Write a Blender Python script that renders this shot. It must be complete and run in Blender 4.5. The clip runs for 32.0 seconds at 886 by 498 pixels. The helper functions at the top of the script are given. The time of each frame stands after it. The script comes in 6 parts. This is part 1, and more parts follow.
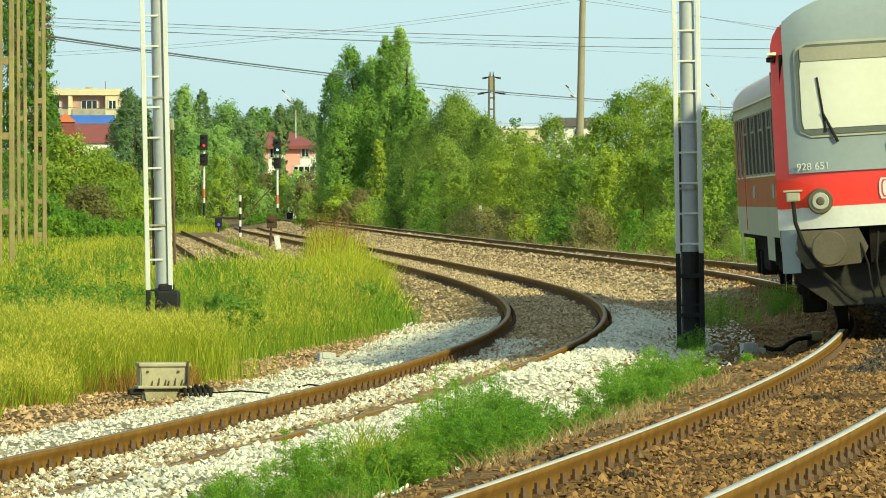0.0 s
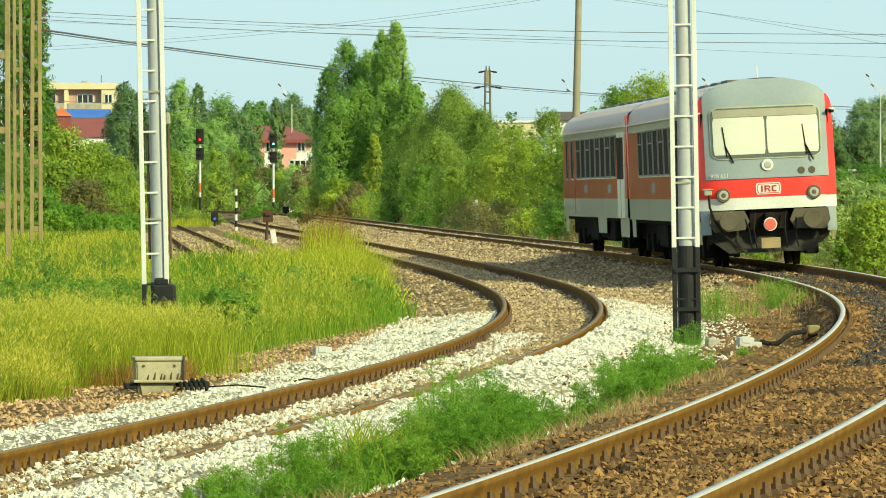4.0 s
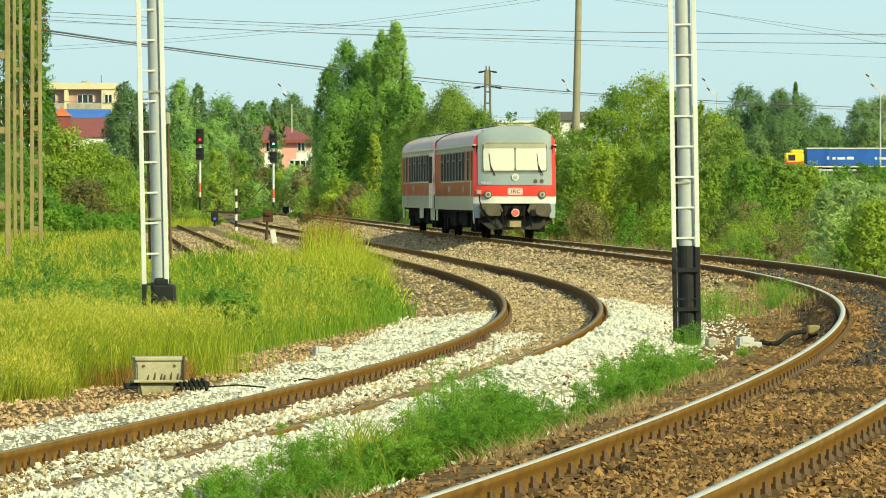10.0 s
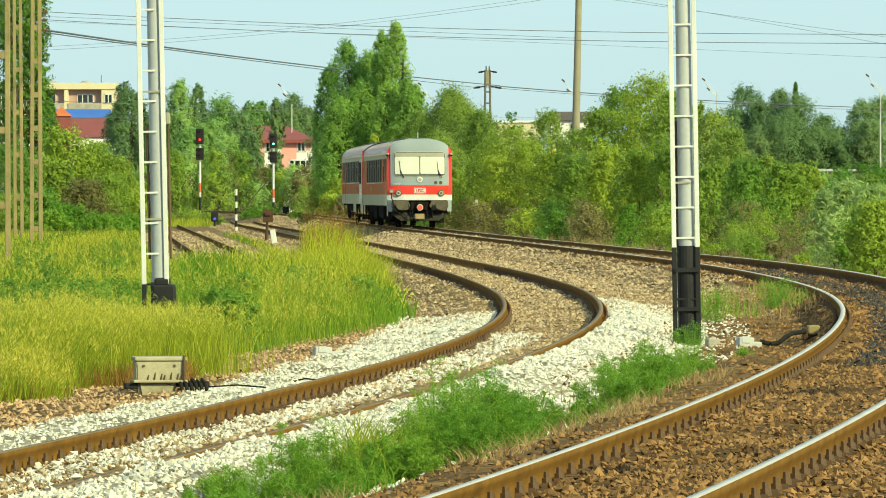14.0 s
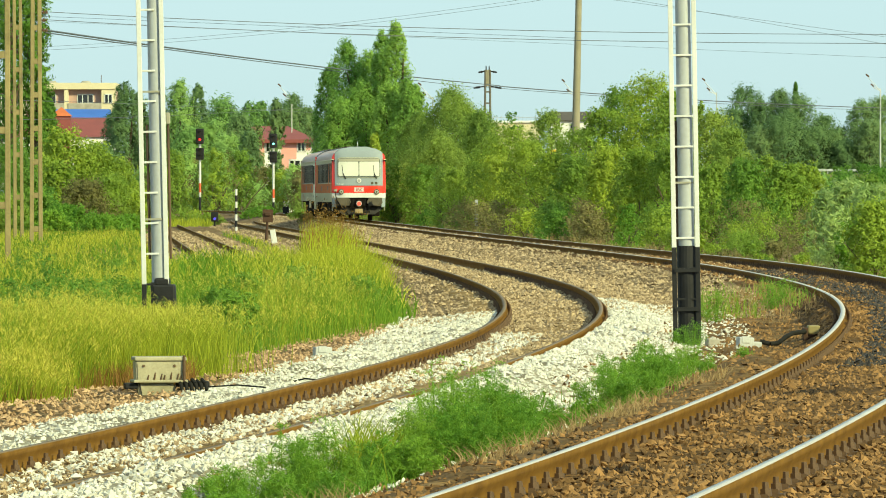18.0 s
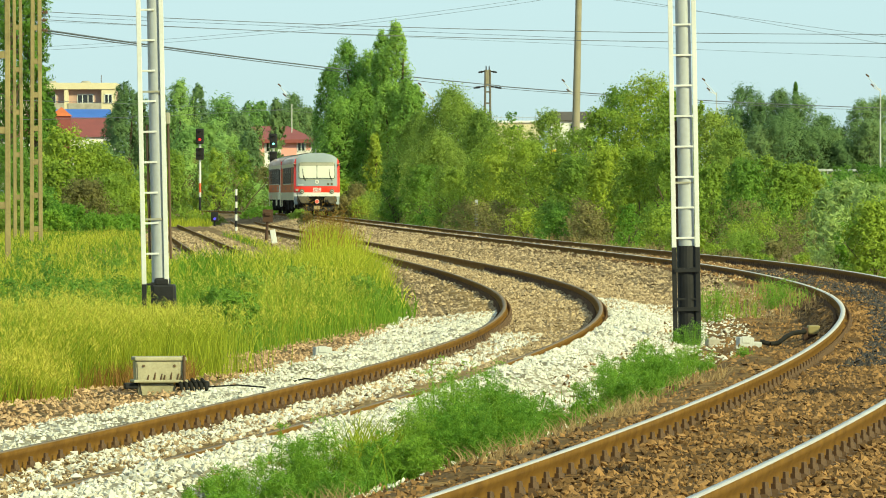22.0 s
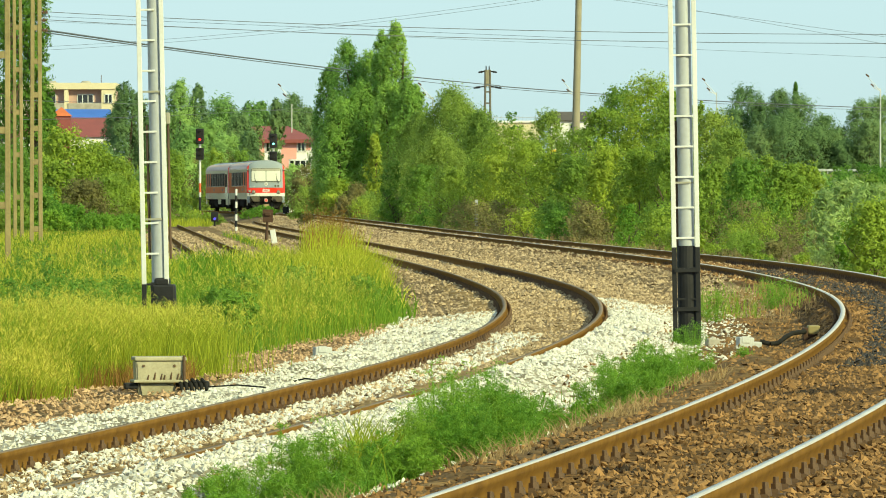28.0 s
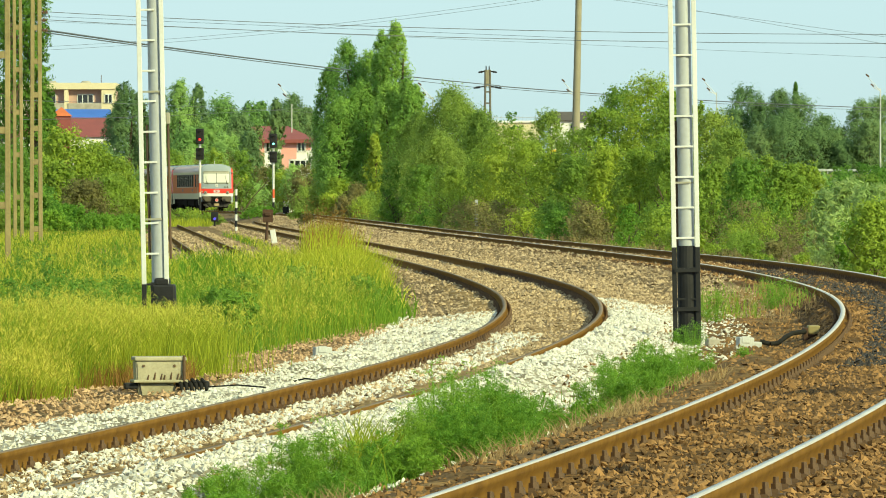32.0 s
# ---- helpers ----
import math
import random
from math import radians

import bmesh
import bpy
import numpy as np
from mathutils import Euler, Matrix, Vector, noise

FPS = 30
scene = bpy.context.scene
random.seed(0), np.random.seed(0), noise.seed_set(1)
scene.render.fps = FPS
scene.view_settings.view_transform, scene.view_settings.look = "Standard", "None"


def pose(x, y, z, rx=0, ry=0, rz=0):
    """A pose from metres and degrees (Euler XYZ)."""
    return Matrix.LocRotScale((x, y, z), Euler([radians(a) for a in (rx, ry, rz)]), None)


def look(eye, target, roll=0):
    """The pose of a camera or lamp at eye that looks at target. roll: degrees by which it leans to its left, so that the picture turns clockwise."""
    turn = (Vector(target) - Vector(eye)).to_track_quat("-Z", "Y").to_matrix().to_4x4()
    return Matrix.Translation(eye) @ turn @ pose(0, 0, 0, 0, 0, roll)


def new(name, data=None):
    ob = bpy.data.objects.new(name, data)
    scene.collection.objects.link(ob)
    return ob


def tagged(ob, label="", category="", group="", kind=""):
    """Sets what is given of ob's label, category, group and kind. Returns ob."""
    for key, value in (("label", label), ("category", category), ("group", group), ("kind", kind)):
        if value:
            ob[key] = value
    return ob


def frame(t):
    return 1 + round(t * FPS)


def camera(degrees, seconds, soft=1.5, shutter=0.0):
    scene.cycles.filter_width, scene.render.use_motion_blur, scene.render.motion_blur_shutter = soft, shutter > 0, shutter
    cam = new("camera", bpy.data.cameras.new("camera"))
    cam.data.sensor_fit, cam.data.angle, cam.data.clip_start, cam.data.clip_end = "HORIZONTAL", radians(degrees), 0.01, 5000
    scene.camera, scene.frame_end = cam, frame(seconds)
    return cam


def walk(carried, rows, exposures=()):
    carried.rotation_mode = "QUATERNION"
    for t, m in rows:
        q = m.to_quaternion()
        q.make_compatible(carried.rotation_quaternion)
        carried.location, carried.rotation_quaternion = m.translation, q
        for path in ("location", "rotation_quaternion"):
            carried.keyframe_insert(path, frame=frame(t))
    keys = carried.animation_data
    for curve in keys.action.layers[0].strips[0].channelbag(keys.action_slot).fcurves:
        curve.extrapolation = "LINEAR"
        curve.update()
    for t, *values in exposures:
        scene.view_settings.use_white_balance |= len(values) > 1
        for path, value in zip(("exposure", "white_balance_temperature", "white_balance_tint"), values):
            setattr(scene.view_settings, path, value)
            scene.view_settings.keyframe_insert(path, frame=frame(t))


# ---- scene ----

FOCAL = 11000.0          # long lens
EYE = (0.0, 0.0, 1.5)
cam = camera(2 * math.degrees(math.atan(784 / FOCAL)), 32.0, soft=1.0)


def aim(dx=0.0, dy=0.0):
    """The camera's pose, nudged by the small shake at the start."""
    return look(EYE, (-100 * dx / FOCAL, 100.0, 1.5 + 100 * (dy - 92.5) / FOCAL))


walk(cam, [(0, aim(7, 10.5)), (0.25, aim(10, 7)), (0.5, aim(12, 4)), (1, aim(10.5, 2)), (1.5, aim(6.5, -0.5)), (2, aim(1.5, -1.2)),
           (2.5, aim(0, 0)), (3, aim(0, -1)), (3.5, aim()), (32, aim())],
     exposures=[(0, 0.92, 6950, -9), (32, 0.92, 6950, -9)])

# ---- light ----
SUN_DIR = Vector((0.58, -0.62, 0.46)).normalized()
world = bpy.data.worlds.new("sky")
scene.world = world
world.use_nodes = True
wn = world.node_tree.nodes
sky = wn.new("ShaderNodeTexSky")
sky.sky_type, sky.sun_disc = "NISHITA", False
sky.sun_elevation = math.asin(SUN_DIR.z)
sky.sun_rotation = math.atan2(SUN_DIR.x, SUN_DIR.y)
sky.air_density, sky.dust_density, sky.ozone_density = 0.7, 1.0, 1.0
tint = wn.new("ShaderNodeMix")
tint.data_type, tint.blend_type = "RGBA", "MULTIPLY"
tint.inputs[0].default_value, tint.inputs[7].default_value = 1.0, (0.60, 0.69, 0.95, 1)
world.node_tree.links.new(sky.outputs[0], tint.inputs[6])
# a thin even veil of high cloud
veil = wn.new("ShaderNodeMix")
veil.data_type = "RGBA"
veil.inputs[0].default_value, veil.inputs[7].default_value = 0.85, (2.2, 2.76, 3.15, 1)
world.node_tree.links.new(tint.outputs[2], veil.inputs[6])
world.node_tree.links.new(veil.outputs[2], wn["Background"].inputs[0])
wn["Background"].inputs[1].default_value = 0.150
sun = new("sun", bpy.data.lights.new("sun", "SUN"))
sun.data.energy, sun.data.angle, sun.data.color = 2.9, radians(3.5), (1.0, 0.90, 0.55)
sun.matrix_world = look(SUN_DIR * 50, (0, 0, 0))


# ---- materials ----
def mat(name, c1, c2=None, scale=3.0, rough=0.8, metal=0.0, bump=0.0, fine=12.0, island=0.0, obrand=0.0, spec=0.5, glow=0.0, leaf=0.0, coat=0.0, contrast=0.25, stain=None):
    """Two-scale noise between two colours with relief; island and obrand vary the value piece by piece."""
    m = bpy.data.materials.new(name)
    m.use_nodes = True
    nt = m.node_tree
    n, l = nt.nodes, nt.links
    b = n["Principled BSDF"]
    c2 = c2 or tuple(v * 0.7 for v in c1)
    geo = n.new("ShaderNodeNewGeometry")
    tc = n.new("ShaderNodeTexCoord")
    big = n.new("ShaderNodeTexNoise")
    big.inputs["Scale"].default_value, big.inputs["Detail"].default_value = scale, 5.0
    small = n.new("ShaderNodeTexNoise")
    small.inputs["Scale"].default_value, small.inputs["Detail"].default_value = scale * fine, 3.0
    l.new(tc.outputs["Object"], big.inputs["Vector"])
    l.new(tc.outputs["Object"], small.inputs["Vector"])
    add = n.new("ShaderNodeMath")
    add.operation = "ADD"
    half = n.new("ShaderNodeMath")
    half.operation = "MULTIPLY"
    half.inputs[1].default_value = 0.5
    l.new(big.outputs[0], add.inputs[0])
    l.new(small.outputs[0], half.inputs[0])
    l.new(half.outputs[0], add.inputs[1])
    ramp = n.new("ShaderNodeMapRange")
    ramp.inputs[1].default_value, ramp.inputs[2].default_value = 0.75 - contrast, 0.75 + contrast
    l.new(add.outputs[0], ramp.inputs[0])
    fac = ramp.outputs[0]
    mix = n.new("ShaderNodeMix")
    mix.data_type = "RGBA"
    mix.inputs[6].default_value, mix.inputs[7].default_value = (*c1, 1), (*c2, 1)
    if island or obrand:
        rnd = geo.outputs["Random Per Island"] if island else n.new("ShaderNodeObjectInfo").outputs["Random"]
        blend = n.new("ShaderNodeMix")
        blend.inputs[0].default_value = island or obrand
        l.new(fac, blend.inputs[2])
        l.new(rnd, blend.inputs[3])
        fac = blend.outputs[0]
    l.new(fac, mix.inputs[0])
    col = mix.outputs[2]
    if stain:
        blot = n.new("ShaderNodeTexNoise")
        blot.inputs["Scale"].default_value, blot.inputs["Detail"].default_value = stain[0], 4.0
        l.new(tc.outputs["Object"], blot.inputs["Vector"])
        lim = n.new("ShaderNodeMapRange")
        lim.inputs[1].default_value, lim.inputs[2].default_value = stain[1], stain[1] + 0.1
        l.new(blot.outputs[0], lim.inputs[0])
        over = n.new("ShaderNodeMix")
        over.data_type = "RGBA"
        l.new(lim.outputs[0], over.inputs[0])
        l.new(col, over.inputs[6])
        over.inputs[7].default_value = (*stain[2], 1)
        col = over.outputs[2]
    if leaf:
        hsv = n.new("ShaderNodeHueSaturation")
        who = n.new("ShaderNodeObjectInfo")
        hue = n.new("ShaderNodeMapRange")
        hue.inputs[3].default_value, hue.inputs[4].default_value = 0.488, 0.512
        val = n.new("ShaderNodeMapRange")
        val.inputs[3].default_value, val.inputs[4].default_value = 1.12, 0.85
        l.new(who.outputs["Random"], hue.inputs[0])
        l.new(who.outputs["Random"], val.inputs[0])
        l.new(hue.outputs[0], hsv.inputs["Hue"])
        l.new(val.outputs[0], hsv.inputs["Value"])
        l.new(col, hsv.inputs["Color"])
        col = hsv.outputs[0]
    l.new(col, b.inputs["Base Color"])
    b.inputs["Roughness"].default_value, b.inputs["Metallic"].default_value = rough, metal
    b.inputs["Specular IOR Level"].default_value = spec
    b.inputs["Coat Weight"].default_value = coat
    if bump:
        bp = n.new("ShaderNodeBump")
        bp.inputs["Strength"].default_value, bp.inputs["Distance"].default_value = bump, 0.02
        l.new(add.outputs[0], bp.inputs["Height"])
        l.new(bp.outputs[0], b.inputs["Normal"])
    if glow:
        l.new(col, b.inputs["Emission Color"])
        b.inputs["Emission Strength"].default_value = glow
    if leaf:
        tr = n.new("ShaderNodeBsdfTranslucent")
        l.new(col, tr.inputs[0])
        ms = n.new("ShaderNodeMixShader")
        ms.inputs[0].default_value = leaf
        l.new(b.outputs[0], ms.inputs[1])
        l.new(tr.outputs[0], ms.inputs[2])
        l.new(ms.outputs[0], n["Material Output"].inputs[0])
    return m


def gravel_ground(name, pale, dark, soil):
    """Gravelly soil: stone-sized cells of varied tone over patches of bare earth."""
    m = mat(name, soil, tuple(v * 0.5 for v in soil), 0.6, 0.95, spec=0.05)
    n, l = m.node_tree.nodes, m.node_tree.links
    tc = next(x for x in n if x.type == "TEX_COORD")
    vo = n.new("ShaderNodeTexVoronoi")
    vo.inputs["Scale"].default_value = 15.0
    l.new(tc.outputs["Object"], vo.inputs["Vector"])
    sep = n.new("ShaderNodeSeparateColor")
    l.new(vo.outputs["Color"], sep.inputs[0])
    st = n.new("ShaderNodeMix")
    st.data_type = "RGBA"
    st.inputs[6].default_value, st.inputs[7].default_value = (*dark, 1), (*pale, 1)
    l.new(sep.outputs[0], st.inputs[0])
    patch_n = n.new("ShaderNodeTexNoise")
    patch_n.inputs["Scale"].default_value, patch_n.inputs["Detail"].default_value = 0.9, 4.0
    l.new(tc.outputs["Object"], patch_n.inputs["Vector"])
    mr = n.new("ShaderNodeMapRange")
    mr.inputs[1].default_value, mr.inputs[2].default_value = 0.40, 0.62
    l.new(patch_n.outputs[0], mr.inputs[0])
    mix = n.new("ShaderNodeMix")
    mix.data_type = "RGBA"
    b = n["Principled BSDF"]
    l.new(mr.outputs[0], mix.inputs[0])
    l.new(b.inputs["Base Color"].links[0].from_socket, mix.inputs[6])
    l.new(st.outputs[2], mix.inputs[7])
    l.new(mix.outputs[2], b.inputs["Base Color"])
    bp = n.new("ShaderNodeBump")
    bp.inputs["Strength"].default_value, bp.inputs["Distance"].default_value, bp.invert = 0.8, 0.03, True
    l.new(vo.outputs["Distance"], bp.inputs["Height"])
    l.new(bp.outputs[0], b.inputs["Normal"])
    return m


M_SOIL = gravel_ground("gravelly_soil", (0.365, 0.264, 0.152), (0.112, 0.076, 0.041), (0.193, 0.127, 0.066))
M_BED_BROWN = gravel_ground("rusty_ballast_bed", (0.260, 0.143, 0.055), (0.046, 0.027, 0.014), (0.130, 0.075, 0.033))
M_BED_TAN = gravel_ground("dusty_tan_ballast_bed", (0.446, 0.309, 0.152), (0.122, 0.079, 0.037), (0.284, 0.183, 0.081))
M_BED_SOIL = gravel_ground("dark_bare_soil", (0.294, 0.183, 0.081), (0.071, 0.044, 0.020), (0.172, 0.106, 0.049))
M_BED_WHITE = gravel_ground("limestone_ballast_bed", (0.598, 0.546, 0.429), (0.195, 0.169, 0.117), (0.312, 0.267, 0.182))
M_WHITE_STONE = mat("pale_limestone", (0.76, 0.74, 0.655), (0.40, 0.37, 0.305), 6, 0.9, spec=0.08, island=0.7, stain=(1.6, 0.68, (0.42, 0.31, 0.18)))
M_BROWN_STONE = mat("rusty_stone", (0.40, 0.225, 0.095), (0.052, 0.033, 0.018), 5, 0.9, spec=0.08, island=0.65, stain=(0.55, 0.575, (0.04, 0.03, 0.022)))
M_OILY_STONE = mat("oily_black_stone", (0.072, 0.057, 0.044), (0.018, 0.016, 0.013), 5, 0.6, spec=0.3, island=0.7)
M_TAN_STONE = mat("tan_stone", (0.56, 0.425, 0.265), (0.145, 0.098, 0.056), 5, 0.9, spec=0.08, island=0.75)
M_RUBBLE = mat("ochre_rubble", (0.62, 0.42, 0.25), (0.17, 0.10, 0.05), 5, 0.9, spec=0.08, island=0.75)
M_RAIL = mat("rusty_rail_steel", (0.22, 0.115, 0.026), (0.13, 0.066, 0.016), 4, 0.9, spec=0.05, bump=0.1)
M_RAIL_TOP = mat("polished_rail_head", (0.624, 0.585, 0.5304), (0.5148, 0.468, 0.4134), 3, 0.55, metal=0.25)
M_RAIL_TOP_DULL = mat("dull_rail_head", (0.234, 0.1638, 0.0936), (0.156, 0.1053, 0.0585), 3, 0.7, metal=0.05, spec=0.2)
M_CLIP = mat("dark_iron_fastening", (0.13, 0.074, 0.036), (0.065, 0.038, 0.022), 8, 0.8)
M_SLEEPER = mat("weathered_sleeper", (0.203, 0.142, 0.091), (0.101, 0.071, 0.046), 5, 0.9, bump=0.4)
M_WHITE = mat("white_paint", (0.68, 0.68, 0.66), (0.55, 0.55, 0.52), 2, 0.5)
M_GREY_TUBE = mat("pale_grey_painted_steel", (0.426, 0.446, 0.461), (0.345, 0.360, 0.365), 1.5, 0.45)
M_BLACK = mat("black_paint", (0.010, 0.010, 0.011), (0.022, 0.022, 0.023), 2, 0.6, spec=0.25)
M_CONCRETE = mat("old_concrete", (0.426, 0.395, 0.335), (0.274, 0.254, 0.203), 1.5, 0.9, bump=0.3)
M_YELLOWED = mat("lichened_concrete", (0.335, 0.274, 0.122), (0.193, 0.157, 0.071), 1.2, 0.9, bump=0.3)
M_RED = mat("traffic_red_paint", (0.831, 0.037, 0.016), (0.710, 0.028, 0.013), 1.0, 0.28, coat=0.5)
# The same red, browned and paled to paint in light reflected onto the sides.
M_RED_SIDE = mat("red_side_paint_with_reflection", (0.84, 0.37, 0.165), (0.79, 0.33, 0.14), 1.0, 0.8, spec=0.08)
M_GREY = mat("mid_grey_paint", (0.270, 0.315, 0.335), (0.228, 0.268, 0.288), 1.0, 0.6, spec=0.3)
M_ROOF = mat("grey_roof_paint", (0.390, 0.468, 0.520), (0.312, 0.377, 0.416), 1.0, 0.35, coat=0.4)
M_PALE = mat("light_grey_paint", (0.84, 0.80, 0.575), (0.78, 0.74, 0.52), 1.0, 0.6, spec=0.2)
M_DARK = mat("black_underframe", (0.010, 0.009, 0.008), (0.026, 0.022, 0.018), 3, 0.95, spec=0.03)
M_RUBBER = mat("black_rubber", (0.012, 0.012, 0.011), (0.025, 0.024, 0.022), 3, 0.8, spec=0.1)
M_BROWN_BOX = mat("brown_grey_steel", (0.111, 0.091, 0.058), (0.065, 0.055, 0.036), 3, 0.7)
M_BLIND = mat("cream_sun_blind", (0.61, 0.615, 0.535), (0.54, 0.545, 0.465), 1.0, 0.7)
M_GLASS = mat("dark_window_glass", (0.012, 0.014, 0.014), (0.020, 0.022, 0.022), 1, 0.06, spec=0.7)
M_TINTED = mat("dusty_tinted_glass", (0.046, 0.042, 0.027), (0.028, 0.026, 0.018), 1, 0.7, spec=0.03)
M_ALU = mat("aluminium_frame", (0.36, 0.345, 0.27), (0.28, 0.27, 0.21), 2, 0.6, metal=0.0, spec=0.2)
M_LEAF = mat("green_leaves", (0.345, 0.495, 0.082), (0.118, 0.205, 0.037), 0.7, 0.6, island=0.3, spec=0.15, leaf=0.48, contrast=0.17)
M_LEAF_POPLAR = mat("poplar_leaves", (0.385, 0.585, 0.13), (0.14, 0.28, 0.062), 0.45, 0.6, island=0.4, spec=0.15, leaf=0.45, contrast=0.18)
M_LEAF_DARK = mat("dark_green_leaves", (0.227, 0.405, 0.066), (0.086, 0.18, 0.032), 0.7, 0.6, island=0.25, spec=0.15, leaf=0.45, contrast=0.18)
# Far foliage, these two: haze of distance painted into paler, bluer leaf colours.
M_LEAF_HAZED = mat("hazed_green_leaves", (0.27, 0.39, 0.155), (0.12, 0.21, 0.095), 0.3, 0.7, island=0.2, spec=0.05, leaf=0.45)
M_LEAF_SOFT = mat("soft_green_leaves", (0.386, 0.572, 0.172), (0.172, 0.308, 0.100), 0.3, 0.7, island=0.2, spec=0.05, leaf=0.45)
M_LEAF_WILLOW = mat("olive_willow_leaves", (0.39, 0.507, 0.109), (0.156, 0.242, 0.052), 0.6, 0.65, island=0.3, spec=0.1, leaf=0.45, contrast=0.2)
M_LEAF_YELLOW = mat("yellow_green_leaves", (0.465, 0.575, 0.085), (0.18, 0.275, 0.043), 0.7, 0.6, island=0.3, spec=0.15, leaf=0.48, contrast=0.17)
M_LEAF_DRY = mat("dry_brown_leaves", (0.336, 0.304, 0.118), (0.133, 0.133, 0.056), 0.8, 0.7, island=0.35, spec=0.1, leaf=0.4, contrast=0.2)
M_REED = mat("grey_green_reed_leaves", (0.53, 0.65, 0.235), (0.23, 0.35, 0.11), 1.0, 0.6, island=0.5, spec=0.15, leaf=0.45)
M_WEED = mat("bright_weed_leaves", (0.29, 0.48, 0.062), (0.10, 0.23, 0.032), 2.0, 0.6, island=0.5, spec=0.15, leaf=0.45, contrast=0.18)
M_WEED_DARK = mat("dark_weed_leaves", (0.235, 0.40, 0.062), (0.085, 0.19, 0.028), 2.0, 0.6, island=0.4, spec=0.12, leaf=0.42, contrast=0.18)
M_GRASS = mat("tall_green_grass", (0.265, 0.42, 0.045), (0.075, 0.17, 0.02), 0.6, 0.6, island=0.5, spec=0.1, leaf=0.45)
M_GRASS_RIPE = mat("ripe_grass_blades", (0.53, 0.555, 0.06), (0.17, 0.24, 0.024), 0.6, 0.6, island=0.65, spec=0.1, leaf=0.45)
M_GRASS_RED = mat("reddish_grass_stems", (0.365, 0.203, 0.051), (0.172, 0.101, 0.030), 0.3, 0.7, island=0.5, spec=0.2, leaf=0.34)
M_STRAW = mat("yellow_grass_heads", (0.72, 0.66, 0.125), (0.42, 0.41, 0.055), 0.4, 0.7, island=0.6, spec=0.1, leaf=0.42)
M_DRYGRASS = mat("dry_straw", (0.426, 0.314, 0.152), (0.203, 0.142, 0.066), 0.9, 0.8, island=0.5, spec=0.2, leaf=0.2)
M_BARK = mat("grey_brown_bark", (0.162, 0.122, 0.081), (0.071, 0.051, 0.035), 4, 0.9, bump=0.6)


# ---- mesh helpers ----
def part(name, bm, material, parent=None, label="", smooth=False):
    """Link a bmesh as one mesh object, under a thing or a part."""
    me = bpy.data.meshes.new(name)
    bm.to_mesh(me)
    bm.free()
    me.materials.append(material)
    if smooth:
        me.shade_smooth()
        me.set_sharp_from_angle(angle=radians(38))
    ob = new(name, me)
    ob.parent = parent
    if label:
        tagged(ob, label)
    return ob


def arrays(name, verts, faces, material, parent=None):
    """One mesh from vertex and face arrays; every face has the same number of corners."""
    verts, faces = np.asarray(verts, np.float32), np.asarray(faces, np.int32)
    me = bpy.data.meshes.new(name)
    me.vertices.add(len(verts))
    me.vertices.foreach_set("co", verts.ravel())
    k = faces.shape[1]
    me.loops.add(faces.size)
    me.loops.foreach_set("vertex_index", faces.ravel())
    me.polygons.add(len(faces))
    me.polygons.foreach_set("loop_start", np.arange(0, faces.size, k, dtype=np.int32))
    me.update(calc_edges=True)
    me.validate()
    me.materials.append(material)
    ob = new(name, me)
    ob.parent = parent
    return ob


def box(bm, x0, x1, y0, y1, z0, z1, bevel=0.0, m=None):
    g = bmesh.ops.create_cube(bm, size=1, matrix=(m or Matrix()) @ Matrix.Translation(((x0 + x1) / 2, (y0 + y1) / 2, (z0 + z1) / 2))
                              @ Matrix.Diagonal((x1 - x0, y1 - y0, z1 - z0, 1)))
    if bevel:
        es = list({e for v in g["verts"] for e in v.link_edges})
        bmesh.ops.bevel(bm, geom=es, offset=bevel, segments=2, affect="EDGES", profile=0.5)
    return bm


def tube(bm, a, b, r0, r1=None, n=12):
    a, b = Vector(a), Vector(b)
    d = b - a
    m = Matrix.Translation((a + b) / 2) @ d.to_track_quat("Z", "Y").to_matrix().to_4x4()
    bmesh.ops.create_cone(bm, cap_ends=True, segments=n, radius1=r0, radius2=r0 if r1 is None else r1, depth=d.length, matrix=m)
    return bm


def chain(bm, pts, r, n=8):
    for a, b in zip(pts[:-1], pts[1:]):
        tube(bm, a, b, r, r, n)
    return bm


def B():
    return bmesh.new()


def empty(name, m=None, label="", category="", group="", kind=""):
    ob = new(name)
    ob.empty_display_size = 0.2
    if m is not None:
        ob.matrix_world = m
    return tagged(ob, label, category, group, kind)


def spot(x, y, d):
    """The point at the depth d on the sight line through x, y of the resting view."""
    return Vector(((x - 784) / FOCAL * d, d, 1.5 + (348.5 - y) / FOCAL * d))


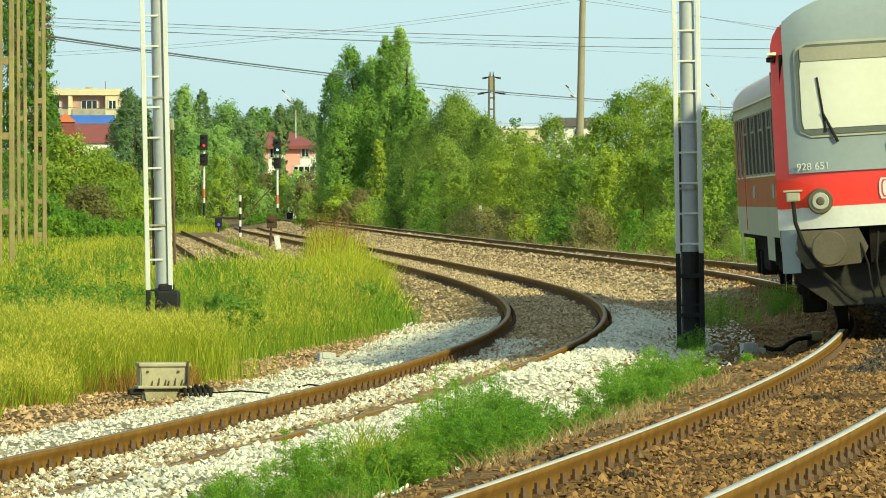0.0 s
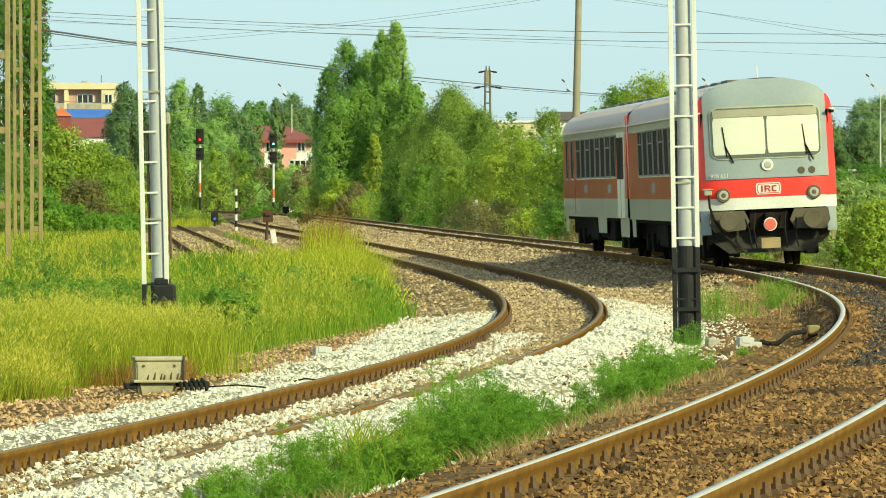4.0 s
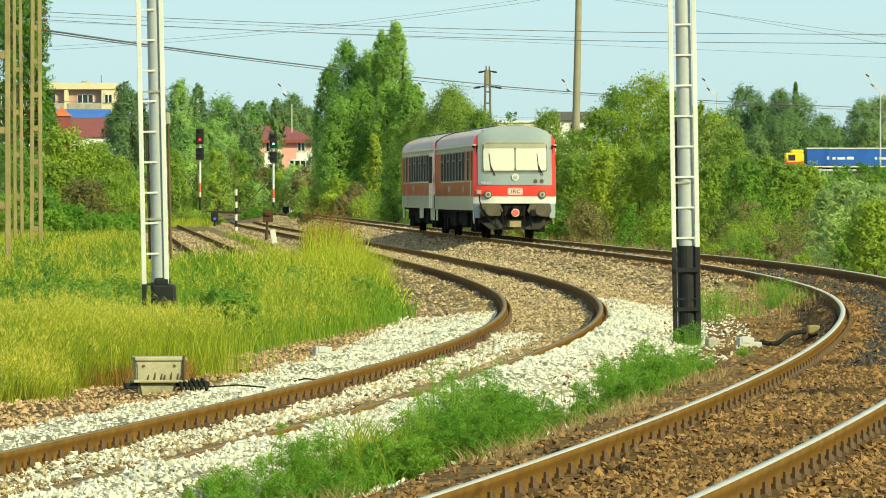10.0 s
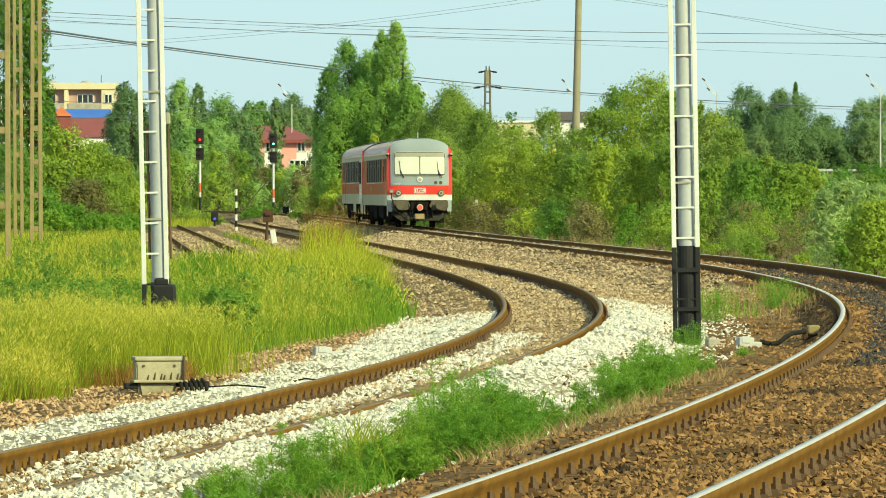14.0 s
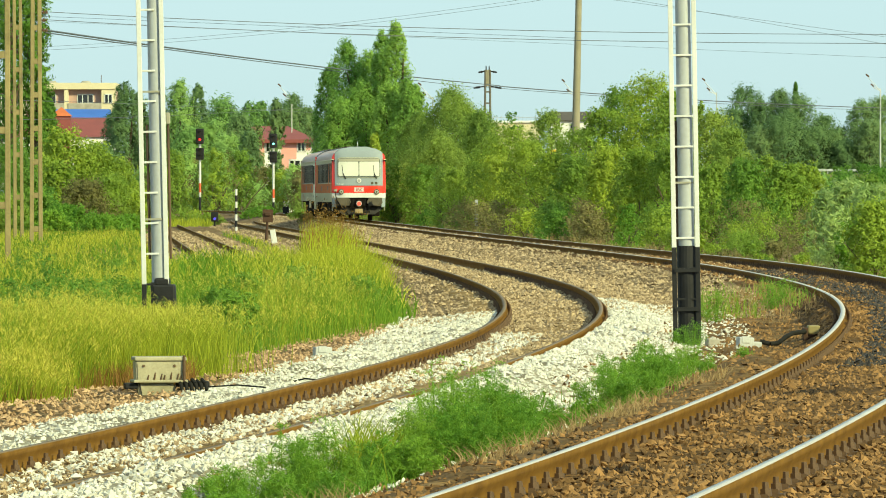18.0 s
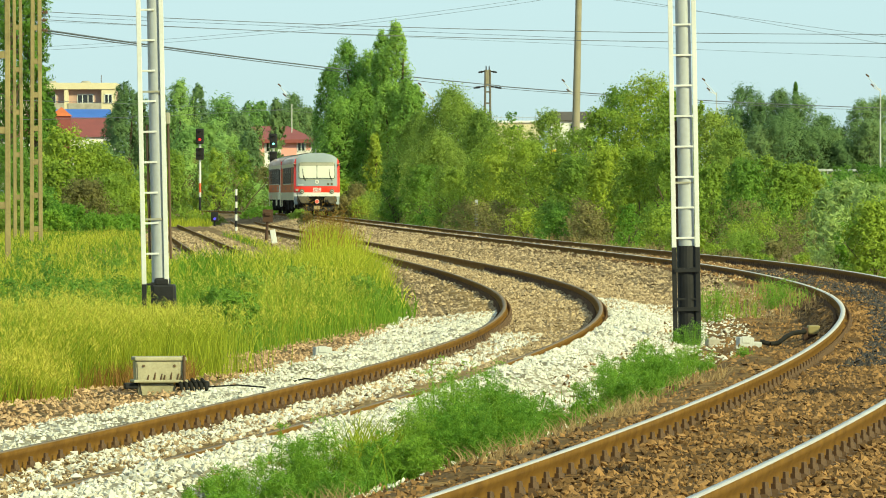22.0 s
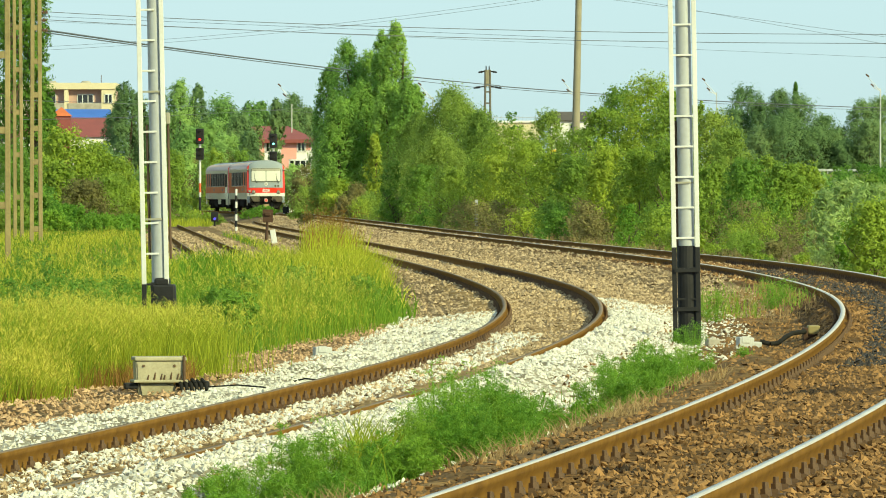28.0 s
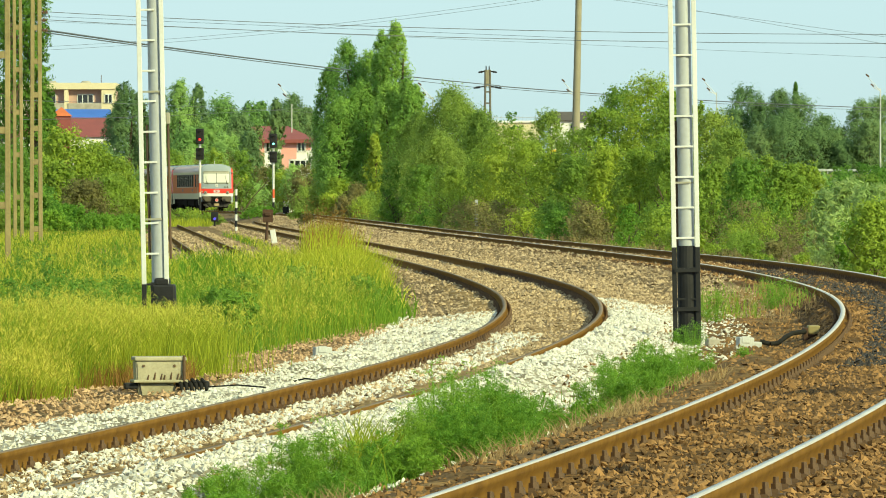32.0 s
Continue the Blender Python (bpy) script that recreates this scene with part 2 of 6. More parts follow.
# ---- the tracks: start, heading and stretches of (length, curvature) ----
class Line:
    def __init__(self, x, y, heading, stretches, rail_z, cant):
        ds = 0.5
        px, py, th = [x], [y], [heading]
        for length, k in stretches:
            for _ in range(int(round(length / ds))):
                a = th[-1] + k * ds / 2
                px.append(px[-1] + ds * math.sin(a))
                py.append(py[-1] + ds * math.cos(a))
                th.append(th[-1] + k * ds)
        self.x, self.y, self.th = map(np.array, (px, py, th))
        self.s = np.arange(len(px)) * ds
        self.zl, self.cant = rail_z(self.y), cant(self.y)

    def at(self, s, d=0.0, up=0.0):
        """The place s along the line and d to its right, up above the low rail's head, tilted with the cant."""
        s = np.asarray(s, float)
        x, y, th = (np.interp(s, self.s, v) for v in (self.x, self.y, self.th))
        zl, c = np.interp(s, self.s, self.zl), np.interp(s, self.s, self.cant)
        return np.stack([x + d * np.cos(th), y - d * np.sin(th), zl + c * np.clip((np.asarray(d) + 0.75) / 1.5, -0.6, 1.6) + up], -1)

    def heading(self, s):
        return np.interp(s, self.s, self.th)

    def near(self, X, Y):
        """Arc length and signed offset of points from the line."""
        th = np.interp(Y, self.y, self.th)
        return np.interp(Y, self.y, self.s), (X - np.interp(Y, self.y, self.x)) * np.cos(th)


def ramp(y, y0, y1, a, b):
    return a + (b - a) * np.clip((y - y0) / (y1 - y0), 0, 1)


MAIN = Line(-4.405, 0.0, 0.1773, [(25.2, -0.0009), (10, -0.001622), (15, -0.001515), (30, -0.001574), (30, -0.002167), (40, -0.001227), (60, -0.00027), (80, 0.00002),
                               (80, 0.00002), (80, -0.0001), (60, -0.000886), (160, -0.00095)],
            lambda y: np.interp(y, [180, 205, 230, 265, 310, 360, 430, 500, 700], [0, 0.03, 0.058, 0.108, 0.195, 0.275, 0.34, 0.32, 0.30]), lambda y: ramp(y, 115, 210, 0.088, 0))
SIDING = Line(-8.01, 0.0, 0.133, [(28, 0.0), (10, -0.001105), (15, -0.00092), (15, -0.001591), (15, -0.002), (15, -0.002486), (20, -0.002177), (30, -0.00087), (40, 0.000063),
                                 (80, -0.000064), (80, 0.00001), (80, 0.00024), (40, 0.00024)],
              lambda y: ramp(y, 80, 180, -0.290, -0.118), lambda y: np.interp(y, [58, 75, 115, 200], [0.045, 0.075, 0.075, 0]))
STUB = Line(-2.55, 110.0, -0.0535, [(300, 0.0)], lambda y: -0.2 + 0 * y, lambda y: 0 * y)


def ground_z(X, Y):
    """Height of the ground: a low field with a raised ballast bed under every track."""
    X, Y = np.asarray(X, float), np.asarray(Y, float)
    sa, da = MAIN.near(X, Y)
    sb, db = SIDING.near(X, Y)
    z = np.where(db < 0, ramp(-db, 2, 9, -0.55, -0.8), -0.45)
    z = np.where(da > 0, ramp(da, 2, 6, -0.45, -0.7), z)
    z = np.where(Y > 260, np.maximum(z, ramp(Y, 260, 420, -0.8, -0.4)), z)
    z = np.maximum(z, ramp(Y, 130, 230, -1.0, -0.38))
    bed_b = ramp(Y, 80, 180, -0.290, -0.118) - 0.19 + 0.8 * np.interp(Y, SIDING.y, SIDING.cant) * np.clip((db + 0.75) / 1.5, 0, 1.3) - 0.30 * np.clip((np.abs(db) - 1.35) / 1.3, 0, 3)
    bed_a = np.interp(Y, MAIN.y, MAIN.zl) - 0.165 + 0.6 * np.interp(Y, MAIN.y, MAIN.cant) * np.clip((da + 0.75) / 1.5, 0, 1.3) - 0.32 * np.clip((np.abs(da) - 1.35) / 1.3, 0, 3)
    dip = np.clip((Y - 64) / 8, 0, 1) * np.clip((108 - Y) / 12, 0, 1)
    bed_a = bed_a - 0.24 * dip * np.clip((-da - 0.92) / 0.25, 0, 1)
    bed_b = bed_b + ramp(Y, 62, 86, 0.16, 0.0) * np.clip((db - 0.1) / 0.45, 0, 1) * (np.abs(db) < 2.2) + ramp(Y, 62, 86, 0.0, 0.13) * ramp(Y, 92, 103, 1.0, 0.0) * np.clip((db - 0.80) / 0.12, 0, 1) * (np.abs(db) < 2.2)
    sc, dc = STUB.near(X, Y)
    bed_c = np.where(Y > 110, -0.40 - 0.3 * np.clip((np.abs(dc) - 1.35) / 1.3, 0, 3), -9)
    z = np.maximum(np.maximum(z, bed_b), np.maximum(bed_a, bed_c))
    wob = 0.03 * ramp(Y, 120, 160, 1.0, 0.0) * np.sin(X * 2.1 + Y * 0.37) * np.sin(Y * 0.9 - X * 0.6)
    far = np.clip((Y - 715) / 55, 0, 1) * np.clip((X + 70) / 30, 0, 1)
    return z + wob + 4.7 * far


def build_ground():
    ys = np.concatenate([np.arange(-60, 14, 6), np.arange(14, 60, 0.5), np.arange(60, 210, 1), np.arange(210, 300, 2), np.arange(300, 460, 4), np.arange(460, 860, 8), np.arange(900, 4600, 300)])
    xs = np.concatenate([np.arange(-2000, -60, 150), np.arange(-60, -12, 3), np.arange(-12, 12, 0.24), np.arange(12, 90, 4), np.arange(90, 2200, 150)])
    X, Y = np.meshgrid(xs, ys)
    Z = ground_z(X, Y)
    V = np.stack([X, Y, Z], -1).reshape(-1, 3)
    n = len(xs)
    i, j = np.meshgrid(np.arange(len(ys) - 1), np.arange(n - 1), indexing="ij")
    a = (i * n + j).ravel()
    F = np.stack([a, a + 1, a + n + 1, a + n], 1)
    g = arrays("ground", V, F, M_SOIL)
    g.data.shade_smooth()
    tagged(g, "brown soil with sparse weeds beside the railway", "ground", kind="structure")


build_ground()

RAIL_SECTION = [(-0.036, 0.0), (0.036, 0.0), (0.036, -0.036), (0.020, -0.060), (0.018, -0.138), (0.075, -0.160), (0.075, -0.172),
                (-0.075, -0.172), (-0.075, -0.160), (-0.018, -0.138), (-0.020, -0.060), (-0.036, -0.036)]


def rail(line, side, s0, s1, parent, top, steel):
    """One rail of a track: a swept profile, with its running surface as a face strip of its own."""
    ss = np.arange(s0, s1 + 0.01, 1.0)
    d = 0.7535 * side
    rings = np.stack([line.at(ss, d + u, v) for u, v in RAIL_SECTION], 1)
    n, k = len(ss), len(RAIL_SECTION)
    V = rings.reshape(-1, 3)
    F = []
    for j in range(k):
        q = (j + 1) % k
        a = np.arange(n - 1) * k
        F.append(np.stack([a + j, a + q, a + k + q, a + k + j], 1))
    r = arrays("rail", V, np.concatenate(F)[:, ::-1], steel, parent)
    ob = r
    w = 0.030
    T = np.stack([line.at(ss, d - w, 0.004), line.at(ss, d + w, 0.004), line.at(ss, d + w, -0.002), line.at(ss, d - w, -0.002)], 1).reshape(-1, 3)
    F = []
    for j in range(4):
        a = np.arange(n - 1) * 4
        F.append(np.stack([a + j, a + (j + 1) % 4, a + 4 + (j + 1) % 4, a + 4 + j], 1))
    arrays("running_surface", T, np.concatenate(F)[:, ::-1], top, ob)
    return ob


def track(line, s0, s1, label, top, near_s):
    t = empty("railway_track", label=label, category="railway track")
    for side in (-1, 1):
        rail(line, side, s0, s1, t, top, M_RAIL)
    sl, cl = B(), B()
    box(sl, -1.3, 1.3, -0.13, 0.13, -0.10, 0.0, 0.015)
    me = bpy.data.meshes.new("sleeper")
    sl.to_mesh(me), sl.free()
    me.materials.append(M_SLEEPER)
    box(cl, -0.035, 0.035, -0.06, 0.06, 0.0, 0.035)
    box(cl, -0.035, 0.005, -0.045, 0.045, 0.03, 0.06)
    tube(cl, (-0.008, 0, 0.05), (-0.008, 0, 0.088), 0.034, 0.030, 6)
    tube(cl, (-0.008, 0, 0.088), (-0.008, 0, 0.122), 0.020, 0.017, 6)
    mc = bpy.data.meshes.new("fastening")
    cl.to_mesh(mc), cl.free()
    mc.materials.append(M_CLIP)
    cv = np.array([v.co for v in mc.vertices])
    rest_v, count = [], 0
    for s in np.arange(s0, min(s1, near_s), 0.6):
        p = line.at(s, 0, -0.178)
        c = math.atan(np.interp(s, line.s, line.cant) / 1.5)
        m = Matrix.Translation(p) @ Matrix.Rotation(-line.heading(s), 4, "Z") @ Matrix.Rotation(-c, 4, "Y")
        ob = new("sleeper", me)
        ob.parent = t
        ob.matrix_world = m @ Matrix.Diagonal((0.72 if line is not STUB else 1.0, 1, 1, 1))
        for d in (-0.7535, 0.7535):
            for q in (-1, 1):
                mm = m @ Matrix.Translation((d + q * 0.10, 0, 0)) @ Matrix.Rotation(math.pi if q < 0 else 0, 4, "Z")
                if count < 300:
                    ob = new("fastening", mc)
                    ob.parent = t
                    ob.matrix_world = mm
                    count += 1
                else:
                    R = np.array(mm)
                    rest_v.append(cv @ R[:3, :3].T + R[:3, 3])
    if rest_v:
        quads = [list(f.vertices) for f in mc.polygons if len(f.vertices) == 4]
        F = (np.array(quads)[None] + len(cv) * np.arange(len(rest_v))[:, None, None]).reshape(-1, 4)
        tagged(arrays("fastening", np.concatenate(rest_v), F, M_CLIP, t), kind="stuff")
    return t


track(MAIN, 24, 690, "curved main line with polished steel rails on rusty ballast", M_RAIL_TOP, 150)
track(SIDING, 24, 440, "curved siding with rusty rails in pale ballast", M_RAIL_TOP_DULL, 150)
track(STUB, 88, 270, "short rusty stub track ending in the weeds", M_RAIL_TOP_DULL, 100)


# ---- ballast ----
def stones(name, pos, size, material, label, rng, coarse=False):
    """Broken stones: squashed, jittered octahedra, or five-sided caps where they lie far off."""
    if coarse:
        base = np.array([(math.cos(1.257 * k), math.sin(1.257 * k), -0.35) for k in range(5)] + [(0, 0, 0.8)])
        tri = np.array([(k, (k + 1) % 5, 5) for k in range(5)])
    else:
        base = np.array([(1, 0, 0), (0, 1, 0), (-1, 0, 0), (0, -1, 0), (0, 0, 1), (0, 0, -1)], float)
        tri = np.array([(0, 1, 4), (1, 2, 4), (2, 3, 4), (3, 0, 4), (1, 0, 5), (2, 1, 5), (3, 2, 5), (0, 3, 5)])
    n = len(pos)
    V = base[None] * (1 + rng.uniform(-0.45, 0.45, (n, 6, 1))) + rng.uniform(-0.28, 0.28, (n, 6, 3))
    V *= size[:, None, None] * rng.uniform(0.5, 1.2, (n, 1, 3)) * np.array([0.55, 0.55, 0.42])
    a, c = rng.uniform(0, 6.28, n), rng.uniform(-0.8, 0.8, n) * (0.4 if coarse else 1.0)
    ca, sa, cc, sc = np.cos(a), np.sin(a), np.cos(c), np.sin(c)
    x, y, z = V[..., 0], V[..., 1], V[..., 2]
    y, z = y * cc[:, None] - z * sc[:, None], y * sc[:, None] + z * cc[:, None]
    x, y = x * ca[:, None] - y * sa[:, None], x * sa[:, None] + y * ca[:, None]
    V = np.stack([x, y, z], -1) + pos[:, None]
    F = tri[None] + 6 * np.arange(n)[:, None, None]
    ob = arrays(name, V.reshape(-1, 3), F.reshape(-1, 3), material)
    ob.data.shade_flat()
    return tagged(ob, label, "ballast", kind="stuff")


def bed(line, y0, y1, d0, d1, count, rng, falloff=1.5, keep_off=0.10):
    """Random places on a strip along a line, denser near its start."""
    u = rng.random(count) ** falloff
    Y = y0 + (y1 - y0) * u
    d = rng.uniform(d0, d1, count)
    keep = np.abs(np.abs(d) - 0.7535) > keep_off
    Y, d = Y[keep], d[keep]
    s = np.interp(Y, line.y, line.s)
    p = line.at(s, d)
    p[:, 2] = ground_z(p[:, 0], p[:, 1]) + rng.uniform(0.015, 0.055, len(p))
    return p


def bed_sheet(name, line, s0, s1, d0, d1, lift, material, label, seed):
    """A ballast bed on the ground along a line, with uneven edges that dive below the soil."""
    r = np.random.default_rng(seed)
    ss = np.concatenate([np.arange(s0, min(s1, 130), 0.4), np.arange(130, s1, 1.5)]) if s1 > 130 else np.arange(s0, s1, 0.4)
    dd = np.linspace(0, 1, 26)
    S, D = np.meshgrid(ss, dd, indexing="ij")
    wave = np.interp(ss, np.arange(s0, s1 + 2, 0.8), r.uniform(-0.14, 0.14, len(np.arange(s0, s1 + 2, 0.8))))
    D2 = d0 + (d1 - d0) * D + wave[:, None] * (1 - 2 * D) * (np.abs(1 - 2 * D))
    P = line.at(S.ravel(), D2.ravel())
    edge = np.minimum(np.clip(np.minimum(D, 1 - D).ravel() / 0.08, 0, 1), np.clip((s1 - S.ravel()) / 6, 0, 1))
    P[:, 2] = ground_z(P[:, 0], P[:, 1]) + lift * edge - 0.08 * (1 - edge) + r.uniform(-0.008, 0.008, len(P))
    n = len(dd)
    i, j = np.meshgrid(np.arange(len(ss) - 1), np.arange(n - 1), indexing="ij")
    q = (i * n + j).ravel()
    ob = arrays(name, P, np.stack([q, q + 1, q + n + 1, q + n], 1), material)
    ob.data.shade_smooth()
    return tagged(ob, label, "ballast", kind="structure")


bed_sheet("ballast_bed", MAIN, 24, 330, -1.55, 2.4, 0.030, M_BED_BROWN, "rust-brown ballast bed of the main line", 1)
bed_sheet("soil_strip", MAIN, 24, 108, -3.3, -1.0, 0.034, M_BED_SOIL, "dark bare soil beside the main line", 5)
bed_sheet("ballast_bed", SIDING, 24, 290, -1.6, 1.6, 0.026, M_BED_TAN, "tan ballast bed of the siding", 2)
bed_sheet("ballast_bed", SIDING, 24, 112, 0.84, 2.35, 0.040, M_BED_WHITE, "fresh white ballast shoulder of the siding", 3)
bed_sheet("ballast_bed", SIDING, 24, 104, -2.6, -0.84, 0.040, M_BED_WHITE, "fresh white ballast shoulder of the siding", 4)


def scatter(name, pos, size, material, label, rng, split=52):
    """Stones in full near the start of the line and as plain caps further off."""
    far = pos[:, 1] > split
    stones(name, pos[~far], size[~far], material, label, rng)
    if far.any():
        stones(name, pos[far], size[far], material, label, rng, True)


rng = np.random.default_rng(5)
pa = np.concatenate([bed(MAIN, 27, 170, -1.15, 2.6, 72000, rng, 2.6, keep_off=0.12), bed(MAIN, 30, 110, -3.2, -1.1, 9000, rng, 1.3)])
pa[:, 2] -= 0.004
scatter("rusty_ballast", pa, rng.uniform(0.022, 0.066, len(pa)) * ramp(pa[:, 1], 40, 120, 1.0, 1.7), M_BROWN_STONE, "rust-brown crushed stone between the main rails", rng, 46)
pb = np.concatenate([bed(SIDING, 28, 100, -2.6, -0.82, 26000, rng, 1.5), bed(SIDING, 27, 110, 0.82, 2.3, 38000, rng, 1.4), bed(SIDING, 30, 104, 2.2, 2.9, 1800, rng, 1.2), bed(SIDING, 29, 62, -0.65, 0.65, 1800, rng, 1.3), bed(SIDING, 42, 86, -0.66, 0.05, 5200, rng, 1.0), bed(SIDING, 84, 104, -2.5, -0.84, 2600, rng, 1.0)])
scatter("pale_ballast", pb, rng.uniform(0.024, 0.064, len(pb)) * ramp(pb[:, 1], 40, 75, 1.0, 1.2), M_WHITE_STONE, "fresh white limestone ballast beside the siding", rng)
pc = np.concatenate([bed(SIDING, 29, 230, -0.8, 0.8, 24000, rng, 2.2), bed(SIDING, 96, 230, -2.4, 2.6, 11000, rng, 1.5), bed(MAIN, 98, 300, -4.6, -1.5, 14000, rng, 1.3),
                     bed(MAIN, 120, 300, -1.7, 2.6, 7000, rng, 1.2), bed(STUB, 150, 330, -1.8, 1.8, 5000, rng, 1.2), bed(MAIN, 290, 430, -5.5, 2.6, 7000, rng, 1.0), bed(SIDING, 225, 400, -2.4, 2.4, 4000, rng, 1.0)])
po = bed(MAIN, 58, 135, -0.45, 0.40, 6500, rng, 1.1)
po = po[np.abs(po[:, 0] - np.interp(po[:, 1], MAIN.y, MAIN.x)) < 0.16 + 0.26 * rng.random(len(po))]
po[:, 2] += 0.012
scatter("oily_ballast", po, rng.uniform(0.035, 0.085, len(po)), M_OILY_STONE, "oil-blackened stone between the main rails", rng)
pd = bed(SIDING, 30, 100, -4.6, -2.4, 13000, rng, 1.5)
scatter("rubble", pd, rng.uniform(0.025, 0.075, len(pd)), M_RUBBLE, "ochre rubble at the edge of the meadow", rng)
scatter("tan_ballast", pc, rng.uniform(0.035, 0.08, len(pc)) * ramp(pc[:, 1], 80, 220, 1.0, 1.8) * ramp(pc[:, 1], 30, 75, 0.5, 1.0), M_TAN_STONE, "old tan ballast with dust between the tracks", rng)


# ---- railcar ----
CAR = 22.7


def front_u(x, z):
    """How far the end face lies behind the foremost plane."""
    return 0.28 * max(0.0, z - 1.85) / 1.9 + 0.30 * abs(x / 1.42) ** 5 + 0.10 * max(0.0, z - 3.3) ** 2 * 4


def half_width(z):
    """Half the body's width at a height."""
    if z < 0.95:
        return 1.36 + 0.06 * (z - 0.5) / 0.45
    if z < 2.1:
        return 1.425
    if z < 3.25:
        return 1.425 - 0.015 * (z - 2.1) / 1.15
    t = min(1.0, (z - 3.25) / 0.70)
    return 1.41 * math.sqrt(max(0.0, 1 - t ** 2.4))


def patch(parent, name, material, x0, x1, z0, z1, out, corner=0.0, n=10, label="", thick=0.02, clip=False):
    """A curved panel that follows the end face, out metres in front of it."""
    bm = B()
    pts = []
    if clip:
        for i in range(n + 1):
            z = z0 + (z1 - z0) * i / n
            w = half_width(z) - (0.0 if x1 > 1.4 or z > 3.54 else 0.02)
            pts.append([(max(-w, min(w, x0 + (x1 - x0) * j / n)), z) for j in range(n + 1)])
    else:
        for i in range(n + 1):
            z = z0 + (z1 - z0) * i / n
            dz = min(z - z0, z1 - z)
            ins = corner - math.sqrt(max(0, corner ** 2 - (corner - dz) ** 2)) if dz < corner else 0
            pts.append([(x0 + ins + (x1 - x0 - 2 * ins) * j / n, z) for j in range(n + 1)])
    vs = [[bm.verts.new((x, front_u(x, z) - out, z)) for x, z in row] for row in pts]
    for i in range(n):
        for j in range(n):
            try:
                bm.faces.new((vs[i][j], vs[i][j + 1], vs[i + 1][j + 1], vs[i + 1][j]))
            except ValueError:
                pass
    bmesh.ops.remove_doubles(bm, verts=bm.verts, dist=0.0005)
    bmesh.ops.solidify(bm, geom=bm.faces, thickness=-thick)
    bmesh.ops.recalc_face_normals(bm, faces=bm.faces)
    return part(name, bm, material, parent, label, smooth=True)


def car_shell(parent, cab):
    """The car's body: side bands and roof as swept shells from u = 0 to its length."""
    def band(name, z0, z1, material, u0=0.0, u1=CAR, out=0.0, steps=6, label=""):
        bm = B()
        zs = [z0 + (z1 - z0) * i / steps for i in range(steps + 1)]
        us = [u0, u1]
        for side in (-1, 1):
            rows = []
            for z in zs:
                w = half_width(z) + out
                e = front_u(1.42, z) - 0.01 if cab and u0 == 0.0 else 0.0
                rows.append([bm.verts.new((side * w, u0 + e, z)), bm.verts.new((side * w, u1, z))])
            for a, b in zip(rows[:-1], rows[1:]):
                bm.faces.new((a[0], a[1], b[1], b[0]))
        bmesh.ops.solidify(bm, geom=bm.faces, thickness=0.03)
        bmesh.ops.recalc_face_normals(bm, faces=bm.faces)
        return part(name, bm, material, parent, label)
    band("lower_side_panel", 0.98, 1.24, M_PALE, label="light grey lower side")
    band("side_stripe", 1.24, 1.47, M_PALE, out=0.004, label="pale stripe")
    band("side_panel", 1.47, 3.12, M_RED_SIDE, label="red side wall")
    band("window_band", 3.06, 3.25, M_PALE, out=0.004)
    bm = B()
    zs = [3.60, 3.66, 3.72, 3.78, 3.84, 3.89, 3.92]
    prof = [(-half_width(z), z) for z in zs] + [(-0.22, 3.945), (0, 3.95), (0.22, 3.945)] + [(half_width(z), z) for z in reversed(zs)]
    rows = []
    for u in (None, 3.0, 12.0, CAR):
        rows.append([bm.verts.new((x, front_u(x, z) if (u is None and cab) else (u or 0.0), z)) for x, z in prof])
    for a, b in zip(rows[:-1], rows[1:]):
        for i in range(len(prof) - 1):
            bm.faces.new((a[i], b[i], b[i + 1], a[i + 1]))
    bm.faces.new(rows[-1])
    bmesh.ops.recalc_face_normals(bm, faces=bm.faces)
    part("roof", bm, M_ROOF, parent, "curved grey roof", smooth=True)
    bm = B()
    box(bm, -1.33, 1.33, 0.35 if cab else 0.05, CAR - 0.05, 0.95, 3.24)
    part("body_core", bm, M_DARK, parent)
    bm = B()
    box(bm, -1.36, 1.36, 0.4 if cab else 0.0, CAR, 0.90, 1.0)
    box(bm, -1.15, 1.15, 0.9 if cab else 0.2, CAR - 0.2, 0.50, 0.92)
    part("floor_frame", bm, M_DARK, parent)


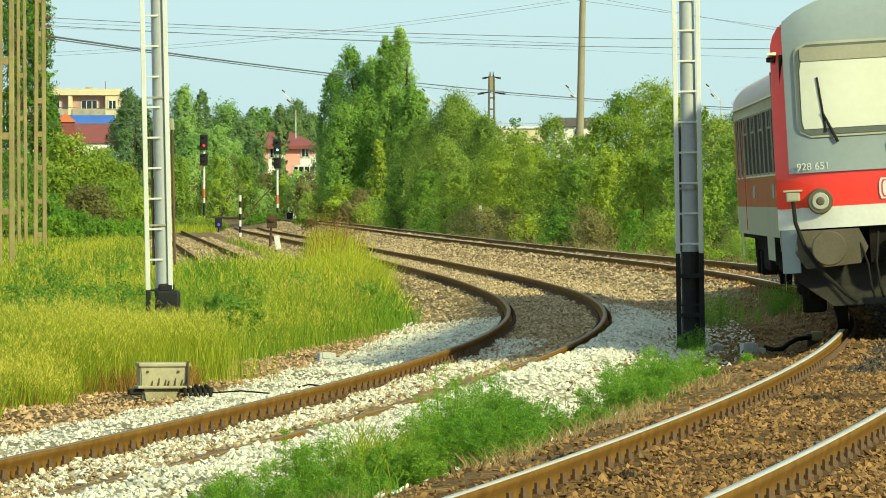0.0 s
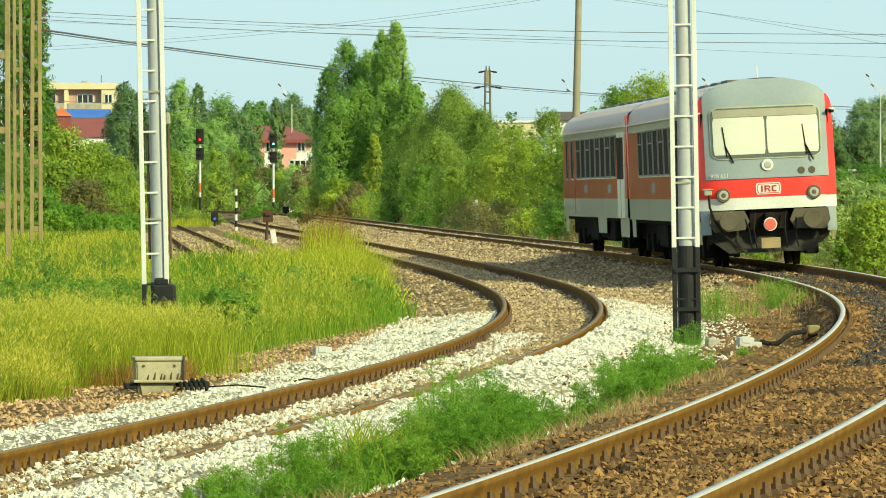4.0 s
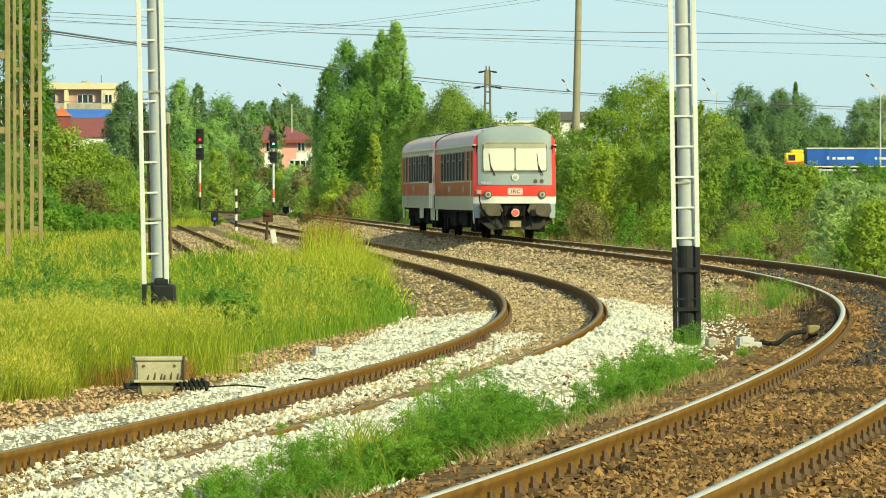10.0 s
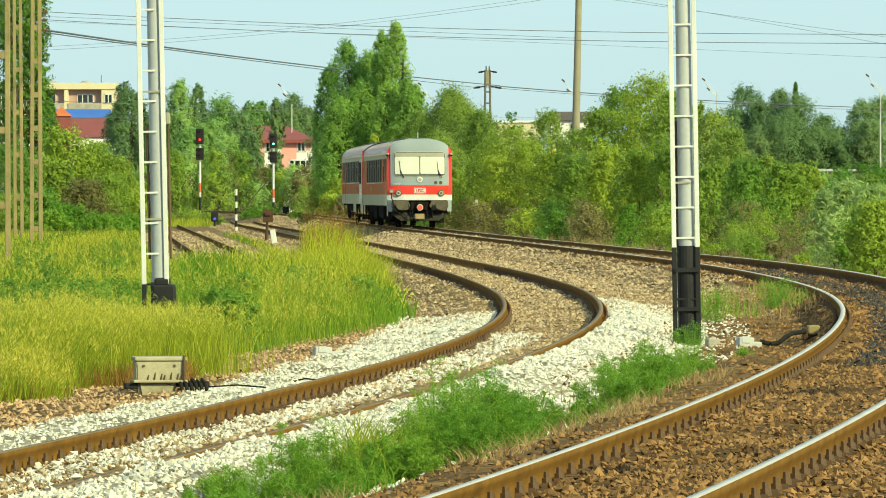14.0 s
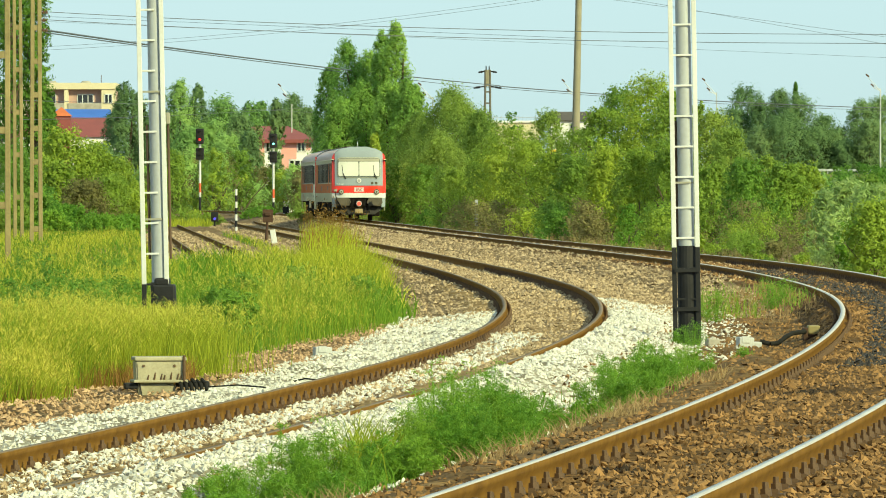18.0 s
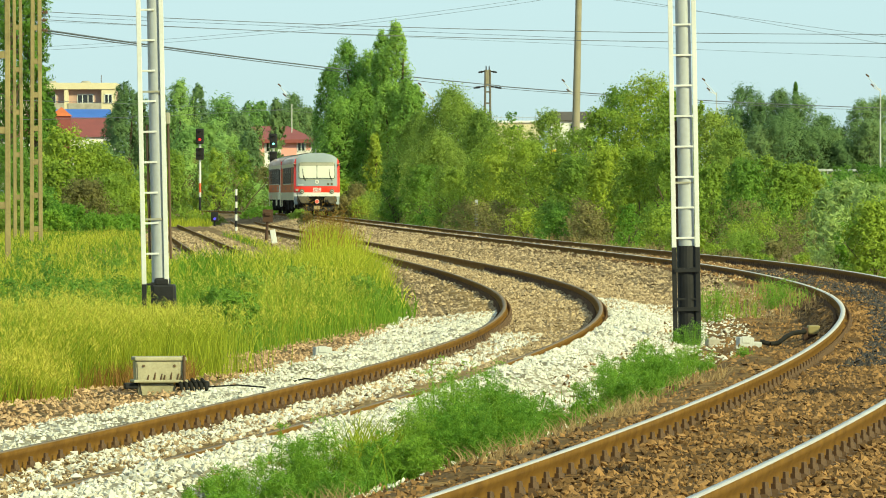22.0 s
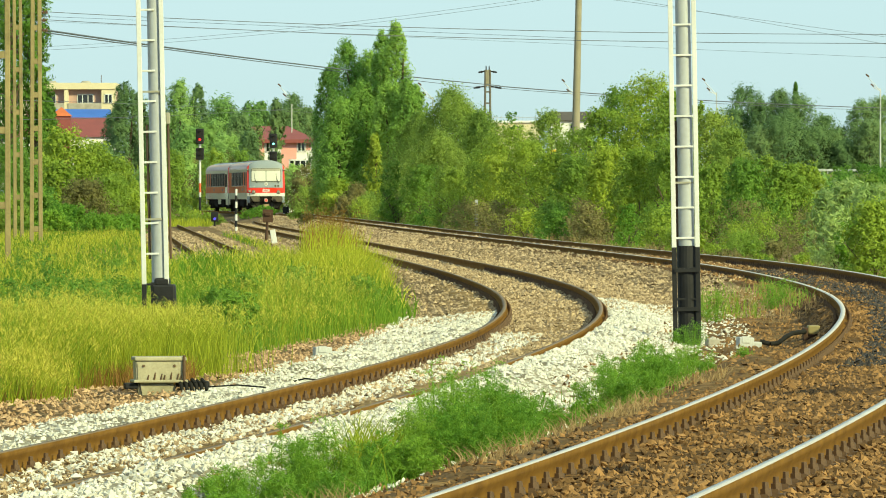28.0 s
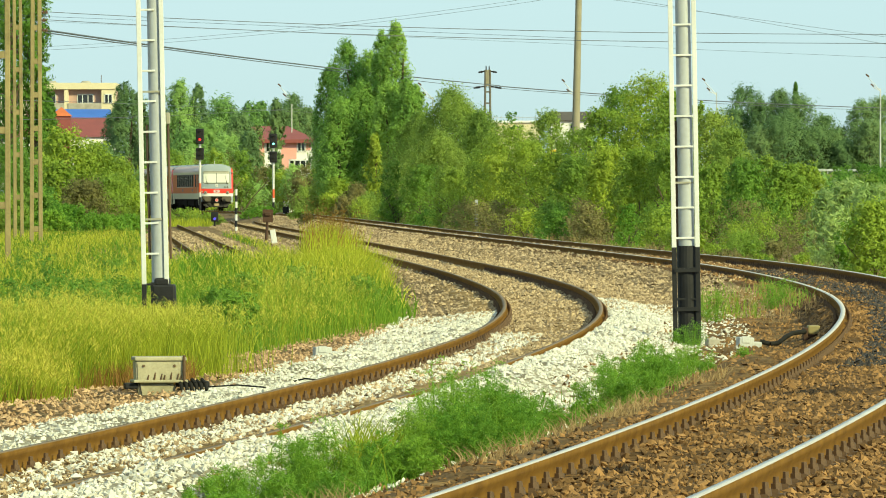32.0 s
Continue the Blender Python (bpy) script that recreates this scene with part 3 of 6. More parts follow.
def side_things(parent, windows, doors):
    """Windows of two panes with hinged top lights, and the doors."""
    for k, (u0, u1) in enumerate(windows):
        for side in (-1, 1):
            bm = B()
            x = side * 1.402
            box(bm, x - 0.03, x + 0.03, u0, u1, 2.02, 3.04, 0.005)
            w = part("side_window", bm, M_TINTED, parent, "tinted side window")
            bm = B()
            x = side * 1.424
            for a, b, c, d in ((u0, u1, 2.0, 2.035), (u0, u1, 3.03, 3.06), (u0, u0 + 0.05, 2.0, 3.06), (u1 - 0.05, u1, 2.0, 3.06)):
                box(bm, x - 0.022, x + 0.022, a, b, c, d)
            part("window_frame", bm, M_ALU, w)
            bm = B()
            box(bm, x - 0.02, x + 0.034, u0, u1, 1.975, 2.015, 0.006)
            part("window_sill", bm, M_PALE, w)
            if u1 - u0 > 1.0 and k % 2:
                bm = B()
                box(bm, x - 0.02, x + 0.02, u0 + 0.05, u1 - 0.05, 2.74, 2.775)
                box(bm, x - 0.015, x + 0.02, (u0 + u1) / 2 - 0.02, (u0 + u1) / 2 + 0.02, 2.77, 3.03)
                part("top_light_bar", bm, M_ALU, w)
    for u0, u1 in doors:
        for side in (-1, 1):
            bm = B()
            x = side * 1.415
            box(bm, x - 0.03, x + 0.03, u0, u1, 0.98, 3.10, 0.015)
            d = part("door", bm, M_PALE, parent, "light grey passenger door")
            for a, b in ((u0 + 0.12, (u0 + u1) / 2 - 0.06), ((u0 + u1) / 2 + 0.06, u1 - 0.12)):
                bm = B()
                xx = side * 1.44
                box(bm, xx - 0.015, xx + 0.015, a, b, 1.95, 2.98, 0.01)
                part("door_window", bm, M_TINTED, d)
            bm = B()
            box(bm, side * 1.43 - 0.02, side * 1.43 + 0.02, (u0 + u1) / 2 - 0.008, (u0 + u1) / 2 + 0.008, 1.0, 3.08)
            part("door_gap", bm, M_RUBBER, d)


def bogie(parent, u):
    bm = B()
    for side in (-1, 1):
        box(bm, side * 1.05 - 0.10, side * 1.05 + 0.10, u - 1.7, u + 1.7, 0.40, 0.72, 0.03)
        for q in (-0.95, 0.95):
            box(bm, side * 1.08 - 0.14, side * 1.08 + 0.14, u + q - 0.26, u + q + 0.26, 0.22, 0.66, 0.03)
    box(bm, -0.9, 0.9, u - 0.4, u + 0.4, 0.45, 0.9, 0.05)
    b = part("bogie", bm, M_DARK, parent, "grimy black bogie frame")
    for q in (-0.95, 0.95):
        for side in (-1, 1):
            bm = B()
            tube(bm, (side * 0.69, u + q, 0.385), (side * 0.82, u + q, 0.385), 0.385, 0.385, 20)
            tube(bm, (side * 0.82, u + q, 0.385), (side * 0.86, u + q, 0.385), 0.30, 0.12, 20)
            part("wheel", bm, M_DARK, b)
        bm = B()
        tube(bm, (-0.7, u + q, 0.385), (0.7, u + q, 0.385), 0.08, 0.08, 10)
        part("axle", bm, M_DARK, b)


def skirts(parent, cab):
    """Side skirts with cut-outs above the bogies."""
    for side in (-1, 1):
        for u0, u1, z0 in ((0.32, 1.3, 0.52), (21.2, CAR - 0.1, 0.55)) if cab else ((0.1, 2.9, 0.52), (7.4, 10.4, 0.58), (21.4, CAR - 0.1, 0.55)):
            bm = B()
            x = side * 1.39
            vs = [(x, u0, z0), (x, u1 - 0.15, z0), (x, u1, 0.99), (x, u0, 0.99)]
            f = bm.faces.new([bm.verts.new(v) for v in vs])
            bmesh.ops.solidify(bm, geom=[f], thickness=0.03)
            bmesh.ops.recalc_face_normals(bm, faces=bm.faces)
            part("skirt", bm, M_PALE, parent)
    for u0, u1, x0, z0 in ((5.9, 8.6, 1.3, 0.38), (9.0, 11.2, 1.25, 0.45), (11.5, 14.2, 1.32, 0.36), (14.6, 16.6, 1.2, 0.5)):
        bm = B()
        box(bm, -x0, x0, u0, u1, z0, 0.95, 0.06)
        part("underfloor_box", bm, M_DARK, parent, "dark equipment box under the floor")


def disc(bm, x, z, r0, r1, out, depth=0.03, n=20):
    u = front_u(x, z) - out
    tube(bm, (x, u, z), (x, u - depth, z), r0, r1, n)


def text(body, size, m, material, parent, name):
    cu = bpy.data.curves.new(name, "FONT")
    cu.body, cu.size, cu.align_x, cu.align_y, cu.extrude = body, size, "CENTER", "CENTER", 0.002
    cu.materials.append(material)
    ob = new(name, cu)
    me = bpy.data.meshes.new_from_object(ob.evaluated_get(bpy.context.evaluated_depsgraph_get()))
    bpy.data.objects.remove(ob)
    mo = new(name, me)
    mo.parent = parent
    mo.matrix_basis = m
    return mo


M_LENS = mat("headlamp_glass", (0.426, 0.426, 0.385), (0.304, 0.304, 0.274), 6, 0.1)
M_LETTER = mat("dark_red_lettering", (0.42, 0.028, 0.02), (0.36, 0.024, 0.018), 2, 0.5)
M_SEAL = mat("olive_grey_rubber", (0.40, 0.41, 0.32), (0.32, 0.33, 0.26), 2, 0.7, spec=0.2)
# Windscreen glass: a grey-green reflection is put into its base colour.
M_SCREEN = mat("windscreen_glass_with_reflection", (0.13, 0.145, 0.12), (0.09, 0.10, 0.085), 1, 0.12, spec=0.4)
M_DISC = mat("red_marker_disc", (0.760, 0.122, 0.091), (0.608, 0.101, 0.081), 3, 0.4)
M_PLOUGH = mat("grimy_dark_plate", (0.076, 0.071, 0.063), (0.041, 0.038, 0.033), 3, 0.7)
M_BOARD = mat("worn_yellow_board", (0.365, 0.274, 0.142), (0.243, 0.183, 0.091), 3, 0.7)


def front_end(c):
    """The cab end, seen from outside: x to its right as the camera sees it."""
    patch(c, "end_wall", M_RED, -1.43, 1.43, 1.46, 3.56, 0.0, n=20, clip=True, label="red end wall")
    patch(c, "front_mask", M_GREY, -1.27, 1.27, 1.86, 3.92, 0.03, 0.12, n=20, label="grey panel round the windscreen", clip=True)
    patch(c, "white_stripe", M_WHITE, -1.43, 1.43, 1.22, 1.465, 0.004, n=10, clip=True, label="white stripe")
    patch(c, "windscreen_seal", M_SEAL, -1.15, 1.15, 2.26, 3.36, 0.05, 0.16, n=18, label="pale frame round the windscreen")
    w = patch(c, "windscreen", M_SCREEN, -1.125, 1.125, 2.29, 3.33, 0.062, 0.13, n=18, label="wide windscreen")
    patch(w, "sun_blind", M_BLIND, -1.09, -0.022, 2.36, 3.13, 0.070, 0.02, n=8, label="lowered cream blind")
    patch(w, "sun_blind", M_BLIND, 0.022, 1.09, 2.37, 3.13, 0.070, 0.02, n=8, label="lowered cream blind")
    patch(w, "destination_strip", M_ALU, -1.08, 1.08, 3.14, 3.30, 0.070, 0.02, n=8)
    for x, lean in ((-0.86, -1), (0.80, 1)):
        bm = B()
        a = Vector((x + 0.16, front_u(x, 2.2) - 0.10, 2.2))
        b = Vector((x, front_u(x, 2.6) - 0.12, 2.55))
        tube(bm, a, b, 0.018, 0.014, 8)
        tube(bm, (x + 0.03, front_u(x, 2.3) - 0.09, 2.32), (x - 0.04, front_u(x, 3.0) - 0.10, 2.95), 0.016, 0.012, 8)
        part("wiper", bm, M_RUBBER, c, "black windscreen wiper")
    for x in (-0.94, 0.94):
        bm = B()
        disc(bm, x, 1.53, 0.15, 0.135, 0.02, 0.07, 28)
        h = part("headlight", bm, M_BROWN_BOX, c, "round chrome-ringed headlight", smooth=False)
        bm = B()
        disc(bm, x, 1.53, 0.105, 0.09, 0.085, 0.02, 24)
        part("lens", bm, M_LENS, h)
        bm = B()
        disc(bm, x, 1.53, 0.05, 0.03, 0.105, 0.01, 12)
        part("bulb_cap", bm, M_BROWN_BOX, h)
    bm = B()
    disc(bm, 0.0, 2.13, 0.13, 0.12, 0.04, 0.06, 24)
    e = part("top_lamp", bm, M_WHITE, c, "round white lamp below the windscreen")
    bm = B()
    disc(bm, 0.0, 2.13, 0.075, 0.06, 0.10, 0.012, 16)
    part("lens", bm, M_LENS, e)
    for x in (0.70, 0.92):
        bm = B()
        disc(bm, x, 1.99, 0.075, 0.07, 0.05, 0.025, 18)
        part("small_lamp", bm, M_BROWN_BOX, c)
    p = patch(c, "name_plate", M_WHITE, -0.26, 0.26, 1.52, 1.76, 0.02, 0.02, n=4, label="white plate with red letters")
    patch(p, "plate_field", M_RED, -0.235, 0.235, 1.54, 1.74, 0.024, 0.02, n=4)
    patch(p, "plate_inner", M_WHITE, -0.22, 0.22, 1.555, 1.725, 0.028, 0.02, n=4)
    for x0, x1, z0, z1 in ((-0.155, -0.12, -0.065, 0.065), (-0.085, -0.05, -0.065, 0.065), (-0.05, 0.015, 0.035, 0.065), (-0.05, 0.015, -0.02, 0.005), (0.015, 0.035, 0.0, 0.055),
                           (-0.005, 0.035, -0.065, -0.02), (0.065, 0.10, -0.055, 0.055), (0.10, 0.165, 0.035, 0.065), (0.10, 0.165, -0.065, -0.035)):
        bm = B()
        u = front_u(0, 1.64) - 0.052
        box(bm, x0, x1, u - 0.003, u + 0.004, 1.64 + z0, 1.64 + z1)
        part("logo_bar", bm, M_LETTER, c, "dark red bar of the emblem")
    text("928 651", 0.118, pose(-1.0, front_u(-1.0, 1.97) - 0.062, 1.93, 90, 0, -11), M_WHITE, c, "lettering")
    for x in (-1, 1):
        bm = B()
        pts = [(0.52, 1.20), (1.22, 1.20), (1.26, 0.95), (1.14, 0.76), (0.52, 0.80), (0.42, 0.98)]
        f = bm.faces.new([bm.verts.new((x * a, 0.12, b)) for a, b in pts])
        r = bmesh.ops.extrude_face_region(bm, geom=[f])
        bmesh.ops.translate(bm, verts=[v for v in r["geom"] if isinstance(v, bmesh.types.BMVert)], vec=(0, -0.18, 0))
        bmesh.ops.recalc_face_normals(bm, faces=bm.faces)
        bf = part("buffer_cover", bm, M_BROWN_BOX, c, "brown-grey plate round the buffer")
        bm = B()
        tube(bm, (x * 0.87, -0.06, 0.99), (x * 0.87, -0.30, 0.99), 0.10, 0.10, 20)
        tube(bm, (x * 0.87, -0.30, 0.99), (x * 0.87, -0.34, 0.99), 0.20, 0.19, 24)
        part("buffer", bm, M_BROWN_BOX, bf)
    for x in (-1, 1):
        patch(c, "corner_panel", M_GREY, min(x * 1.20, x * 1.40), max(x * 1.20, x * 1.40), 0.72, 1.22, 0.0, n=6, label="grey corner panel below the stripe")
    bm = B()
    pts = [(-1.30, 0.80), (1.30, 0.80), (1.25, 0.62), (0.85, 0.32), (-0.85, 0.32), (-1.25, 0.62)]
    f = bm.faces.new([bm.verts.new((a, 0.06 + 0.3 * abs(a / 1.3) ** 2, b)) for a, b in pts])
    bmesh.ops.solidify(bm, geom=[f], thickness=0.04)
    part("plough", bm, M_PLOUGH, c, "dark rail guard plate")
    bm = B()
    box(bm, -0.40, 0.40, 0.1, 0.4, 0.80, 1.22)
    box(bm, -0.10, 0.10, -0.1, 0.2, 0.86, 1.14, 0.03)
    part("coupling", bm, M_DARK, c, "black draw hook")
    bm = B()
    tube(bm, (0.0, -0.14, 0.90), (0.0, -0.17, 0.90), 0.115, 0.115, 24)
    d = part("marker_disc", bm, M_DISC, c, "red tail disc with a white rim")
    bm = B()
    tube(bm, (0.0, -0.11, 0.90), (0.0, -0.15, 0.90), 0.14, 0.14, 24)
    part("rim", bm, M_WHITE, d)
    bm = B()
    box(bm, -0.2, 0.2, -0.10, -0.07, 0.40, 0.62, 0.01)
    part("tail_board", bm, M_BOARD, c, "worn yellowish tail board")
    for x, xx in ((-0.55, -0.44), (0.56, 0.52), (-0.30, -0.34), (0.34, 0.30)):
        bm = B()
        chain(bm, [(x, -0.02, 1.15), (xx, -0.10, 0.80), (xx + 0.03, -0.08, 0.52), (xx + 0.06, 0.02, 0.40)], 0.015)
        part("brake_hose", bm, M_RUBBER, c)
    bm = B()
    box(bm, -1.33, -1.17, 0.06, 0.24, 1.54, 1.65, 0.02)
    box(bm, -1.36, -1.14, 0.05, 0.24, 1.65, 1.675, 0.008)
    j = part("jumper_socket", bm, M_ALU, c, "pale cable socket")
    bm = B()
    chain(bm, [(-1.25, -0.02, 1.54), (-1.24, -0.08, 1.30), (-1.14, -0.10, 1.0), (-0.95, -0.10, 0.70), (-0.70, -0.04, 0.45), (-0.58, 0.05, 0.36)], 0.024)
    part("cable", bm, M_RUBBER, j, "thick black jumper cable")
    for x in (-1, 1):
        bm = B()
        box(bm, x * 1.36 - 0.02, x * 1.36 + 0.02, 0.42, 0.50, 2.95, 3.2, 0.01)
        box(bm, x * 1.42 - 0.05, x * 1.42 + 0.05, 0.40, 0.50, 3.16, 3.22, 0.015)
        part("mirror", bm, M_RUBBER, c)
    bm = B()
    tube(bm, (0, 1.6, 3.86), (0, 1.6, 4.22), 0.02, 0.012, 8)
    box(bm, -0.1, 0.1, 1.4, 1.8, 3.86, 3.90, 0.02)
    part("antenna", bm, M_WHITE, c)


def roof_side(parent):
    """The shoulders of the roof, with the sky's reflection put into their colour."""
    bm = B()
    for side in (-1, 1):
        zs = [3.24, 3.33, 3.42, 3.50, 3.58, 3.65, 3.71, 3.77, 3.80]
        rows = [[bm.verts.new((side * (half_width(z) + 0.005), u + (front_u(1.42, z) if u == 0 else 0.0), z)) for z in zs] for u in (0.0, CAR)]
        for i in range(len(zs) - 1):
            bm.faces.new((rows[0][i], rows[0][i + 1], rows[1][i + 1], rows[1][i]))
    bmesh.ops.solidify(bm, geom=bm.faces, thickness=0.004)
    bmesh.ops.recalc_face_normals(bm, faces=bm.faces)
    part("roof_shoulder", bm, M_PINK, parent, "roof shoulder paled to pink for the sky's reflection", smooth=True)


# Pale pink paints the sky's reflection into the red of the shoulders.
M_PINK = mat("sky_paled_red_paint", (0.84, 0.66, 0.57), (0.81, 0.60, 0.51), 0.8, 0.35, spec=0.4, coat=0.25)


def railcar(cab):
    c = empty("railcar", label="red and grey diesel railcar with cab end" if cab else "leading red and grey diesel railcar coupled in front", category="railcar", group="two-car train")
    car_shell(c, cab)
    roof_side(c)
    if cab:
        side_things(c, [(0.95, 1.55), (2.6, 3.7)] + [(5.0 + 1.75 * i, 6.5 + 1.75 * i) for i in range(8)], [])
        front_end(c)
    else:
        side_things(c, [(3.5 + 1.75 * i, 5.0 + 1.75 * i) for i in range(8)] + [(18.5, 19.4), (20.6, 21.3)], [(0.75, 2.95)])
    for side in (-1, 1):
        bm = B()
        box(bm, side * 1.41 - 0.03, side * 1.41 + 0.03, CAR - 0.35 if cab else 0.0, CAR if cab else 0.3, 1.47, 3.5, 0.01)
        part("end_post", bm, M_RED, c)
        bm = B()
        box(bm, side * 1.43 - 0.01, side * 1.43 + 0.01, 1.75 if cab else 18.0, 1.85 if cab else 18.08, 1.05, 2.0)
        part("grab_rail", bm, M_PALE if cab else M_RED, c)
    for side in (-1, 1):
        for u in (5.3, 13.6):
            bm = B()
            box(bm, side * 1.428 - 0.006, side * 1.428 + 0.006, u, u + 0.9, 1.62, 1.84)
            part("side_plate", bm, M_ALU, c, "pale plate on the side")
        bm = B()
        box(bm, side * 1.40 - 0.05, side * 1.40 + 0.05, 0.1, CAR - 0.05, 3.235, 3.265)
        part("rain_strip", bm, M_PALE, c)
    for u in (3.2, 6.1, 9.4, 12.0, 15.3, 18.2):
        bm = B()
        box(bm, -0.52, -0.22, u, u + 1.5, 3.90, 3.968, 0.02)
        part("roof_vent", bm, M_BROWN_BOX, c, "low dark vent on the roof")
    bogie(c, 3.6)
    bogie(c, CAR - 3.6)
    skirts(c, cab)
    bm = B()
    box(bm, -0.7, 0.7, CAR - 0.02, CAR + 0.45, 1.0, 3.1, 0.05)
    part("gangway", bm, M_RUBBER, c)
    return c


REAR, LEAD = railcar(True), railcar(False)


def car_pose(s_end):
    """A car whose near end stands s_end along the main line; the two bogies stay on the rails."""
    a, b = MAIN.at(s_end + 3.6, 0), MAIN.at(s_end + CAR - 3.6, 0)
    d = Vector(b - a)
    yaw = math.atan2(-d.x, d.y)
    tilt = math.atan(np.interp(s_end + 11, MAIN.s, MAIN.cant) / 1.5)
    m = Matrix.Translation(Vector(a)) @ Matrix.Rotation(yaw, 4, "Z") @ Matrix.Rotation(-tilt, 4, "Y")
    return m @ Matrix.Translation((0, -3.6, 0))


def train_s(t):
    """How far along the main line the train's near end is."""
    return 71.8 + 14.45 * t - 0.1 * max(0.0, t - 22.0) ** 2


# ---- masts with ladders ----
M_RUSTY_PIPE = mat("rusty_conduit", (0.132, 0.076, 0.041), (0.061, 0.041, 0.028), 3, 0.8)


def ladder_mast(x, y, z0, lean, band_z, label, box_foot, sides):
    m = Matrix.Translation((x, y, z0)) @ Matrix.Rotation(radians(lean), 4, "Y")
    t = empty("lamp_mast", m, label, "mast", "ladder masts beside the tracks")
    bz = band_z - z0
    H = 9.0
    bm = B()
    tube(bm, (0.0, 0, bz), (0.0, 0, H), 0.105, 0.085, 20)
    part("tube", bm, M_GREY_TUBE, t, "pale grey steel tube", smooth=True)
    bm = B()
    tube(bm, (0.0, 0, 0.0), (0.0, 0, bz), 0.125, 0.125, 20)
    part("tube_foot", bm, M_BLACK, t, "black painted foot")
    for q in sides:
        bm = B()
        box(bm, q - 0.03, q + 0.03, -0.125, -0.10, bz - 0.02, H, 0.006)
        part("ladder_rail", bm, M_WHITE, t, "white flat-iron ladder side")
        bm = B()
        box(bm, q - 0.031, q + 0.031, -0.126, -0.099, 0.0, bz - 0.02, 0.006)
        part("ladder_foot", bm, M_BLACK, t)
    k = 0
    while 0.2 + 0.392 * k < H:
        z = 0.2 + 0.392 * k
        bm = B()
        box(bm, sides[0], sides[1] if box_foot is False else 0.0, -0.120, -0.102, z, z + 0.026, 0.004)
        part("rung", bm, M_WHITE if z > bz else M_BLACK, t)
        k += 1
    for z in np.arange(bz + 0.8, H, 1.64):
        bm = B()
        tube(bm, (0, 0, z), (0, 0, z + 0.02), 0.108, 0.108, 20)
        box(bm, -0.18, 0.05, -0.118, -0.09, z, z + 0.025)
        part("clamp", bm, M_ALU, t)
    bm = B()
    for q in (-0.125, 0.145) if box_foot else (-0.118,):
        tube(bm, (q, 0.0, bz + (0.3 if box_foot else 0.0)), (q, 0.0, 3.05 if box_foot else 2.9), 0.017, 0.017, 8)
    part("conduit", bm, M_RUSTY_PIPE, t, "thin dark rusty conduit")
    if box_foot:
        bm = B()
        box(bm, 0.12, 0.175, -0.06, 0.02, 3.05, 3.20, 0.012)
        part("junction_box", bm, M_ALU, t, "small grey junction box")
        bm = B()
        box(bm, -0.10, 0.20, -0.17, 0.17, 0.0, bz - 0.03, 0.03)
        box(bm, -0.07, 0.13, -0.13, 0.13, bz - 0.05, bz + 0.06, 0.03)
        part("foot_box", bm, M_BLACK, t, "black concrete foot block")
    else:
        bm = B()
        for z in (0.45, 0.95):
            box(bm, -0.16, 0.16, -0.16, 0.16, z, z + 0.05)
        part("foot_collar", bm, M_BLACK, t)
    return t


ladder_mast(3.156, 80.0, -0.42, -0.95, 0.87, "white and grey ladder mast with a black foot", False, (-0.165, 0.135))
ladder_mast(-3.62, 80.0, -0.62, -1.2, 0.40, "white and grey ladder mast standing in tall grass", True, (-0.2, 0.09))


# ---- signals, posts and lineside things ----
M_SIGRED = mat("red_signal_glass", (1.0, 0.03, 0.03), (0.9, 0.02, 0.02), 2, 0.3, glow=1.6)
M_SIGWHITE = mat("white_signal_glass", (0.25, 0.95, 0.85), (0.22, 0.9, 0.8), 2, 0.3, glow=1.6)
M_SIGBLUE = mat("blue_signal_glass", (0.10, 0.08, 1.0), (0.1, 0.08, 0.9), 2, 0.3, glow=0.12)
M_ORANGE = mat("orange_red_band", (0.760, 0.122, 0.041), (0.629, 0.101, 0.035), 2, 0.5)
M_RUSTY = mat("rusted_plate", (0.086, 0.043, 0.022), (0.046, 0.024, 0.015), 5, 0.9, bump=0.3)
M_CREAM = mat("cream_cast_box", (0.44, 0.40, 0.27), (0.26, 0.235, 0.15), 4, 0.7, bump=0.15)
M_PALECONC = mat("pale_concrete", (0.52, 0.53, 0.52), (0.38, 0.385, 0.37), 5, 0.85, bump=0.25)


def signal(x, y, top, base, lit, glass, label):
    z0 = float(ground_z(x, y))
    t = empty("light_signal", Matrix.Translation((x, y, z0)), label, "railway signal", "light signals by the curve")
    H = top - z0
    b = base - z0
    for z_a, z_b, m in ((0, b, M_BLACK), (b, b + 0.35, M_WHITE), (b + 0.35, b + 1.05, M_ORANGE), (b + 1.05, H - 0.1, M_WHITE)):
        bm = B()
        tube(bm, (0, 0, z_a), (0, 0, z_b), 0.09, 0.09, 12)
        part("mast", bm, m, t, "red band of the mast" if m is M_ORANGE else "")
    for k, (zz, h) in enumerate(((H - 1.15, 1.15), (H - 2.35, 0.9))):
        bm = B()
        box(bm, -0.30, 0.30, -0.30, -0.08, zz, zz + h, 0.06)
        hd = part("signal_head", bm, M_BLACK, t, "black signal head")
        for j in range(2):
            zl = zz + h * (0.28 + 0.44 * j)
            on = lit == (k, j)
            bm = B()
            tube(bm, (0, -0.30, zl), (0, -0.32, zl), 0.085 if on else 0.07, 0.08 if on else 0.06, 16)
            part("lens", bm, glass if on else M_TINTED, hd, "glowing lens" if on else "")
            bm = B()
            box(bm, -0.13, 0.13, -0.50, -0.30, zl + 0.13, zl + 0.15)
            part("hood", bm, M_BLACK, hd)


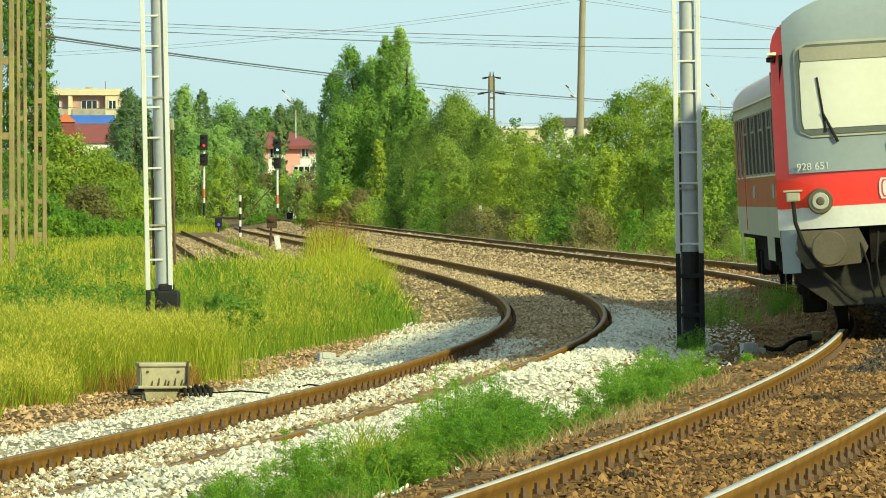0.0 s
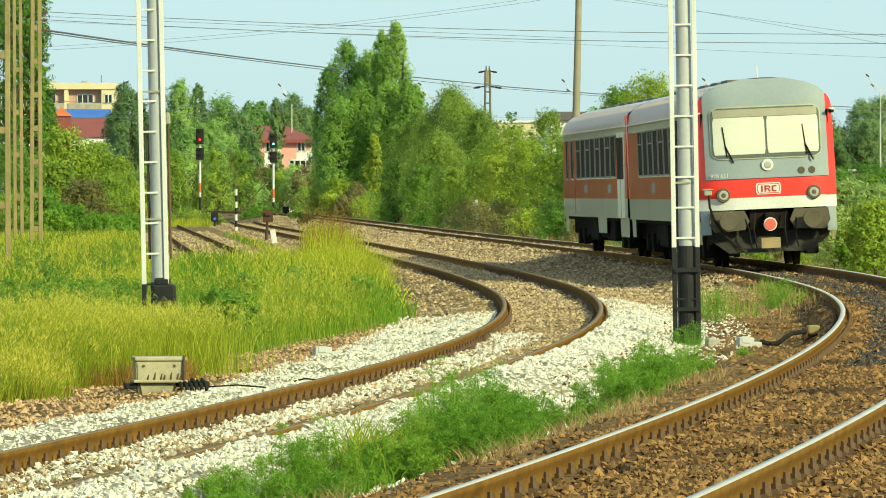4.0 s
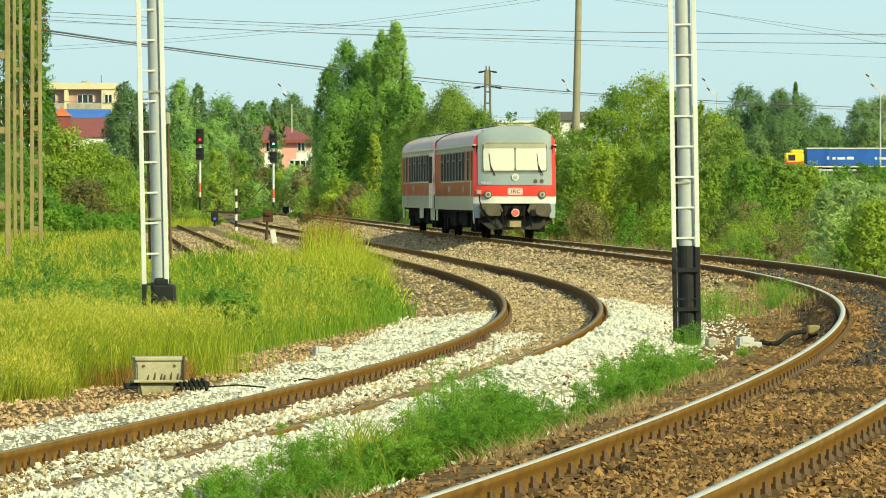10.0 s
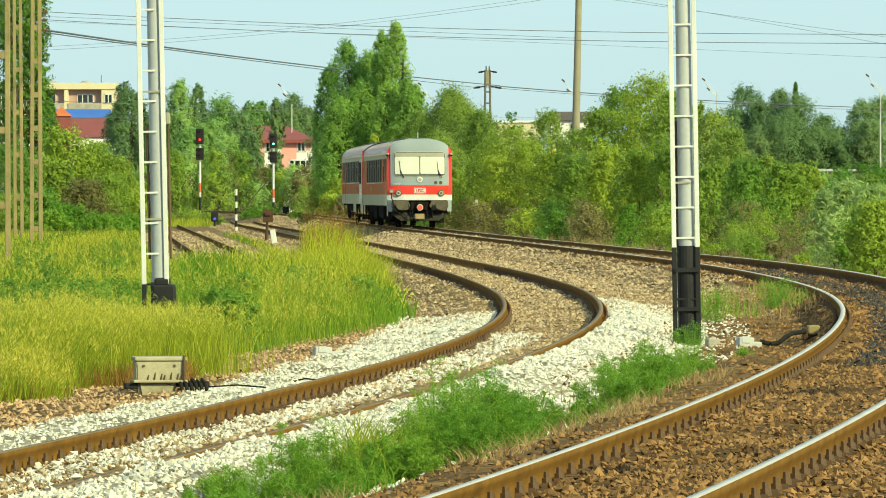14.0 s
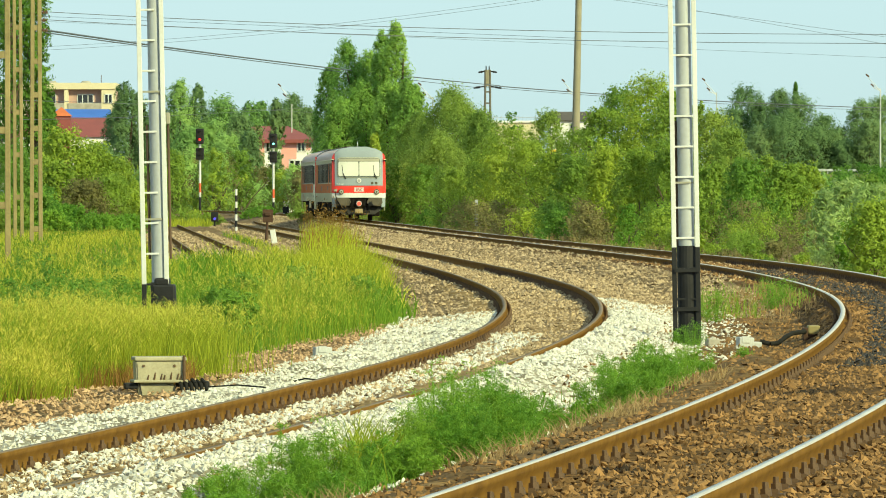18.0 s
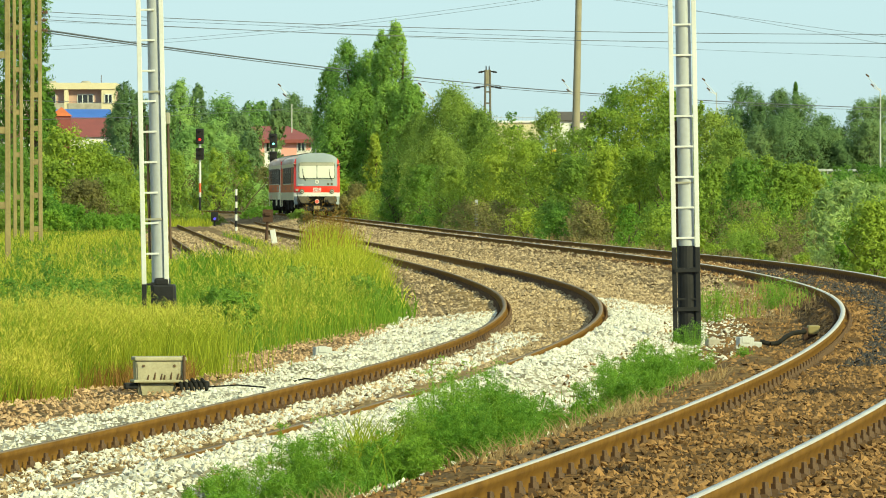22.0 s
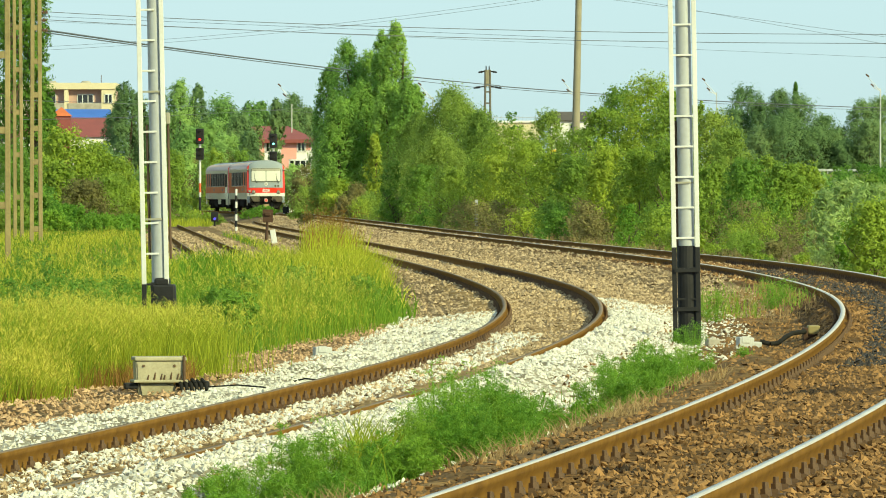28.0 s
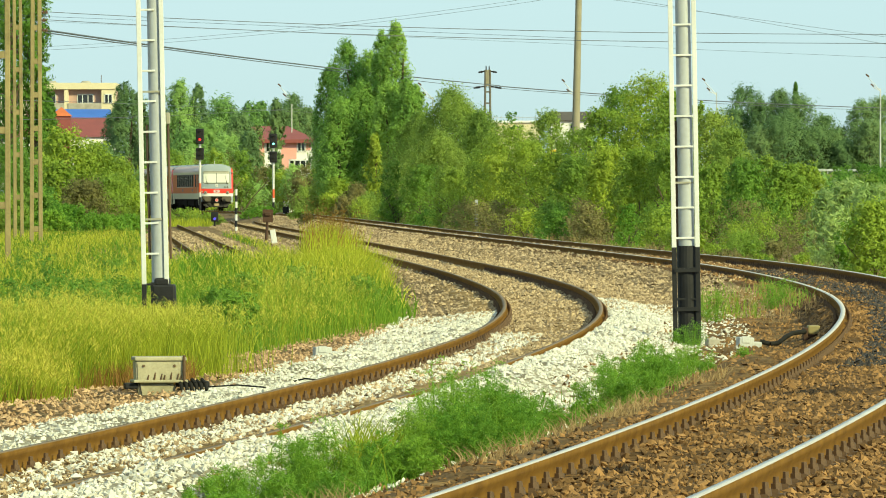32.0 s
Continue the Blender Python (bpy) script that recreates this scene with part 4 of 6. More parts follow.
p = spot(354, 228, 470)
signal(p.x, 470, p.z, spot(0, 349, 470).z, (0, 0), M_SIGRED, "tall light signal showing red")
p = spot(484, 237, 507)
signal(p.x, 507, p.z, spot(0, 358, 507).z, (0, 0), M_SIGWHITE, "tall light signal showing a white light")


def marker_post(x, y, top):
    z0 = float(ground_z(x, y)) - 0.05
    t = empty("marker_post", Matrix.Translation((x, y, z0)), "black and white striped marker post", "post")
    H = top - z0
    for k in range(7):
        bm = B()
        tube(bm, (0, 0, H * k / 7), (0, 0, H * (k + 1) / 7), 0.07, 0.07, 10)
        part("band", bm, M_WHITE if k % 2 == 0 else M_BLACK, t)


p = spot(418, 335, 330)
marker_post(p.x, 330, p.z)
for xp, d, top in ((380, 385, 375), (506, 455, 366)):
    p = spot(xp, top, d)
    z0 = float(ground_z(p.x, d))
    t = empty("dwarf_signal", Matrix.Translation((p.x, d, z0)), "small black ground signal", "railway signal", "dwarf signals")
    H = p.z - z0
    bm = B()
    tube(bm, (0, 0, 0), (0, 0, H - 0.4), 0.05, 0.05, 8)
    part("stem", bm, M_BLACK, t)
    bm = B()
    box(bm, -0.22, 0.22, -0.15, 0.15, H - 0.62, H, 0.04)
    part("signal_head", bm, M_BLACK, t)
    bm = B()
    tube(bm, (0, -0.15, H - 0.44), (0, -0.18, H - 0.44), 0.09, 0.08, 14)
    part("lens", bm, M_SIGBLUE if xp == 380 else M_GLASS, t, "blue lens" if xp == 380 else "")

p = spot(474, 371, 250)
z0 = float(ground_z(p.x, 250)) - 0.05
t = empty("track_sign", Matrix.Translation((p.x, 250, z0)), "rusted brown board on a post at the stub", "sign")
H = p.z - z0
bm = B()
box(bm, -0.21, 0.21, -0.04, 0.04, H - 0.52, H, 0.01)
part("board", bm, M_RUSTY, t)
bm = B()
tube(bm, (-0.08, 0.05, 0), (0.0, 0.05, H - 0.1), 0.055, 0.05, 10)
part("post", bm, M_RUSTY, t)
bm = B()
box(bm, -0.11, 0.11, -0.12, -0.04, H - 0.25, H - 0.12, 0.01)
part("cross_plate", bm, M_RUSTY, t)
p = spot(484, 404, 248)
bm = B()
box(bm, -0.11, 0.11, -0.06, 0.06, 0, 0.62, 0.02, Matrix.Rotation(-0.17, 4, "Y"))
ob = part("marker_stone", bm, M_WHITE)
ob.location = (p.x + 0.06, 248, float(ground_z(p.x, 248)) - 0.05)
tagged(ob, "leaning white painted marker stone in grass", "marker stone")
p = spot(843, 352, 300)
bm = B()
z0 = float(ground_z(p.x, 300))
box(bm, -0.075, 0.075, -0.06, 0.06, 0, p.z - z0, 0.02)
ob = part("kilometre_post", bm, M_PALECONC)
ob.location = (p.x, 300, z0 - 0.05)
tagged(ob, "pale concrete post in front of the shrubs", "post")


def cable_box(x, y):
    z0 = 1.5 - (692 - 348.5) / FOCAL * y
    t = empty("cable_box", Matrix.Translation((x, y, z0)) @ Matrix.Rotation(0.16, 4, "Z") @ Matrix.Scale(1.04, 4), "cream cast trackside cable box with lid", "cable box")
    bm = B()
    g = bmesh.ops.create_cone(bm, cap_ends=True, segments=4, radius1=0.338, radius2=0.352, depth=0.21, matrix=Matrix.Translation((0, 0, 0.205)) @ Matrix.Rotation(math.pi / 4, 4, "Z"))
    bmesh.ops.scale(bm, vec=(1, 0.62, 1), verts=bm.verts)
    bmesh.ops.bevel(bm, geom=list(bm.edges), offset=0.014, segments=2, affect="EDGES")
    part("body", bm, M_CREAM, t)
    bm = B()
    box(bm, -0.262, 0.262, -0.17, 0.17, 0.305, 0.345, 0.012)
    part("lid", bm, M_CREAM, t)
    bm = B()
    box(bm, -0.275, 0.275, -0.18, 0.18, 0.085, 0.115, 0.010)
    part("flange", bm, M_CREAM, t)
    bm = B()
    g = bmesh.ops.create_cone(bm, cap_ends=True, segments=4, radius1=0.22, radius2=0.29, depth=0.24, matrix=Matrix.Translation((-0.03, 0, -0.03)) @ Matrix.Rotation(math.pi / 4, 4, "Z"))
    bmesh.ops.scale(bm, vec=(1, 0.62, 1), verts=bm.verts)
    bmesh.ops.bevel(bm, geom=list(bm.edges), offset=0.03, segments=2, affect="EDGES")
    part("foot", bm, M_CREAM, t)
    for q in (-0.17, 0.14):
        bm = B()
        tube(bm, (q, -0.165, 0.255), (q, -0.148, 0.255), 0.014, 0.014, 10)
        part("bolt", bm, M_CLIP, t)
    for k in range(7):
        bm = B()
        q = -0.13 + 0.055 * k + 0.012 * (k * 7 % 3)
        tube(bm, (q, -0.150, 0.118), (q + 0.012, -0.156, 0.165 + 0.012 * (k * 5 % 3)), 0.012, 0.005, 6)
        part("lug", bm, M_CLIP, t)
    for k in range(6):
        bm = B()
        q = 0.17 + 0.05 * k
        chain(bm, [(q, -0.12, 0.10 + 0.015 * (k % 2)), (q + 0.03, -0.19, 0.075), (q + 0.05, -0.23, -0.03)], 0.02)
        part("cable_stub", bm, M_RUBBER, t, "thick black cable")
    bm = B()
    box(bm, 0.16, 0.50, -0.13, -0.02, 0.04, 0.10, 0.015)
    part("cable_bracket", bm, M_BLACK, t)
    bm = B()
    box(bm, -0.36, -0.22, -0.12, 0.0, 0.02, 0.085, 0.015)
    part("cable_bracket", bm, M_BLACK, t)
    bm = B()
    tube(bm, (0.235, -0.175, 0.10), (0.235, -0.175, 0.36), 0.014, 0.014, 8)
    part("hasp", bm, M_CLIP, t)
    bm = B()
    way = [(0.72, -0.62, 0.065), (1.0, -1.0, 0.03), (1.3, -1.3, 0.075), (1.7, -1.9, 0.02)]
    chain(bm, [(0.45, -0.15, 0.04)] + [(a, b, float(ground_z(x + a, y + b)) - z0 + 0.03 + lift) for a, b, lift in way], 0.008)
    part("cable", bm, M_RUBBER, t)


p = spot(281, 0, 65)
cable_box(p.x, 65)


def block(name, label, x, y, w, h, m, steps=True):
    z0 = float(ground_z(x, y)) - 0.03
    bm = B()
    box(bm, -w / 2, w * 0.15, -0.1, 0.1, 0, h, 0.012)
    box(bm, w * 0.12, w / 2, -0.09, 0.09, 0, h * 0.72, 0.012)
    if steps:
        box(bm, -w * 0.4, -w * 0.05, -0.11, -0.05, h * 0.6, h * 1.06, 0.01)
    ob = part(name, bm, m)
    ob.location = (x, y, z0)
    ob.rotation_euler = (0, 0.04, 0.2)
    tagged(ob, label, "concrete block", "concrete blocks by the tracks")


p = spot(1325, 0, 79)
block("concrete_block", "pale stepped concrete block on dark soil", p.x, 79, 0.30, 0.19, M_PALECONC)
p = spot(1266, 0, 79)
block("concrete_block", "dirty brownish concrete block on soil", p.x, 79, 0.24, 0.17, M_CONCRETE, False)
p = spot(578, 0, 80)
block("concrete_block", "pale grey concrete block on white ballast", p.x, 80, 0.34, 0.18, M_PALECONC)
# hose to the rail
a = float(np.interp(84, MAIN.y, MAIN.x)) - 0.85
t = empty("rail_contact", label="black hose and clamp bolted to the rail", category="rail contact")
bm = B()
pts = [spot(1345, 604, 79.5), spot(1362, 609, 79.5), spot(1378, 607, 79.6), spot(1390, 597, 79.8), spot(1403, 590, 80), spot(1425, 587, 80.2)]
chain(bm, pts, 0.03, 10)
part("hose", bm, M_RUBBER, t)
bm = B()
q = spot(1438, 584, 80.4)
box(bm, q.x - 0.07, q.x + 0.09, 80.2, 80.5, q.z - 0.05, q.z + 0.06, 0.02)
part("contact_box", bm, M_YELLOWED, t, "dirty tan box beside the rail")
bm = B()
box(bm, q.x - 0.13, q.x - 0.07, 80.2, 80.4, q.z - 0.22, q.z + 0.03, 0.01)
box(bm, q.x - 0.12, q.x + 0.38, 80.25, 80.40, q.z - 0.12, q.z - 0.06, 0.01)
part("clamp", bm, M_RUSTY, t)


# ---- poles and wires ----
def frame_pole(xp, d, width, top_w, label, lean=0.0, step=1.32, first=0.6):
    """Concrete pole of two legs joined by webs, with long openings between."""
    x = (xp - 784) / FOCAL * d
    z0 = float(ground_z(x, d)) - 0.1
    t = empty("concrete_pole", Matrix.Translation((x, d, z0)) @ Matrix.Rotation(radians(lean), 4, "Y"), label, "pole", "concrete frame poles")
    H = 12.5
    for q in (-1, 1):
        bm = B()
        w0, w1 = q * width / 2, q * top_w / 2
        c = 0.13 * width + 0.03
        vs = []
        for z, w in ((0, w0), (H, w1)):
            vs.append([bm.verts.new((w + dx * c, dy * 0.11, z)) for dx, dy in ((-1, -1), (1, -1), (1, 1), (-1, 1))])
        for i in range(4):
            bm.faces.new((vs[0][i], vs[0][(i + 1) % 4], vs[1][(i + 1) % 4], vs[1][i]))
        bm.faces.new(vs[1]), bm.faces.new(vs[0][::-1])
        bmesh.ops.recalc_face_normals(bm, faces=bm.faces)
        bmesh.ops.bevel(bm, geom=list(bm.edges), offset=0.015, segments=1, affect="EDGES")
        part("leg", bm, M_YELLOWED, t)
    z = first
    while z < H:
        w = width / 2 + (top_w - width) / 2 * z / H
        bm = B()
        box(bm, -w, w, -0.09, 0.09, z, z + 0.22, 0.02)
        part("web", bm, M_YELLOWED, t)
        z += step
    return t


frame_pole(3, 190, 0.38, 0.34, "tall lichened concrete pole with long openings", 0.0, 2.3, 1.85)
frame_pole(33, 262, 0.29, 0.25, "slim lichened concrete pole with long openings", -0.3, 1.79, 1.85)
bpy.context.view_layer.update()
FRAME_POLE = frame_pole(64, 245, 0.36, 0.24, "broad-footed concrete pole with long openings")
M_POLE = mat("grey_brown_concrete", (0.304, 0.274, 0.193), (0.223, 0.203, 0.142), 1.2, 0.9, bump=0.2)
bm = B()
z0 = float(ground_z(7, 330))
tube(bm, (0, 0, 0), (0, 0, 15.5), 0.24, 0.15, 16)
ob = part("concrete_pole", bm, M_POLE, smooth=True)
ob.location = (spot(1015, 0, 330).x, 330, z0 - 0.1)
ob.rotation_euler = (0, radians(1.25), 0)
tagged(ob, "plain round concrete pole leaning above trees", "pole")

M_POLE_DARK = mat("sooty_dark_concrete", (0.15, 0.135, 0.105), (0.09, 0.08, 0.065), 1.2, 0.9, bump=0.2)
p = spot(863, 124, 600)
z0 = float(ground_z(p.x, 600))
t = empty("power_pole", Matrix.Translation((p.x, 600, z0)), "concrete power pole with two crossarms", "pole")
H = p.z - z0
for q in (-1, 1):
    bm = B()
    tube(bm, (q * 0.34, 0, 0), (q * 0.22, 0, H), 0.11, 0.10, 8)
    part("leg", bm, M_POLE_DARK, t)
for k in range(7):
    bm = B()
    box(bm, -0.34, 0.34, -0.06, 0.06, H - 2.2 - 1.1 * k, H - 2.05 - 1.1 * k)
    part("web", bm, M_POLE_DARK, t)
bm = B()
box(bm, -0.22, 0.22, -0.05, 0.05, H - 1.6, H)
part("plate", bm, M_POLE, t)
for zz, w in ((H - 0.1, 0.9), (H - 1.55, 1.35)):
    for q in (-1, 1):
        bm = B()
        tube(bm, (q * 0.1, 0, zz), (q * w, 0, zz - 0.16 * w), 0.07, 0.045, 8)
        tube(bm, (q * w * 0.55, 0, zz - 0.088 * w), (q * w, 0, zz - 0.16 * w), 0.11, 0.07, 8)
        part("crossarm", bm, M_BLACK, t)
for q in (-0.15, 0.15):
    bm = B()
    tube(bm, (q, 0, H), (q, 0, H + 0.4), 0.06, 0.04, 8)
    part("insulator", bm, M_BLACK, t)

M_WIRE = mat("dark_wire", (0.101, 0.112, 0.122), (0.071, 0.081, 0.091), 1, 0.6)


def wire(pts, r, label, group="overhead wires"):
    """A sagging wire through three points given as sight lines and depths."""
    P = [spot(*q) for q in pts]
    span = (P[2] - P[0]).length
    f = (P[1] - P[0]).length / span
    cu = bpy.data.curves.new("overhead_wire", "CURVE")
    cu.dimensions, cu.bevel_depth, cu.bevel_resolution = "3D", r, 1
    sp = cu.splines.new("POLY")
    sp.points.add(24)
    for k in range(25):
        u = k / 24
        c = P[0] * ((u - f) * (u - 1) / f) + P[1] * (u * (u - 1) / (f * (f - 1))) + P[2] * (u * (u - f) / (1 - f))
        sp.points[k].co = (*c, 1)
    ob = new("overhead_wire", cu)
    me = bpy.data.meshes.new_from_object(ob.evaluated_get(bpy.context.evaluated_depsgraph_get()))
    bpy.data.objects.remove(ob)
    me.materials.clear()
    me.materials.append(M_WIRE)
    tagged(new("overhead_wire", me), label, "wire", group)


# brackets on the broad-footed pole
for yp, n in ((22, 2), (36, 1), (54, 2)):
    q = spot(70, yp, 245)
    bm = B()
    tube(bm, (q.x, 245, q.z), (q.x + 0.30, 245, q.z), 0.03, 0.03, 8)
    for k in range(n):
        tube(bm, (q.x + 0.16 + 0.12 * k, 245, q.z - 0.06), (q.x + 0.16 + 0.12 * k, 245, q.z + 0.08), 0.05, 0.03, 10)
    br = part("bracket", bm, M_CLIP, FRAME_POLE, "dark bracket with insulators")
    br.matrix_parent_inverse = Matrix.Translation(FRAME_POLE.location).inverted()
wire([(76, 21, 245), (520, 42, 250), (1700, 61, 256)], 0.014, "thin dark overhead wire against the sky")
wire([(76, 35, 245), (520, 57, 250), (1700, 77, 256)], 0.014, "thin dark overhead wire against the sky")
wire([(76, 53, 245), (520, 113, 400), (884, 152, 600)], 0.042, "dark overhead cable sloping behind trees")
wire([(80, 58, 245), (520, 117, 400), (842, 155, 600)], 0.026, "dark overhead cable sloping behind trees")
wire([(884, 153, 600), (1300, 181, 650), (1700, 195, 700)], 0.050, "dark overhead cable sloping behind trees")
wire([(842, 153, 600), (1300, 185, 650), (1700, 199, 700)], 0.026, "dark overhead cable sloping behind trees")
for dy in (0, 6):
    wire([(60, 84 + dy, 420), (500, 52 + dy, 420), (1000, -12 + dy, 420)], 0.011, "faint distant wire rising across the sky")
    wire([(1024, -24 + dy / 2, 330), (1400, 43 + dy, 420), (1700, 84 + 3 * dy, 420)], 0.012, "faint distant wire falling across the sky")
wire([(1022, 68, 330), (1350, 93, 430), (1700, 108, 430)], 0.010, "faint distant wire falling across the sky")
wire([(37, 178, 262), (320, 188, 420), (560, 200, 600)], 0.014, "faint low wire in front of trees")
wire([(37, 212, 262), (320, 204, 420), (560, 190, 600)], 0.014, "faint low wire in front of trees")

M_LAMPSTEEL = mat("galvanised_steel", (0.527, 0.548, 0.548), (0.406, 0.426, 0.426), 2, 0.5, metal=0.4)


def street_lamp(xp, y_arm):
    d = 772.0
    p = spot(xp, y_arm, d)
    z0 = float(ground_z(p.x, d))
    t = empty("street_lamp", Matrix.Translation((p.x, d, z0)), "grey steel street lamp with two arms", "street lamp", "lamps along the road")
    H = p.z - z0
    bm = B()
    tube(bm, (0, 0, 0), (0, 0, H), 0.12, 0.07, 10)
    part("pole", bm, M_LAMPSTEEL, t)
    for dx, dz in ((-1.55, 1.45), (-0.95, 0.25)):
        bm = B()
        tube(bm, (0, 0, H - 0.3), (dx, -0.3, H + dz - 0.1), 0.05, 0.04, 8)
        a = part("arm", bm, M_LAMPSTEEL, t)
        bm = B()
        box(bm, dx - 0.42, dx + 0.1, -0.45, -0.15, H + dz - 0.02, H + dz + 0.16, 0.05, Matrix.Translation((dx, 0, H + dz)) @ Matrix.Rotation(0.7, 4, "Y") @ Matrix.Translation((-dx, 0, -H - dz)))
        part("lamp_head", bm, M_CLIP, a)


for xp, ya in ((518, 174), (766, 172), (1020, 166), (1268, 164), (1558, 157)):
    street_lamp(xp, ya)

# ---- the road on its bank, with the lorry ----
M_ASPHALT = mat("asphalt", (0.061, 0.061, 0.061), (0.046, 0.046, 0.046), 1.5, 0.9, bump=0.2)
bm = B()
box(bm, -420, 420, 776, 786, 3.3, 4.25)
ob = part("road", bm, M_ASPHALT)
tagged(ob, "asphalt road on a low bank", "road", kind="structure")
t = empty("guard_rail", Matrix.Translation((0, 775.6, 4.2)), "grey steel guard rail along the road", "guard rail")
bm = B()
box(bm, 24, 80, -0.05, 0.05, 0.45, 0.75, 0.03)
part("beam", bm, M_LAMPSTEEL, t)
for k in range(15):
    bm = B()
    box(bm, 24 + 4 * k - 0.06, 24 + 4 * k + 0.06, 0.05, 0.15, -0.3, 0.75)
    part("post", bm, M_LAMPSTEEL, t)

M_BLUE = mat("blue_tarpaulin", (0.012, 0.101, 0.456), (0.010, 0.071, 0.345), 0.5, 0.5)
M_YELLOW = mat("yellow_cab_paint", (0.811, 0.588, 0.041), (0.710, 0.507, 0.030), 1, 0.35)
LORRY = empty("lorry", label="blue articulated lorry with a yellow and red cab", category="lorry")
bm = B()
box(bm, 2.7, 16.0, -1.25, 1.25, 1.1, 3.33, 0.06)
tr = part("trailer", bm, M_BLUE, LORRY, "blue tarpaulin trailer")
bm = B()
box(bm, 2.68, 16.02, -1.27, 1.27, 3.26, 3.38, 0.02)
part("top_rail", bm, M_PALE, tr)
bm = B()
box(bm, 2.7, 16.0, -1.2, 1.2, 0.92, 1.12)
part("chassis", bm, M_PALE, tr)
for x0, x1, z0, z1 in ((5.2, 5.5, 1.9, 2.3), (5.9, 6.3, 1.9, 2.2), (6.5, 7.5, 1.9, 2.2), (7.7, 8.6, 1.9, 2.25), (11.2, 11.5, 1.9, 2.2), (11.7, 12.7, 1.9, 2.2), (12.9, 13.8, 1.9, 2.25)):
    bm = B()
    box(bm, x0, x1, -1.262, -1.245, z0, z1)
    part("marking", bm, M_WHITE, tr, "plain white marking")
bm = B()
box(bm, 0.0, 2.3, -1.22, 1.22, 1.55, 2.75, 0.12)
part("cab", bm, M_YELLOW, LORRY, "yellow cab")
bm = B()
box(bm, 0.7, 2.3, -1.15, 1.15, 2.7, 3.15, 0.18)
part("roof_spoiler", bm, M_YELLOW, LORRY)
bm = B()
box(bm, -0.03, 2.3, -1.23, 1.23, 0.55, 1.6, 0.08)
part("cab_front", bm, M_RED, LORRY, "red lower cab")
bm = B()
box(bm, 0.35, 1.25, -1.235, 1.235, 1.75, 2.5, 0.05)
part("cab_window", bm, M_GLASS, LORRY)
bm = B()
box(bm, 0.5, 15.5, -0.6, 0.6, 0.6, 0.95)
part("frame_beam", bm, M_DARK, LORRY)
for x in (1.1, 4.4, 12.6, 13.9, 15.2):
    for q in (-1, 1):
        bm = B()
        tube(bm, (x, q * 0.95, 0.5), (x, q * 1.22, 0.5), 0.5, 0.5, 18)
        w = part("wheel", bm, M_RUBBER, LORRY)
        bm = B()
        tube(bm, (x, q * 1.20, 0.5), (x, q * 1.235, 0.5), 0.27, 0.25, 14)
        part("rim", bm, M_LAMPSTEEL, w)


def lorry_pose(t):
    """It runs along the road, then halts behind the hedge."""
    x = 48.2 - 17.7 * (t - 9.7) if t <= 11 else 25.19 - 12.7 * (1 - math.exp(-(t - 11) / 0.717))
    return pose(x, 780, 4.26)


# ---- buildings ----
M_CREAMWALL = mat("cream_render", (0.690, 0.608, 0.406), (0.568, 0.507, 0.345), 0.4, 0.9)
M_PINKWALL = mat("pinkish_render", (0.507, 0.335, 0.284), (0.406, 0.274, 0.233), 0.4, 0.9)
M_SALMON = mat("salmon_render", (0.78, 0.38, 0.33), (0.68, 0.33, 0.285), 0.4, 0.9)
M_WHITEWALL = mat("white_render", (0.791, 0.781, 0.750), (0.669, 0.659, 0.629), 0.4, 0.9)
M_REDROOF = mat("dark_red_roof_sheet", (0.254, 0.061, 0.053), (0.193, 0.049, 0.043), 0.6, 0.6)
M_BLUEROOF = mat("blue_roof_sheet", (0.030, 0.142, 0.558), (0.025, 0.112, 0.456), 0.4, 0.5)
M_ORANGEROOF = mat("orange_roof_tiles", (0.558, 0.152, 0.051), (0.426, 0.112, 0.041), 1.0, 0.8)
M_GREYROOF = mat("dark_grey_roof", (0.122, 0.112, 0.122), (0.091, 0.086, 0.091), 0.6, 0.8)


def window(parent, x0, x1, y, z0, z1, panes=2, bar=0.12):
    bm = B()
    for a, b, c, d in ((x0, x1, z0, z0 + bar), (x0, x1, z1 - bar, z1), (x0, x0 + bar, z0, z1), (x1 - bar, x1, z0, z1)):
        box(bm, a, b, y - 0.10, y + 0.05, c, d)
    for k in range(1, panes):
        xx = x0 + (x1 - x0) * k / panes
        box(bm, xx - bar / 2, xx + bar / 2, y - 0.08, y + 0.05, z0, z1)
    w = part("window", bm, M_WHITE, parent, "white-framed window")
    bm = B()
    box(bm, x0 + 0.03, x1 - 0.03, y - 0.04, y + 0.02, z0 + 0.03, z1 - 0.03)
    part("pane", bm, M_GLASS, w)


